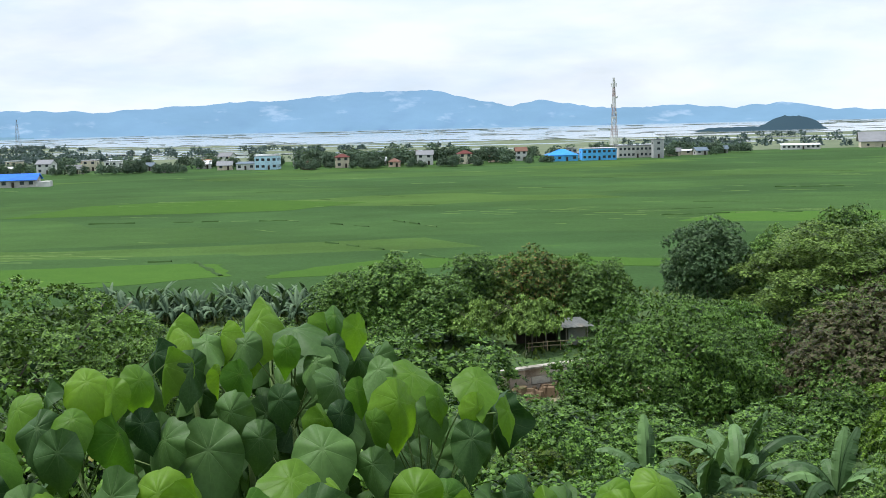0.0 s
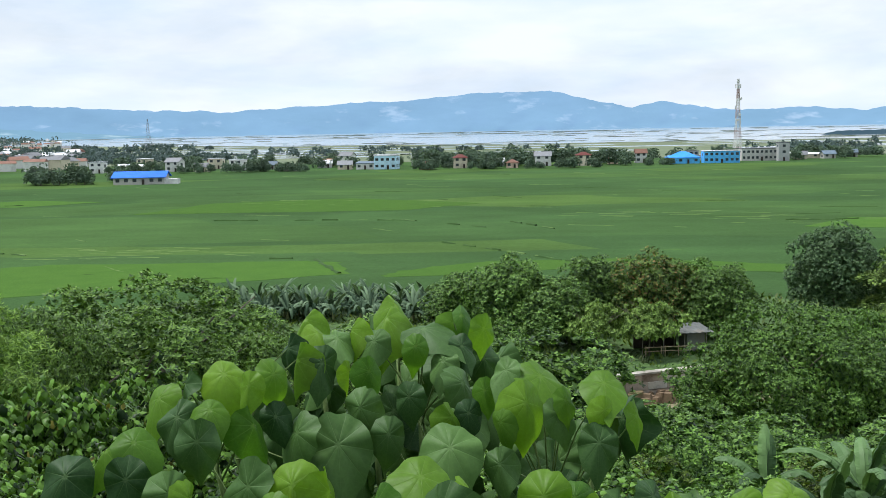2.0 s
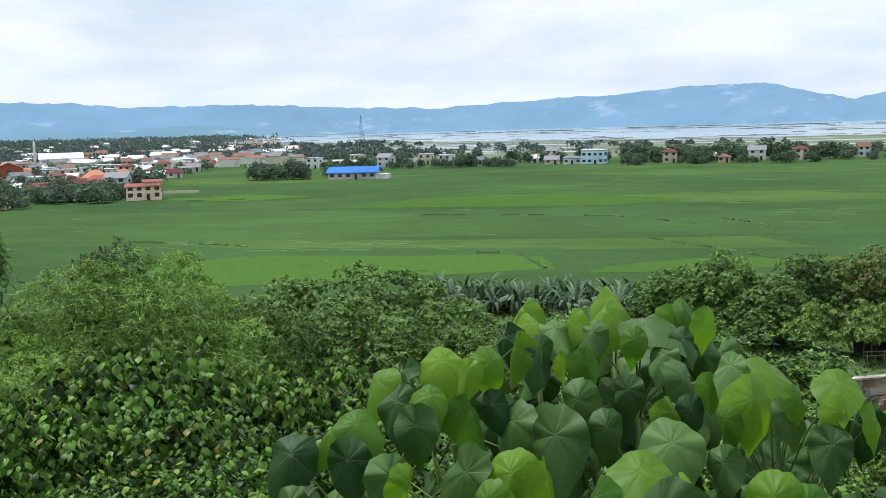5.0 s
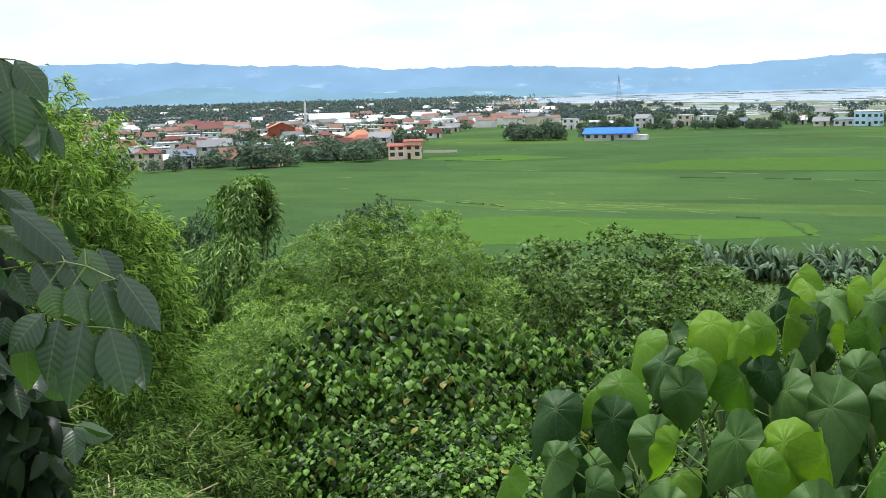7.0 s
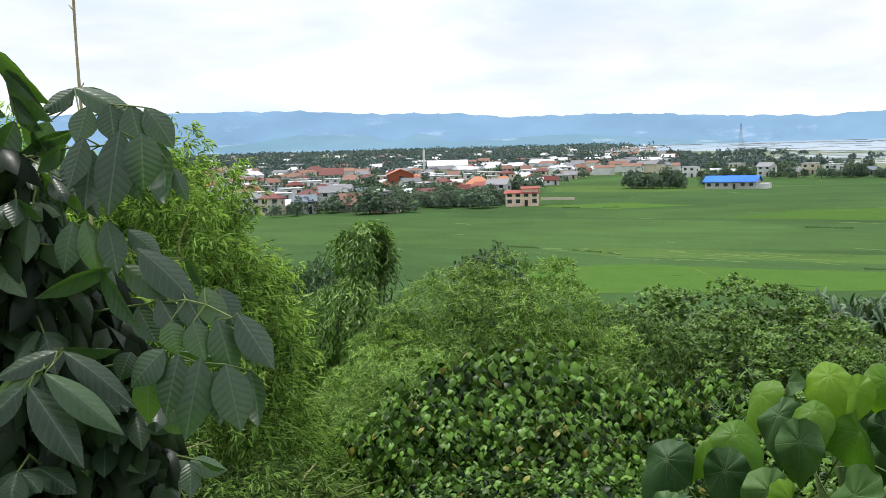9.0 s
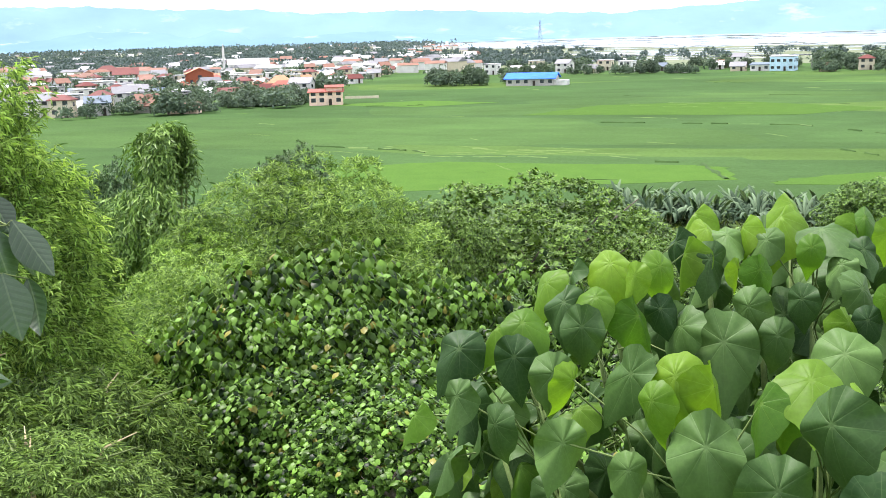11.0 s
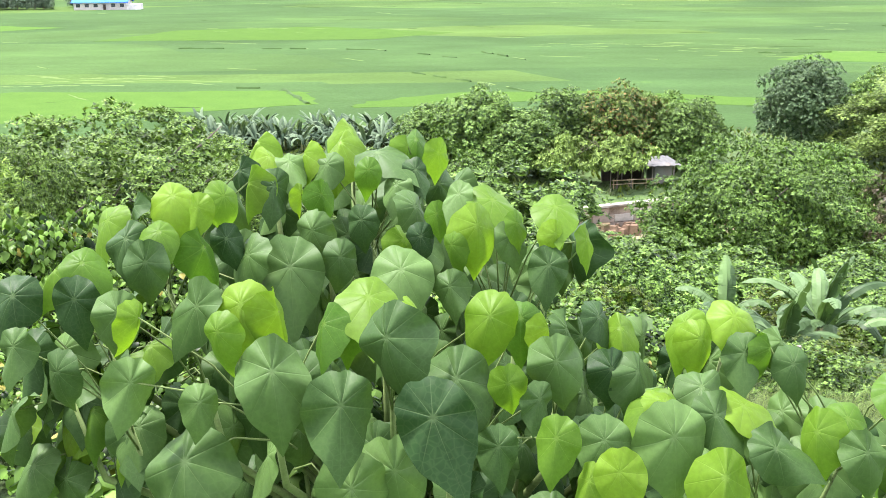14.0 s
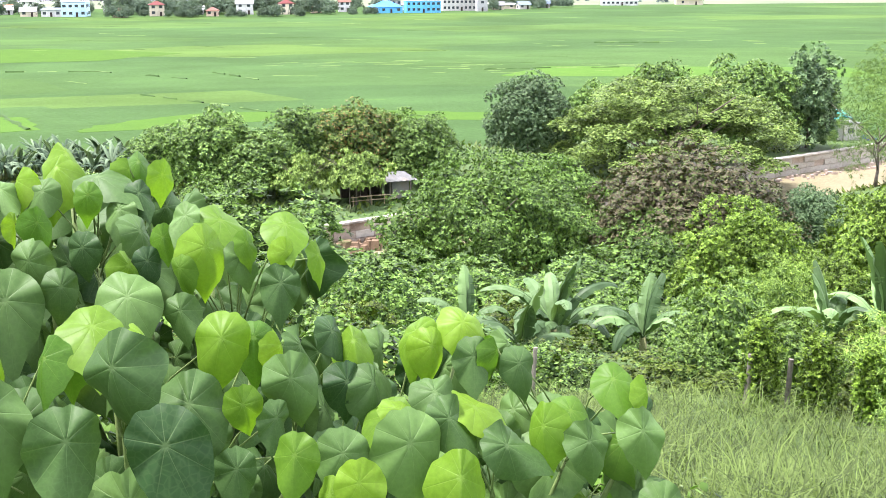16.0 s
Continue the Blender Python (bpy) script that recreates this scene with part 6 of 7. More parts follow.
def plant_weeds():
    """Rank grass and weeds on the flat ground round the hut and the river wall."""
    rng = np.random.default_rng(640)
    n = 26000
    az = np.radians(rng.uniform(-50, 38, n))
    r = rng.uniform(62, 132, n)
    x, y = r * np.sin(az), r * np.cos(az)
    z = ground_z(x, y)
    s = (x - WALL_A[0]) * WALL_FRONT[0] + (y - WALL_A[1]) * WALL_FRONT[1]
    keep = ~((s > -0.5) & (s < 9) & (x > 8)) & (z > -1.0)
    x, y, z = x[keep], y[keep], z[keep]
    m = len(x)
    a = rng.uniform(0, 6.2832, m)
    al = np.stack([np.cos(a), np.sin(a), rng.uniform(0.4, 1.4, m)], 1)
    nr = np.stack([-np.cos(a) * 0.5, -np.sin(a) * 0.5, np.ones(m)], 1) + rng.normal(0, 0.3, (m, 3))
    me = leaf_mesh("weeds", np.stack([x, y, z - 0.05], 1), al, nr, rng.uniform(0.4, 1.0, m), rng.uniform(0.15, 0.35, m), F_VINE)
    tagged(new("weeds", me), "rank green weeds on the flat ground", "weeds", kind="stuff")


plant_weeds()

# ---- shield-leaf shrub close to the camera ----
def shield_leaf(name, mat, seed, droop, fold, wave, curl, pleat=0.03):
    """Round peltate leaf, 1 long, stalk at the origin, drip tip towards +y: pleated along its ray veins, rim drooping."""
    rng = random.Random(seed)
    seg, rings = 54, 6
    ph, ph2, ph3 = rng.uniform(0, 6), rng.uniform(0, 6), rng.uniform(0, 6)
    ratio = rng.uniform(0.92, 1.05)
    bite = rng.uniform(-2.6, 2.6)
    verts, uvs = [(0, 0, 0)], [(0.5, 0.5)]
    for j in range(1, rings + 1):
        q = j / rings
        for k in range(seg):
            th = -math.pi + 2 * math.pi * k / seg
            r = 0.385 + 0.05 * math.cos(th) + 0.1 * math.exp(-(th / 0.75) ** 2) + 0.24 * math.exp(-abs(th) / 0.2) - 0.018 * math.exp(-((math.pi - abs(th)) / 0.16) ** 2)
            rib = abs(math.sin(4.5 * (th + 0.11 * math.sin(2 * th))))
            r *= 1 + 0.03 * math.sin(3 * th + ph) + 0.012 * math.sin(7 * th + ph2) + 0.006 * math.sin(15 * th + ph3) - 0.035 * rib * rib
            if seed % 4 == 0:
                r *= 1 - 0.07 * math.exp(-((th - bite) / 0.1) ** 2)
            x, y = r * q * math.sin(th) * ratio, r * q * math.cos(th) * 1.1
            z = -droop * (1.6 * x * x + 0.45 * y * y) - fold * abs(x) ** 1.08 + wave * q * q * math.sin(3 * th + ph) + 0.35 * wave * q ** 3 * math.sin(7 * th + ph2)
            z -= curl * max(0, y) ** 2 * 1.2 + 1.3 * droop * min(0, y) ** 2
            z += pleat * q * (1.25 - 0.6 * q) * (rib - 0.6) + 0.3 * wave * q * q * math.sin(5 * th + ph3)
            z += 0.018 * math.exp(-(q / 0.22) ** 2) - 0.05 * max(0, q - 0.8) * (1 + math.sin(3 * th + ph3))
            verts.append((x, y, z))
            uvs.append((0.5 + x * 0.9, 0.5 + y * 0.9))
    faces = [(0, 1 + k, 1 + (k + 1) % seg) for k in range(seg)]
    for j in range(rings - 1):
        for k in range(seg):
            a, b2 = 1 + j * seg, 1 + (j + 1) * seg
            faces.append((a + k, b2 + k, b2 + (k + 1) % seg, a + (k + 1) % seg))
    me = bpy.data.meshes.new(name)
    me.from_pydata(verts, [], [f[::-1] for f in faces])
    lay = me.uv_layers.new(name="UVMap")
    for lp in me.loops:
        lay.data[lp.index].uv = uvs[lp.vertex_index]
    me.polygons.foreach_set("use_smooth", [True] * len(me.polygons))
    me.materials.append(mat)
    me.update()
    return me


TOPS = [(-0.97, 4.14, 19.27), (-0.67, 4.2, 19.31), (-0.42, 4.13, 19.29), (-0.72, 3.89, 19.14), (-0.55, 3.91, 19.2), (-1.23, 3.76, 19.18), (-1.48, 3.54, 18.98),
        (-1.58, 3.3, 18.9), (-1.19, 3.46, 19.12), (-0.93, 3.33, 18.97), (-0.44, 3.32, 18.92), (-0.15, 3.85, 19.11), (0.1, 3.85, 19.12), (-0.07, 3.45, 18.96),
        (-0.96, 3.11, 18.87), (-1.4, 3.14, 18.77), (-1.19, 3.04, 18.77), (-1.34, 3.3, 18.95), (-0.81, 3.67, 18.99)]
SIDES = [(0.16, 3.56, 18.85), (0.38, 3.54, 18.74), (0.64, 3.41, 18.86), (0.92, 2.93, 18.79), (1.13, 2.96, 18.81), (0.41, 3.14, 18.69), (0.11, 3.16, 18.83), (-0.38, 3.03, 18.92),
         (-0.7, 2.86, 18.9), (-0.2, 2.95, 18.74), (0.23, 2.95, 18.63), (-0.02, 3.36, 18.93), (0.67, 2.89, 18.62), (1.21, 2.82, 18.66)]
LOWER = [(-0.6, 2.75, 18.52), (-0.25, 2.72, 18.45), (0.1, 2.72, 18.4), (0.5, 2.7, 18.4), (0.9, 2.7, 18.42), (1.15, 2.7, 18.4),
         (-0.6, 3.35, 18.7), (0.0, 3.3, 18.6), (0.6, 3.2, 18.45), (-0.9, 3.6, 18.7), (-0.4, 3.7, 18.8),
         (-0.3, 2.55, 18.15), (0.1, 2.55, 18.12), (0.5, 2.55, 18.1), (0.85, 2.6, 18.15), (-0.5, 3.0, 18.4)]


INNER = [(-1.4, 3.8, 18.5), (-1.1, 4.0, 18.7), (-0.8, 4.2, 18.75), (-0.5, 4.0, 18.8), (-0.2, 4.1, 18.7), (0.1, 3.9, 18.7), (0.4, 3.8, 18.45), (0.7, 3.6, 18.4), (0.95, 3.3, 18.3), (-1.2, 3.6, 18.3), (-0.8, 3.7, 18.35),
         (-0.4, 3.5, 18.3), (0.0, 3.6, 18.3), (0.4, 3.3, 18.15), (0.8, 3.1, 18.1), (-1.0, 3.2, 18.1)]
# leaves of the outer shoots: hub, width, nod below level, bearing of the face from the south, lean of the drip tip
CROWN_YOUNG = [(-0.65, 4.12, 19.36, 0.20, 32, 15, 0), (-0.67, 4.00, 19.33, 0.23, 34, -15, 10), (-0.53, 3.74, 19.28, 0.13, 74, 5, 0), (-0.78, 3.88, 19.31, 0.15, 70, -60, 0), (-0.40, 4.08, 19.33, 0.16, 45, 10, 0), (-0.42, 3.97, 19.32, 0.12, 80, 60, 0), (-0.31, 3.97, 19.30, 0.15, 84, 62, 10), (-0.68, 3.66, 19.21, 0.14, 78, 15, 12), (-0.76, 3.70, 19.20, 0.11, 84, 66, 0), (-0.38, 3.45, 19.11, 0.14, 80, 52, 20), (-0.28, 3.52, 19.18, 0.12, 70, -20, 0), (-0.14, 3.33, 19.19, 0.20, 76, 4, 2), (-0.10, 3.55, 19.22, 0.23, 40, 30, 0), (-0.22, 3.36, 19.12, 0.13, 86, -58, 0), (0.10, 3.46, 19.22, 0.19, 36, 0, 0)]
CROWN_MATURE = [(-0.52, 3.90, 19.31, 0.24, 14, -10, 70), (-0.69, 3.83, 19.28, 0.16, 66, -12, -8), (-0.38, 3.85, 19.26, 0.14, 62, 10, 0), (-0.44, 3.78, 19.22, 0.15, 64, -20, 10), (-0.68, 3.48, 19.13, 0.18, 82, 0, -14), (-0.58, 3.42, 19.06, 0.15, 82, -5, -12), (-0.53, 3.55, 19.15, 0.14, 80, 6, 4), (-0.36, 3.62, 19.18, 0.20, 72, 45, 20), (-0.33, 3.50, 19.11, 0.13, 80, 0, 0), (-0.37, 3.28, 19.06, 0.24, 44, 0, -6), (-0.21, 3.55, 19.24, 0.14, 46, -10, 0), (-0.04, 3.43, 19.13, 0.15, 78, 36, 18), (0.08, 3.32, 19.07, 0.16, 78, 0, 6), (-0.22, 3.28, 19.01, 0.14, 80, -8, 0)]
WEST_YOUNG = [(-0.96, 3.93, 19.34, 0.18, 34, -10, 0), (-0.89, 3.82, 19.31, 0.18, 42, 15, 0), (-0.94, 3.70, 19.24, 0.18, 72, -34, -8), (-1.10, 3.38, 19.26, 0.21, 48, -4, 0), (-0.99, 3.28, 19.25, 0.13, 82, 4, 6), (-0.94, 3.39, 19.26, 0.16, 60, 52, 0), (-1.30, 3.34, 19.19, 0.19, 56, -48, 0), (-1.09, 3.20, 19.19, 0.17, 44, 10, 0), (-0.97, 3.25, 19.13, 0.18, 74, 46, 12), (0.10, 3.36, 19.16, 0.12, 84, 6, 0), (0.20, 3.44, 19.12, 0.14, 86, 66, 8), (-0.02, 3.44, 19.17, 0.12, 78, 55, 0), (0.00, 2.84, 19.06, 0.14, 68, 14, 0), (-0.08, 2.79, 19.08, 0.19, 70, -12, -16)]
WEST_MATURE = [(-0.98, 3.75, 19.27, 0.15, 74, -50, 0), (-0.85, 3.70, 19.23, 0.18, 72, 8, 0), (-0.82, 3.82, 19.29, 0.18, 44, 44, 0), (-1.22, 3.36, 19.23, 0.14, 62, -56, 0), (-1.19, 3.19, 19.17, 0.18, 66, -18, 0), (-1.08, 3.04, 19.14, 0.18, 80, 0, 4), (-0.93, 3.36, 19.13, 0.14, 76, 36, 10), (-0.74, 3.40, 19.03, 0.28, 62, 6, 0), (-0.86, 3.35, 19.08, 0.19, 70, -20, 0), (-1.24, 2.90, 19.07, 0.17, 80, -4, 0), (-1.10, 2.85, 19.05, 0.16, 80, 6, -8), (-1.41, 2.89, 19.08, 0.19, 64, -10, -20), (-1.36, 2.76, 18.98, 0.14, 80, -14, 0), (-1.22, 2.71, 18.93, 0.15, 80, 0, -6)]
MIDDLE_YOUNG = [(-1.34, 3.01, 19.12, 0.18, 36, -30, 0), (-1.26, 3.02, 19.14, 0.17, 50, 20, 30), (-1.03, 2.81, 19.05, 0.13, 84, 64, -18), (-0.74, 2.79, 19.10, 0.20, 64, 10, 4), (-0.64, 2.79, 19.08, 0.17, 78, 58, 10), (-0.76, 2.63, 19.08, 0.14, 80, 2, 8), (-0.41, 2.87, 19.10, 0.22, 28, 0, 0), (-0.27, 2.82, 19.07, 0.14, 80, 58, 12), (-0.52, 2.79, 19.05, 0.16, 62, -38, 10), (-0.47, 2.86, 19.07, 0.16, 46, -20, 0), (-0.03, 2.65, 18.95, 0.12, 80, 16, 8), (0.07, 2.79, 19.05, 0.12, 78, 54, 14), (0.09, 2.53, 18.86, 0.15, 78, 0, -2), (0.24, 2.48, 18.80, 0.15, 74, 2, 2)]
MIDDLE_MATURE = [(-0.87, 2.83, 19.08, 0.21, 70, -16, -16), (-1.01, 2.67, 18.92, 0.17, 80, 14, -26), (-0.83, 2.67, 18.87, 0.13, 80, 6, -4), (-0.88, 2.67, 18.70, 0.29, 62, 0, 0), (-0.61, 2.57, 19.00, 0.24, 68, 4, 4), (-0.43, 2.51, 18.94, 0.22, 76, 0, 2), (-0.33, 2.61, 19.08, 0.23, 72, -2, 4), (-0.16, 2.65, 18.96, 0.23, 66, 4, 10), (-0.20, 2.43, 18.95, 0.25, 76, 0, 14), (-0.41, 2.51, 18.72, 0.23, 80, 0, 0), (-0.31, 2.57, 18.74, 0.21, 80, 0, 0), (-0.05, 2.56, 18.82, 0.14, 82, 0, -6), (0.05, 2.65, 18.91, 0.12, 80, 20, -10), (0.09, 2.68, 19.00, 0.17, 74, 12, 20)]
EAST_YOUNG = [(0.49, 2.49, 18.79, 0.19, 62, 4, 0), (0.57, 2.73, 18.87, 0.19, 40, 40, 20), (0.34, 2.76, 18.85, 0.17, 44, -34, 0), (0.49, 2.96, 18.97, 0.14, 74, -8, -8), (0.59, 3.03, 19.01, 0.19, 38, 10, 0), (0.67, 2.92, 18.96, 0.11, 78, 58, 0), (0.27, 2.95, 19.00, 0.14, 44, 10, 0), (0.73, 2.63, 18.85, 0.16, 76, -38, 0), (0.82, 2.69, 18.86, 0.15, 44, 20, 0), (0.37, 2.72, 18.88, 0.16, 36, 20, 40), (0.46, 3.06, 18.98, 0.16, 50, -40, 0), (1.04, 2.72, 18.89, 0.12, 74, 55, 0), (0.96, 2.77, 18.91, 0.15, 38, 0, 0), (0.17, 2.51, 18.76, 0.12, 76, -20, 0)]
EAST_MATURE = [(0.12, 2.84, 19.03, 0.15, 72, 46, 10), (0.21, 2.59, 18.83, 0.17, 74, 10, 12), (0.38, 2.60, 18.84, 0.23, 70, 0, -4), (0.49, 2.67, 18.87, 0.16, 70, 28, 22), (0.60, 2.91, 18.95, 0.15, 76, 0, 4), (0.73, 2.91, 18.92, 0.14, 76, 36, 18), (0.71, 2.97, 18.96, 0.13, 64, 34, 20), (0.24, 2.82, 18.93, 0.14, 74, 0, 0), (0.31, 2.83, 18.92, 0.15, 72, 40, -10), (0.21, 2.95, 19.03, 0.14, 60, 40, 20), (0.47, 2.78, 18.90, 0.17, 42, 4, 0), (0.63, 2.61, 18.81, 0.17, 62, 20, 46), (0.84, 2.58, 18.82, 0.15, 76, 0, 4), (0.99, 2.60, 18.83, 0.16, 74, 6, 0)]


def leaf_pose(hub, nod, bearing, lean, size):
    """Pose of a shield leaf whose tip hangs nod degrees below level while it faces the bearing."""
    d, b = radians(nod), radians(bearing)
    out, up = Vector((math.sin(b), -math.cos(b), 0)), Vector((0, 0, 1))
    ydir, zdir = out * math.cos(d) - up * math.sin(d), out * math.sin(d) + up * math.cos(d)
    turn = Matrix((ydir.cross(zdir), ydir, zdir)).transposed().to_4x4()
    return Matrix.Translation(hub) @ turn @ pose(0, 0, 0, 0, 0, lean) @ Matrix.Diagonal((size, size, size, 1))


def build_shrub():
    rng = random.Random(11)
    base = Vector((-0.35, 4.1, gz(-0.35, 4.1)))
    sh = thing("shrub", Matrix.Translation(base), "large shrub of round bright green shield-shaped leaves", "shrub")
    old = [shield_leaf("leaf", L_OLD, 200 + i, 0.14 + 0.17 * (i % 4), 0.06 + 0.2 * (i % 3), 0.05 + 0.03 * (i % 3), 0.02 + 0.07 * (i % 4), 0.022 + 0.008 * (i % 3)) for i in range(12)]
    young = [shield_leaf("leaf", L_YOUNG, 230 + i, 0.2 + 0.22 * (i % 3), 0.15 + 0.3 * (i % 4), 0.035 + 0.025 * (i % 2), 0.1 + 0.22 * (i % 3), 0.012 + 0.006 * (i % 3)) for i in range(12)]
    shoots = [[Vector(t) - base - Vector((0, 0.06, 0.1)), []] for t in TOPS + SIDES + LOWER + INNER]
    for rows, kinds in ((CROWN_YOUNG, young), (CROWN_MATURE, old), (WEST_YOUNG, young), (WEST_MATURE, old), (MIDDLE_YOUNG, young), (MIDDLE_MATURE, old), (EAST_YOUNG, young), (EAST_MATURE, old)):
        for x, y, z, w, nod, bearing, lean in rows:
            hub = Vector((x, y, z)) - base
            leaf = part("leaf", rng.choice(kinds), None, sh)
            leaf.matrix_basis = leaf_pose(hub, nod + rng.uniform(-9, 7), bearing + rng.uniform(-20, 20), lean + rng.uniform(-10, 10), w * (1.0 if z > 19.1 else 1.06))
            near = min(shoots, key=lambda s: (s[0] + Vector((0, 0.12, -0.05)) - hub).length)
            near[1].append(hub)
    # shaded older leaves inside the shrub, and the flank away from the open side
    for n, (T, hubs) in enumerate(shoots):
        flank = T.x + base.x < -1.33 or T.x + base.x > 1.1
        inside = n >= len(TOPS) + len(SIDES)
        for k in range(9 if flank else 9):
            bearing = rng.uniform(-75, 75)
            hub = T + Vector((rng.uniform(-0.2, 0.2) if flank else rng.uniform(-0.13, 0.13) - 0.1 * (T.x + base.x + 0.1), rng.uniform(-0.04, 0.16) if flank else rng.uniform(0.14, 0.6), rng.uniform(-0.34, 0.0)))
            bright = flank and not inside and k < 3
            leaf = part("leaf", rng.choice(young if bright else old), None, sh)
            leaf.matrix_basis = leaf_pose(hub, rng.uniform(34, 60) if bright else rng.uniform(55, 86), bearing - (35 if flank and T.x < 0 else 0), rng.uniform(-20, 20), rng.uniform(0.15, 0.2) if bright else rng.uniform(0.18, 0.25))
            hubs.append(hub)
    for T, hubs in shoots:
        stem = Shape()
        root = Vector((rng.uniform(-0.15, 0.15), rng.uniform(-0.15, 0.15), -0.3))
        mid = Vector((T.x * 0.45, T.y * 0.4 + 0.12, T.z * 0.5))
        near_tip = Vector((T.x * 0.93, T.y * 0.93 + 0.05, T.z - 0.3))
        stem.tube([root, mid, near_tip, T - Vector((0, -0.1, 0.03))], [0.028, 0.02, 0.012, 0.007], 6)
        for hub in hubs:
            node = Vector((T.x, T.y + 0.1, min(T.z - 0.03, hub.z - 0.02))).lerp(near_tip, rng.uniform(0.0, 0.5))
            node.y = max(node.y, hub.y + 0.09)
            sag = (node + hub) / 2 + Vector((0, 0.04, 0.02))
            stem.tube([node, sag, hub + Vector((0, 0.004, 0))], [0.0038, 0.003, 0.0024], 5)
        part("branch", stem, M_STEM, sh, "pale green branch with leaf stalks", True)


build_shrub()


# ---- tree with feathered leaves at the left edge ----
def leaflet_material():
    m, n, l, b = nodes_of("glossy_dark_leaflet")
    uv = n.new("ShaderNodeUVMap").outputs["UV"]
    sep = n.new("ShaderNodeSeparateXYZ")
    l.new(uv, sep.inputs[0])

    def mth(op, a, c=None):
        x = n.new("ShaderNodeMath")
        x.operation = op
        for i, val in enumerate((a, c)):
            if isinstance(val, (int, float)):
                x.inputs[i].default_value = val
            elif val is not None:
                l.new(val, x.inputs[i])
        return x.outputs[0]
    across = mth("ABSOLUTE", mth("SUBTRACT", sep.outputs[0], 0.5))
    rib = mth("LESS_THAN", across, 0.02)
    wavef = mth("ABSOLUTE", mth("SUBTRACT", mth("FRACT", mth("SUBTRACT", mth("MULTIPLY", sep.outputs[1], 9.0), mth("MULTIPLY", across, 3.2))), 0.5))
    side = mth("LESS_THAN", wavef, 0.07)
    vein = mth("MAXIMUM", rib, mth("MULTIPLY", side, 0.3))
    info = n.new("ShaderNodeObjectInfo")
    col = ramp(n, l, info.outputs["Random"], [(0.0, (0.02, 0.05, 0.018)), (0.7, (0.045, 0.098, 0.036)), (1.0, (0.08, 0.16, 0.036))])
    v = n.new("ShaderNodeTexCoord").outputs["Object"]
    col = mixc(n, l, 0.6, col, ramp(n, l, noise_fac(n, l, v, 30, 4), [(0.3, (0.4, 0.4, 0.4)), (0.7, (0.6, 0.6, 0.6))]), "OVERLAY")
    col = mixc(n, l, mth("MULTIPLY", vein, 0.55), col, (0.12, 0.18, 0.09))
    l.new(col, b.inputs["Base Color"])
    b.inputs["Roughness"].default_value = 0.45
    b.inputs["Specular IOR Level"].default_value = 0.9
    bp = n.new("ShaderNodeBump")
    bp.inputs["Strength"].default_value, bp.inputs["Distance"].default_value = 0.3, 0.004
    l.new(mth("MULTIPLY", wavef, 1.0), bp.inputs["Height"])
    l.new(bp.outputs["Normal"], b.inputs["Normal"])
    tr = n.new("ShaderNodeBsdfTranslucent")
    l.new(mixc(n, l, 1.0, col, (1.3, 1.5, 0.35), "MULTIPLY"), tr.inputs["Color"])
    ms = n.new("ShaderNodeMixShader")
    ms.inputs[0].default_value = 0.35
    l.new(b.outputs[0], ms.inputs[1])
    l.new(tr.outputs[0], ms.inputs[2])
    l.new(ms.outputs[0], n["Material Output"].inputs["Surface"])
    return m


def leaflet_mesh(seed, mat, bend):
    rng = random.Random(seed)
    nu, nv = 6, 10
    verts, uvs = [], []
    for j in range(nv + 1):
        t = j / nv
        w = 0.275 * math.sin(math.pi * min(1, t * 0.98 + 0.015)) ** 0.8 * (1.16 - 0.2 * t - 0.32 * t ** 4)
        for i in range(nu + 1):
            u = i / nu * 2 - 1
            z = -0.35 * abs(u) * w - bend * t * t + 0.02 * math.sin(t * 26) * abs(u) * 0.35 + 0.01 * rng.uniform(-1, 1) * abs(u)
            verts.append((u * w, t, z))
            uvs.append((0.5 + u * w * 1.6, t))
    faces = [(j * (nu + 1) + i, j * (nu + 1) + i + 1, (j + 1) * (nu + 1) + i + 1, (j + 1) * (nu + 1) + i) for j in range(nv) for i in range(nu)]
    me = bpy.data.meshes.new("leaflet")
    me.from_pydata(verts, [], faces)
    lay = me.uv_layers.new(name="UVMap")
    for lp in me.loops:
        lay.data[lp.index].uv = uvs[lp.vertex_index]
    me.polygons.foreach_set("use_smooth", [True] * len(me.polygons))
    me.materials.append(mat)
    me.update()
    return me


# leaflets of the nearest feathered leaves: base, tip, width (negative: its underside shows)
FROND_TOP = [(-2.097, 1.480, 20.128, -2.130, 1.428, 20.089, 0.040), (-2.097, 1.480, 20.131, -1.986, 1.524, 20.094, 0.052), (-2.106, 1.536, 20.132, -2.082, 1.536, 20.090, 0.043), (-2.033, 1.461, 20.087, -2.033, 1.434, 20.026, 0.048), (-1.996, 1.489, 20.092, -1.974, 1.478, 20.028, 0.051), (-1.961, 1.514, 20.087, -1.931, 1.508, 20.020, 0.053), (-1.937, 1.532, 20.083, -1.881, 1.545, 20.027, 0.051), (-2.096, 1.472, 20.039, -2.151, 1.396, 20.012, -0.042), (-2.139, 1.442, 20.060, -2.143, 1.413, 20.002, -0.047)]
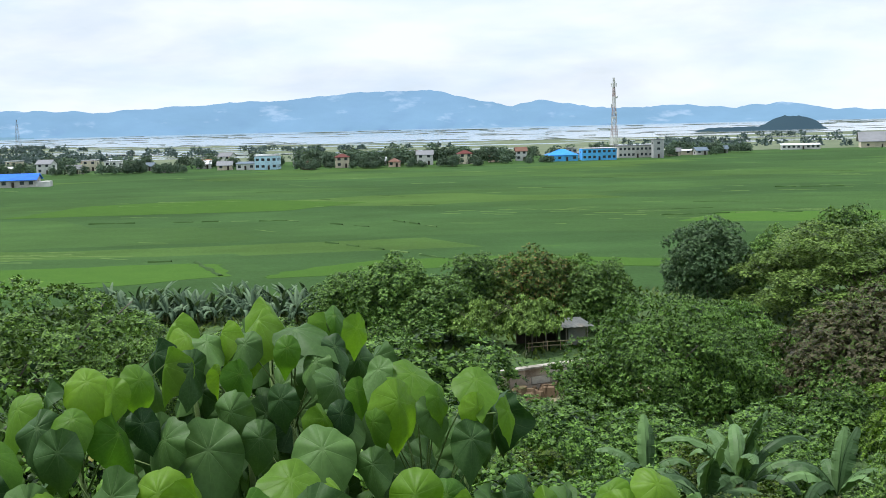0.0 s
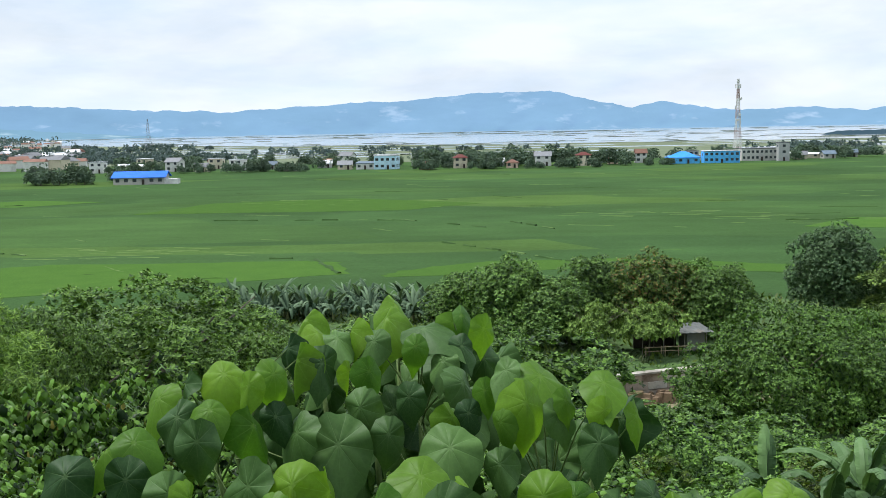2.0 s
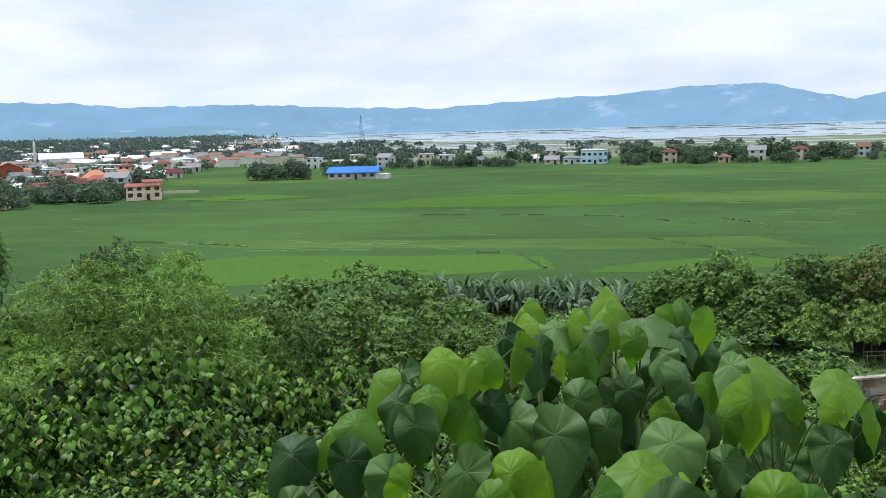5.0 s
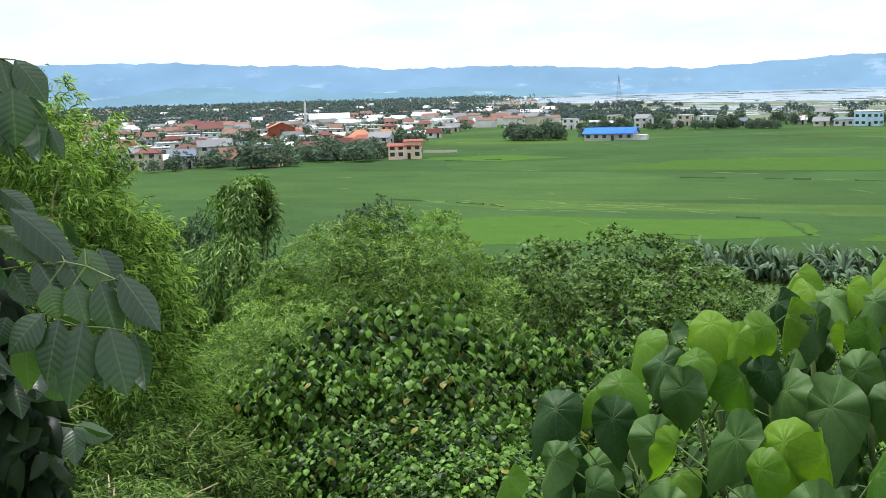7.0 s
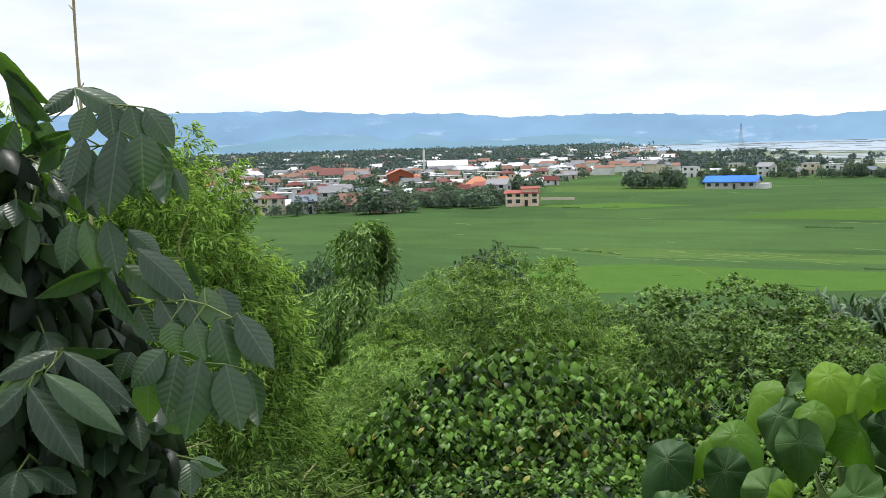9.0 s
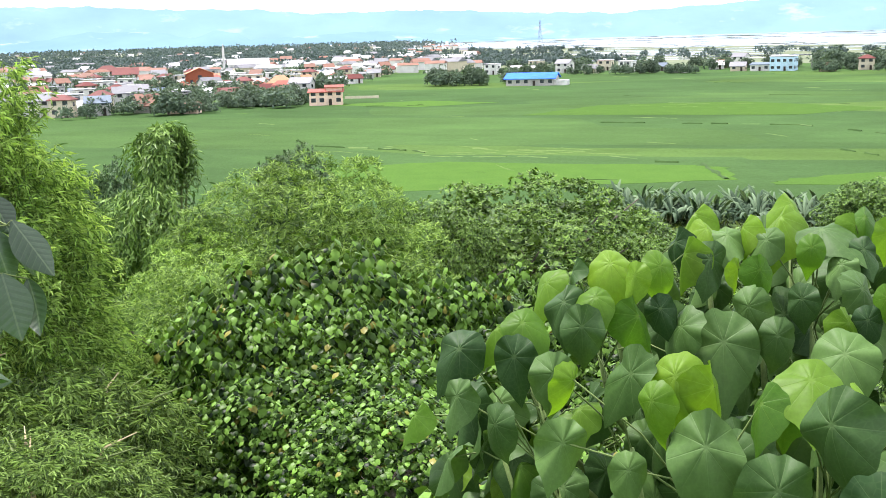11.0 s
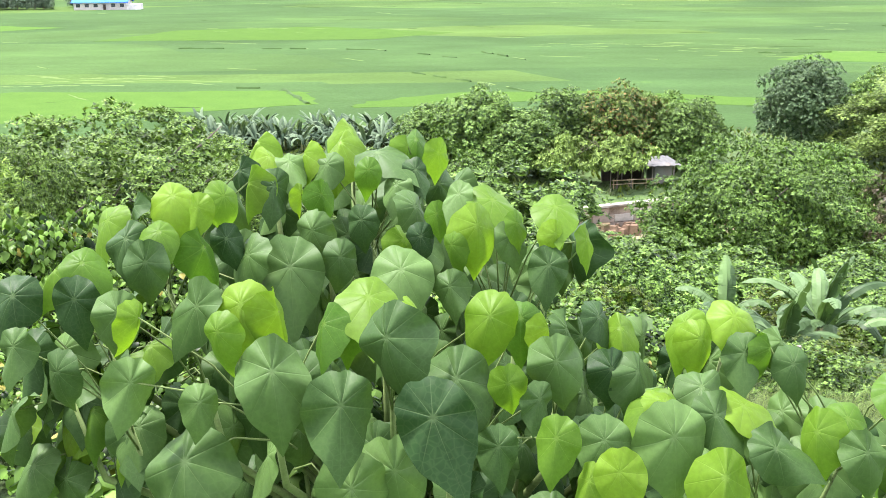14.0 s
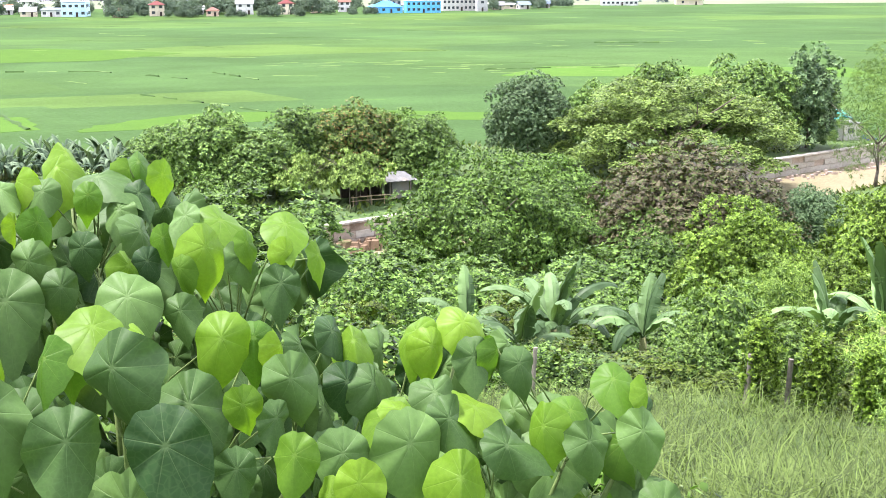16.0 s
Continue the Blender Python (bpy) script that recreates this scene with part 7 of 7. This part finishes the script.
FROND_SHOULDER = [(-1.953, 1.389, 20.024, -1.953, 1.353, 19.943, 0.042), (-1.897, 1.432, 20.035, -1.883, 1.386, 19.903, 0.064), (-1.862, 1.457, 20.028, -1.841, 1.437, 19.943, 0.066), (-1.811, 1.488, 19.960, -1.778, 1.490, 19.911, 0.026), (-1.982, 1.427, 19.998, -1.968, 1.395, 19.896, -0.052), (-1.928, 1.467, 19.997, -1.883, 1.463, 19.911, -0.056), (-1.877, 1.506, 20.010, -1.821, 1.501, 19.904, -0.056), (-1.887, 1.522, 19.992, -1.864, 1.500, 19.898, -0.045), (-2.067, 1.428, 20.011, -2.093, 1.382, 19.968, -0.035), (-2.027, 1.419, 19.999, -2.004, 1.402, 19.918, -0.045)]
FROND_SKY = [(-2.236, 1.386, 20.217, -2.116, 1.420, 20.119, -0.061), (-2.214, 1.397, 20.169, -2.114, 1.424, 20.080, -0.068), (-2.247, 1.376, 20.200, -2.205, 1.371, 20.116, -0.052), (-2.293, 1.395, 20.109, -2.243, 1.414, 20.091, -0.038), (-2.206, 1.398, 20.116, -2.135, 1.417, 20.056, -0.049), (-2.255, 1.373, 20.230, -2.232, 1.381, 20.214, -0.035), (-2.195, 1.400, 20.063, -2.208, 1.349, 19.971, -0.052), (-2.186, 1.406, 20.057, -2.109, 1.430, 20.001, -0.052)]
FROND_ELBOW = [(-2.008, 1.393, 19.856, -2.004, 1.362, 19.776, 0.047), (-1.989, 1.408, 19.859, -1.951, 1.399, 19.773, 0.043), (-1.953, 1.434, 19.855, -1.919, 1.423, 19.771, 0.047), (-1.960, 1.489, 19.834, -1.900, 1.508, 19.794, 0.041), (-1.903, 1.465, 19.799, -1.795, 1.499, 19.727, 0.059), (-1.966, 1.478, 19.763, -1.885, 1.504, 19.713, 0.051), (-1.964, 1.540, 19.744, -1.882, 1.570, 19.709, -0.047), (-1.904, 1.587, 19.767, -1.856, 1.600, 19.727, -0.035), (-1.943, 1.432, 19.763, -2.020, 1.331, 19.745, -0.047), (-1.962, 1.417, 19.757, -1.874, 1.437, 19.668, -0.054), (-2.154, 1.405, 19.803, -2.169, 1.356, 19.726, 0.040), (-2.138, 1.289, 19.782, -2.072, 1.308, 19.728, 0.038)]
FROND_REACHING = [(-1.865, 1.483, 19.696, -1.823, 1.488, 19.641, 0.050), (-1.828, 1.512, 19.710, -1.780, 1.518, 19.648, 0.050), (-1.793, 1.539, 19.717, -1.753, 1.538, 19.649, 0.047), (-1.786, 1.568, 19.713, -1.747, 1.569, 19.651, 0.050), (-1.702, 1.539, 19.670, -1.632, 1.549, 19.585, 0.053), (-1.734, 1.515, 19.659, -1.691, 1.509, 19.574, 0.053), (-1.772, 1.486, 19.656, -1.742, 1.482, 19.597, 0.048), (-1.808, 1.459, 19.658, -1.786, 1.454, 19.607, 0.044), (-1.729, 1.579, 19.649, -1.693, 1.572, 19.571, -0.034), (-1.941, 1.487, 19.673, -1.899, 1.491, 19.617, 0.046)]
FROND_HANGING = [(-1.777, 1.415, 19.612, -1.808, 1.362, 19.564, 0.052), (-1.754, 1.431, 19.601, -1.752, 1.392, 19.511, 0.052), (-1.720, 1.456, 19.593, -1.714, 1.405, 19.472, 0.060), (-1.681, 1.483, 19.580, -1.638, 1.471, 19.481, 0.064), (-1.732, 1.506, 19.560, -1.708, 1.486, 19.473, -0.046), (-1.681, 1.544, 19.557, -1.639, 1.535, 19.470, -0.046), (-1.829, 1.470, 19.547, -1.806, 1.463, 19.492, -0.038), (-1.846, 1.487, 19.593, -1.734, 1.534, 19.588, -0.041), (-1.869, 1.408, 19.600, -1.876, 1.384, 19.559, 0.044), (-1.881, 1.457, 19.556, -1.862, 1.435, 19.471, 0.050)]
FROND_NEAR = [(-1.889, 1.270, 19.623, -1.773, 1.310, 19.561, 0.044), (-1.873, 1.217, 19.593, -1.749, 1.259, 19.523, 0.047), (-1.895, 1.198, 19.569, -1.796, 1.216, 19.462, 0.057), (-1.903, 1.192, 19.570, -1.944, 1.123, 19.511, 0.043), (-1.916, 1.248, 19.604, -1.971, 1.163, 19.550, 0.042), (-1.898, 1.264, 19.624, -1.958, 1.181, 19.598, 0.038), (-1.975, 1.330, 19.611, -1.881, 1.372, 19.616, -0.037)]


def leaflet_pose(base, tip, width, under=False):
    ydir = (tip - base).normalized()
    face = Vector((-0.55, 0.5, 0.75)) if under else Vector((0.5, -0.45, 0.62))
    zdir = (face - ydir * face.dot(ydir)).normalized()
    ln = (tip - base).length
    return Matrix.Translation(base) @ Matrix((ydir.cross(zdir), ydir, zdir)).transposed().to_4x4() @ Matrix.Diagonal((abs(width) / 0.5, ln, ln, 1))


def build_feather_tree():
    rng = random.Random(31)
    base = Vector((-3.0, 1.3, gz(-3.0, 1.3)))
    t = thing("feather_leaf_tree", Matrix.Translation(base), "young tree with dark glossy feathered leaves close by", "tree")
    mat = leaflet_material()
    kinds = [leaflet_mesh(300 + i, mat, 0.06 + 0.07 * i) for i in range(5)]
    tr = Shape()
    tr.tube([(0, 0, -0.4), (0.05, 0, 0.8), (0.0, 0.05, 1.8), (0.1, 0.08, 2.9), (0.15, 0.05, 3.6)], [0.06, 0.052, 0.045, 0.03, 0.012], 8)
    part("trunk", tr, M_BARK, t, smooth=True)
    for rows in (FROND_TOP, FROND_SHOULDER, FROND_SKY, FROND_ELBOW, FROND_REACHING, FROND_HANGING, FROND_NEAR):
        leaves = sorted(((Vector(r[:3]) - base, Vector(r[3:6]) - base, r[6]) for r in rows), key=lambda r: r[0].x)
        bases = [r[0] for r in leaves]
        line = [bases[0].lerp(Vector((0.3, 0.1, bases[0].z - 0.1)), 0.35)]
        for k in range(4):
            pick = bases[k * len(bases) // 4:max(k * len(bases) // 4 + 1, (k + 1) * len(bases) // 4)]
            line.append(sum(pick, Vector()) / len(pick))
        line.append(bases[-1])
        rach = Shape()
        rach.tube(line, [0.0026, 0.0024, 0.0022, 0.002, 0.0018, 0.0015], 6)
        stalk = part("leaf_stalk", rach, M_TWIG, t, "arching green stalk with paired leaflets", True)
        for b0, tip, w in leaves:
            lf = part("leaflet", rng.choice(kinds), None, stalk)
            lf.matrix_basis = leaflet_pose(b0, b0 + (tip - b0) * 1.2, w * 1.1, w < 0)
            near = min(line, key=lambda p: (p - b0).length)
            if (near - b0).length > 0.01:
                st = Shape()
                st.tube([near, b0], [0.002, 0.0015], 4)
                part("leaflet_stem", st, M_TWIG, stalk)
    # leaves further in; the mass behind has shade put into its colour
    for k in range(130):
        bear, r0 = radians(rng.uniform(53, 67)), rng.uniform(2.5, 2.9)
        top = 20.0 if bear > radians(56) else 19.62
        a = Vector((-r0 * math.sin(bear), r0 * math.cos(bear), 18.5 + (top - 18.5) * rng.random() ** 0.8)) - base
        d = Vector((rng.uniform(-0.1, 0.6), rng.uniform(-0.5, 0.3), rng.uniform(-0.35, 0.15))).normalized() * rng.uniform(0.13, 0.2)
        b2 = a + d
        twig = Shape()
        s0 = Vector((a.x * 0.45, a.y * 0.45, a.z - 0.22))
        twig.tube([s0, (s0 + a) / 2 + Vector((0, 0, 0.06)), a], [0.006, 0.005, 0.003], 5)
        part("twig", twig, M_DARKBARK, t, smooth=True)
        rach = Shape()
        rach.tube([a, (a + b2) / 2 + Vector((0, 0, 0.03)), b2], [0.003, 0.0028, 0.002], 5)
        stalk = part("leaf_stalk", rach, M_TWIG, t)
        side = d.normalized().cross(Vector((0, 0, 1))).normalized()
        for i in range(7):
            p = a.lerp(b2, min(1.0, (i // 2 + 0.6) / 3))
            sg = (0, 1, -1)[(i % 2) + 1 if i < 6 else 0]
            way = (side * sg * rng.uniform(0.4, 0.8) + d.normalized() * rng.uniform(0.35, 0.7) - Vector((0, 0, rng.uniform(0.2, 0.7)))).normalized()
            ln = rng.uniform(0.07, 0.105)
            lf = part("leaflet", rng.choice(kinds), None, stalk)
            lf.matrix_basis = leaflet_pose(p, p + way * ln, ln * rng.uniform(0.42, 0.52), rng.random() < 0.2)
    rg = np.random.default_rng(33)
    n = 12000
    be, rr, hh = np.radians(51.5 + 16 * rg.uniform(0, 1, n) ** 1.05), rg.uniform(2.5, 3.2, n), rg.uniform(0, 1, n)
    top = np.interp(np.degrees(be), [51.5, 53, 55, 58], [19.35, 19.62, 19.8, 20.02])
    p = np.stack([-rr * np.sin(be), rr * np.cos(be), 18.1 + (top - 18.1) * hh], 1) - np.array(base)
    al = np.stack([rg.normal(0.2, 0.5, n), rg.normal(-0.15, 0.5, n), rg.uniform(-1.2, -0.2, n)], 1)
    nr = np.stack([rg.normal(0.5, 0.35, n), rg.normal(-0.35, 0.35, n), rg.uniform(0.1, 0.8, n)], 1)
    sz = rg.uniform(0.08, 0.13, n)
    inner = part("inner_leaves", leaf_mesh("inner_leaves", p, al, nr, sz, sz * 0.45, F_PINN, rich=True), None, t, "dense inner leaves darkened in colour for shade")
    inner["kind"] = "stuff"


build_feather_tree()


def build_pole():
    x, y = -7.38, 5.39
    p = thing("bamboo_pole", pose(x, y, gz(x, y), 0, 0, 0), "thin dry bamboo pole with cut side shoots", "pole")
    s = Shape()
    n = 24
    h = 22.6 - gz(x, y)
    pts = [(0.02 * math.sin(k * 0.6) - 0.1 * max(0, k / n - 0.5), 0, h * k / n - (0.4 if k == 0 else 0)) for k in range(n + 1)]
    s.tube(pts, [0.02 * (1 - 0.6 * k / n) * (1.1 if k % 2 else 0.95) for k in range(n + 1)], 7)
    part("culm", s, M_BAMB, p, smooth=True)
    for k in range(11, n, 2):
        q = Shape()
        a = Vector(pts[k])
        sg = 1 if k % 4 == 1 else -1
        q.tube([a, a + Vector((0.06 * sg, 0, 0.05))], [0.008, 0.004], 5)
        part("shoot_stub", q, M_BAMB, p)


build_pole()


# ---- near thicket and bamboo ----
def broad_crown(name, mat, seed, shoots, per, w, h, size, low=-0.4):
    """Leafy shoots bending outward over a rounded bush; leaves hang in pairs along each shoot."""
    rng = np.random.default_rng(seed)
    d = sphere_dirs(shoots * 2, rng)
    d = d[d[:, 2] > low][:shoots]
    n = len(d)
    lump = np.array([1 + 0.22 * noise.noise((a * 1.9 + seed, b2 * 1.9, c * 1.9)) + 0.12 * noise.noise((a * 5, b2 * 5 + seed, c * 5)) for a, b2, c in d])
    root = d * (lump * rng.uniform(0.62, 0.95, n))[:, None]
    out = unit(d * np.array([1, 1, 0.3]) + rng.normal(0, 0.35, (n, 3)) + np.array([0, 0, 0.75]))
    u = np.linspace(0, 1, per)
    ln = rng.uniform(0.1, 0.24, n)
    scale = np.array([w / 2, w / 2, h / (1 - low)])
    P = root[:, None] + out[:, None] * ln[:, None, None] * u[None, :, None]
    P = P * scale - np.array([0, 0, low * scale[2]])
    turn = rng.uniform(0, 6.28, (n, 1)) + np.arange(per)[None] * 2.5
    hor = np.stack([np.cos(turn), np.sin(turn), np.zeros_like(turn)], -1)
    al = hor * 0.8 + d[:, None] * 0.5 + np.array([0, 0, -1.3]) + rng.normal(0, 0.25, (n, per, 3))
    nr = hor * 0.9 + d[:, None] * 0.5 + np.array([0, 0, 0.55])
    sz = size * rng.uniform(0.65, 1.2, (n, per)) * (1.1 - 0.4 * u[None])
    return leaf_mesh(name, P.reshape(-1, 3), al.reshape(-1, 3), nr.reshape(-1, 3), sz.ravel(), sz.ravel() * 0.68, mat, rich=True, fold=0.12, droop=0.18)


def fan_crown(name, mat, seed, sprays, per, w, h, size, narrow, low=-0.7, lobes=80, lobe=0.22):
    """Bamboo foliage: fans of slender drooping leaves on arching plumes."""
    rng = np.random.default_rng(seed)
    k = np.arange(lobes)
    zz = low + (1 - low) * (k + 0.5) / lobes
    a = k * 2.39996
    s = np.sqrt(1 - zz * zz)
    cen = np.stack([s * np.cos(a), s * np.sin(a), zz], 1) * (0.8 * (1 + rng.uniform(-0.2, 0.13, lobes)))[:, None]
    li = rng.integers(0, lobes, sprays)
    d = unit(sphere_dirs(sprays, rng) + unit(cen)[li] * 0.8 + np.array([0, 0, 0.3]))
    P = cen[li] * rng.uniform(0.8, 1.02, (sprays, 1)) + d * (lobe * rng.uniform(0.25, 1.08, sprays))[:, None]
    scale = np.array([w / 2, w / 2, h / (1 - low)])
    P = P * scale - np.array([0, 0, low * scale[2]])
    az = np.arctan2(d[:, 1], d[:, 0])[:, None] + np.linspace(-1.25, 1.25, per)[None] + rng.normal(0, 0.25, (sprays, per))
    el = rng.uniform(-1.0, 0.4, (sprays, per))
    al = np.stack([np.cos(az) * np.cos(el), np.sin(az) * np.cos(el), np.sin(el)], -1)
    nr = np.repeat(d[:, None], per, 1) * 0.5 + np.array([0, 0, 0.8]) + rng.normal(0, 0.3, (sprays, per, 3))
    PP = P[:, None] + al * 0.01 + rng.normal(0, 0.03, (sprays, per, 3))
    sz = size * rng.uniform(0.6, 1.2, (sprays, per))
    return leaf_mesh(name, PP.reshape(-1, 3), al.reshape(-1, 3), nr.reshape(-1, 3), sz.ravel(), sz.ravel() * narrow, mat, fold=0.15, droop=0.5)


def plant_thicket():
    crowns = [broad_crown("thicket_crown", F_THICK, 400 + i, 900, 7, 4.4, 4.0, 0.235) for i in range(3)]
    grp = "broad-leaved bushes below the camera"
    spots = [(-11.7, 17.5, 4.2, 5.2), (-10.3, 13.9, 3.2, 3.8), (-8.8, 14.7, 2.8, 3.8), (-10.0, 20.6, 4.0, 4.6), (-8.0, 11.6, 1.9, 3.2), (-9.8, 24.0, 4.2, 4.8), (-6.6, 11.6, 1.8, 3.0), (-6.4, 17.6, 2.6, 4.2),
             (-5.3, 9.4, 1.2, 2.4), (-7.3, 21.0, 3.4, 4.4), (-3.6, 14.2, 1.9, 3.6), (-2.0, 19.0, 2.2, 4.2), (1.4, 16.0, 1.4, 3.4), (-13.6, 20.4, 4.2, 4.0), (-4.4, 24, 3.2, 4.6),
             (-1.3, 4.6, 1.35, 2.6), (0.1, 4.4, 1.2, 2.4), (1.2, 4.3, 1.0, 2.2), (-0.5, 5.6, 1.5, 2.6)]
    for i, (x, y, h, w) in enumerate(spots):
        make_tree("bush", "broad-leaved glossy green bush with reddish shoot tips", crowns[i % 3], x, y, h, 0.0, 0.06, w / 4.4, i * 67, 500 + i, group=grp, name="bush", squash=h / 4.0, spread=0.45)
    bam = fan_crown("bamboo_crown", F_BAMB, 420, 14000, 7, 5.4, 7.8, 0.17, 0.17, lobes=64, lobe=0.24)
    bam2 = fan_crown("bamboo_crown", F_BAML, 421, 3600, 7, 4.6, 3.6, 0.2, 0.15, low=-0.3, lobes=50, lobe=0.26)
    for x, y, h, w, c, hh in ((-12.8, 10.5, 6.9, 4.9, bam, 7.8), (-15.2, 9.4, 7.9, 5.8, bam, 7.8), (-9.8, 9.6, 2.1, 3.4, bam2, 3.6), (-8.0, 7.2, 1.3, 2.6, bam2, 3.6), (-11.2, 8.0, 3.0, 4.0, bam2, 3.6), (-14.8, 13.4, 4.0, 3.6, bam2, 3.6), (-12.6, 14.6, 2.6, 3.0, bam2, 3.6)):
        t = thing("bamboo_clump", pose(x, y, gz(x, y), 0, 0, x * 40), "light green bamboo clump with slender drooping leaves", "bamboo", "bamboo clumps")
        rng = random.Random(int(-x * 10))
        for k in range(12):
            s = Shape()
            a = rng.uniform(0, 6.28)
            r1, r2 = rng.uniform(0.1, 0.5), w * rng.uniform(0.2, 0.42)
            s.tube([(r1 * math.cos(a), r1 * math.sin(a), -0.3), (r1 * 1.5 * math.cos(a), r1 * 1.5 * math.sin(a), h * 0.45), (r2 * 0.7 * math.cos(a), r2 * 0.7 * math.sin(a), h * 0.8), (r2 * math.cos(a), r2 * math.sin(a), h * 0.86)], [0.03, 0.026, 0.015, 0.005], 5)
            part("culm", s, M_BAMB if k % 4 == 0 else M_TWIG, t)
        c_ = part("crown", c, None, t)
        base_w = 5.4 if c is bam else 4.6
        c_.matrix_basis = Matrix.Diagonal((w / base_w, w / base_w, h / hh, 1))


plant_thicket()


# ---- grassy slope and vine-grown fence ----
def plant_grass():
    rng = np.random.default_rng(600)
    n = 21000
    az = np.radians(np.concatenate([rng.uniform(5, 42, n), rng.uniform(-62, -38, 3500), rng.uniform(-25, 6, 3500)]))
    r = np.concatenate([6.0 + 11.5 * rng.uniform(0, 1, n) ** 0.8, rng.uniform(5, 11, 3500), rng.uniform(8, 20, 3500)])
    x, y = r * np.sin(az), r * np.cos(az)
    p = np.stack([x, y, ground_z(x, y) - 0.03], 1)
    m = len(p)
    a = rng.uniform(0, 6.2832, m)
    lean = rng.uniform(0.2, 1.0, m)
    al = np.stack([np.cos(a) * lean - 0.15, np.sin(a) * lean - 0.1, np.ones(m)], 1)
    nr = np.stack([-np.cos(a) * 1.0, -np.sin(a) * 1.0, lean], 1)
    ln = rng.uniform(0.25, 0.6, m) * np.where(rng.uniform(size=m) < 0.15, 1.4, 1)
    me = leaf_mesh("grass", p, al, -nr, ln, rng.uniform(0.007, 0.016, m), F_GRASS, rich=True, fold=0.1, droop=-0.55)
    tagged(new("grass", me), "long light green grass bending over the slope", "grass", kind="stuff")


plant_grass()


def plant_fence():
    vine = lobed_crown("vine_column", F_VINE2, 610, 50, 6500, 0.055, 0.6, 1.72, low=-0.85, lobe=0.3, narrow=0.6, uneven=0.25, dome=0.6)
    low = [lobed_crown("weed_crown", F_VINE if i else F_BUSH, 611 + i, 46, 7200, 0.085, 2.6, 1.5, low=-0.1, lobe=0.28, narrow=0.55, uneven=0.35) for i in range(2)]
    for i, (x, y, h, v) in enumerate(((7.42, 15.05, 1.35, 1), (8.3, 14.95, 1.4, 1), (7.15, 15.0, 1.0, 0), (7.92, 15.15, 1.1, 0), (4.7, 18.6, 1.3, 0), (10.9, 17.6, 1.2, 1))):
        z = gz(x, y)
        t = thing("fence_post", pose(x, y, z, 4 if not v else 0, 3 * (i % 2), i * 30), "weathered fence post overgrown with light green vines" if v else "bare grey weathered wooden fence post", "fence post", "fence posts")
        s = Shape()
        s.tube([(0, 0, -0.3), (0.02, 0, h * 0.6), (0, 0.02, h)], [0.045, 0.042, 0.04], 7)
        part("post", s, M_WOOD, t)
        if v:
            part("vine", vine, None, t, "leafy light green vine")
    for i, (x, y, h, w) in enumerate(((8.0, 20.5, 0.9, 2.8), (9.9, 21.9, 1.1, 2.6), (11.9, 19.6, 1.3, 2.2), (5.6, 20.5, 1.2, 2.6), (6.6, 23.5, 1.3, 3.0), (3.6, 22.0, 1.5, 3.0), (12.6, 22.5, 1.6, 3.0), (10.6, 25.0, 1.4, 3.0), (13.5, 26.5, 1.7, 3.2),
                                      (4.2, 26.5, 1.7, 3.4), (8.2, 33.5, 2.0, 4.0), (12.5, 31.0, 1.8, 3.6), (15.5, 25.0, 1.7, 3.0), (12.6, 17.8, 0.9, 2.4), (2.0, 31, 2.2, 4), (11.5, 36, 2.2, 4.4), (19, 35, 2.2, 4.4), (6.3, 18.0, 0.6, 2.0), (9.0, 18.9, 0.6, 2.2))):
        make_tree("bush", "low tangle of light green weeds and vines" if i % 2 else "low dense green scrub", low[(i + 1) % 2], x, y, h, -0.1, 0.03, w / 2.6, i * 71, 700 + i, group="scrub above the banana plants", name="bush", squash=h / 1.5, spread=0.3)
    # Added bushes stand in for the shaded lower part of the bright tree.
    dark = lobed_crown("shade_bush_crown", F_DOME, 640, 50, 9000, 0.095, 2.6, 2.6, low=-0.4, lobe=0.28, narrow=0.5, uneven=0.3)
    for x, y, h, w in ((9.9, 22.2, 2.9, 2.5), (11.4, 21.4, 2.2, 2.2), (8.6, 20.6, 1.5, 1.7)):
        make_tree("bush", "added dense dark green bush behind the vine posts, for shaded tree leaves", dark, x, y, h, -0.1, 0.04, w / 2.6, x * 50, 760, name="bush", squash=h / 2.6, spread=0.3)


plant_fence()

wisp_small = lobed_crown("sapling_crown", F_ACAC, 660, 50, 5000, 0.11, 1.8, 2.2, low=-0.5, lobe=0.25, narrow=0.18, uneven=0.3)
for sx, sy, sh_, sw in ((11.6, 16.8, 2.0, 1.0), (13.2, 20.5, 2.4, 1.2)):
    make_tree("sapling", "wispy pale green sapling at the grass edge", wisp_small, sx, sy, sh_, 0.1, 0.025, sw, sx * 30, 9, name="sapling", squash=sh_ / 2.2, spread=0.3)
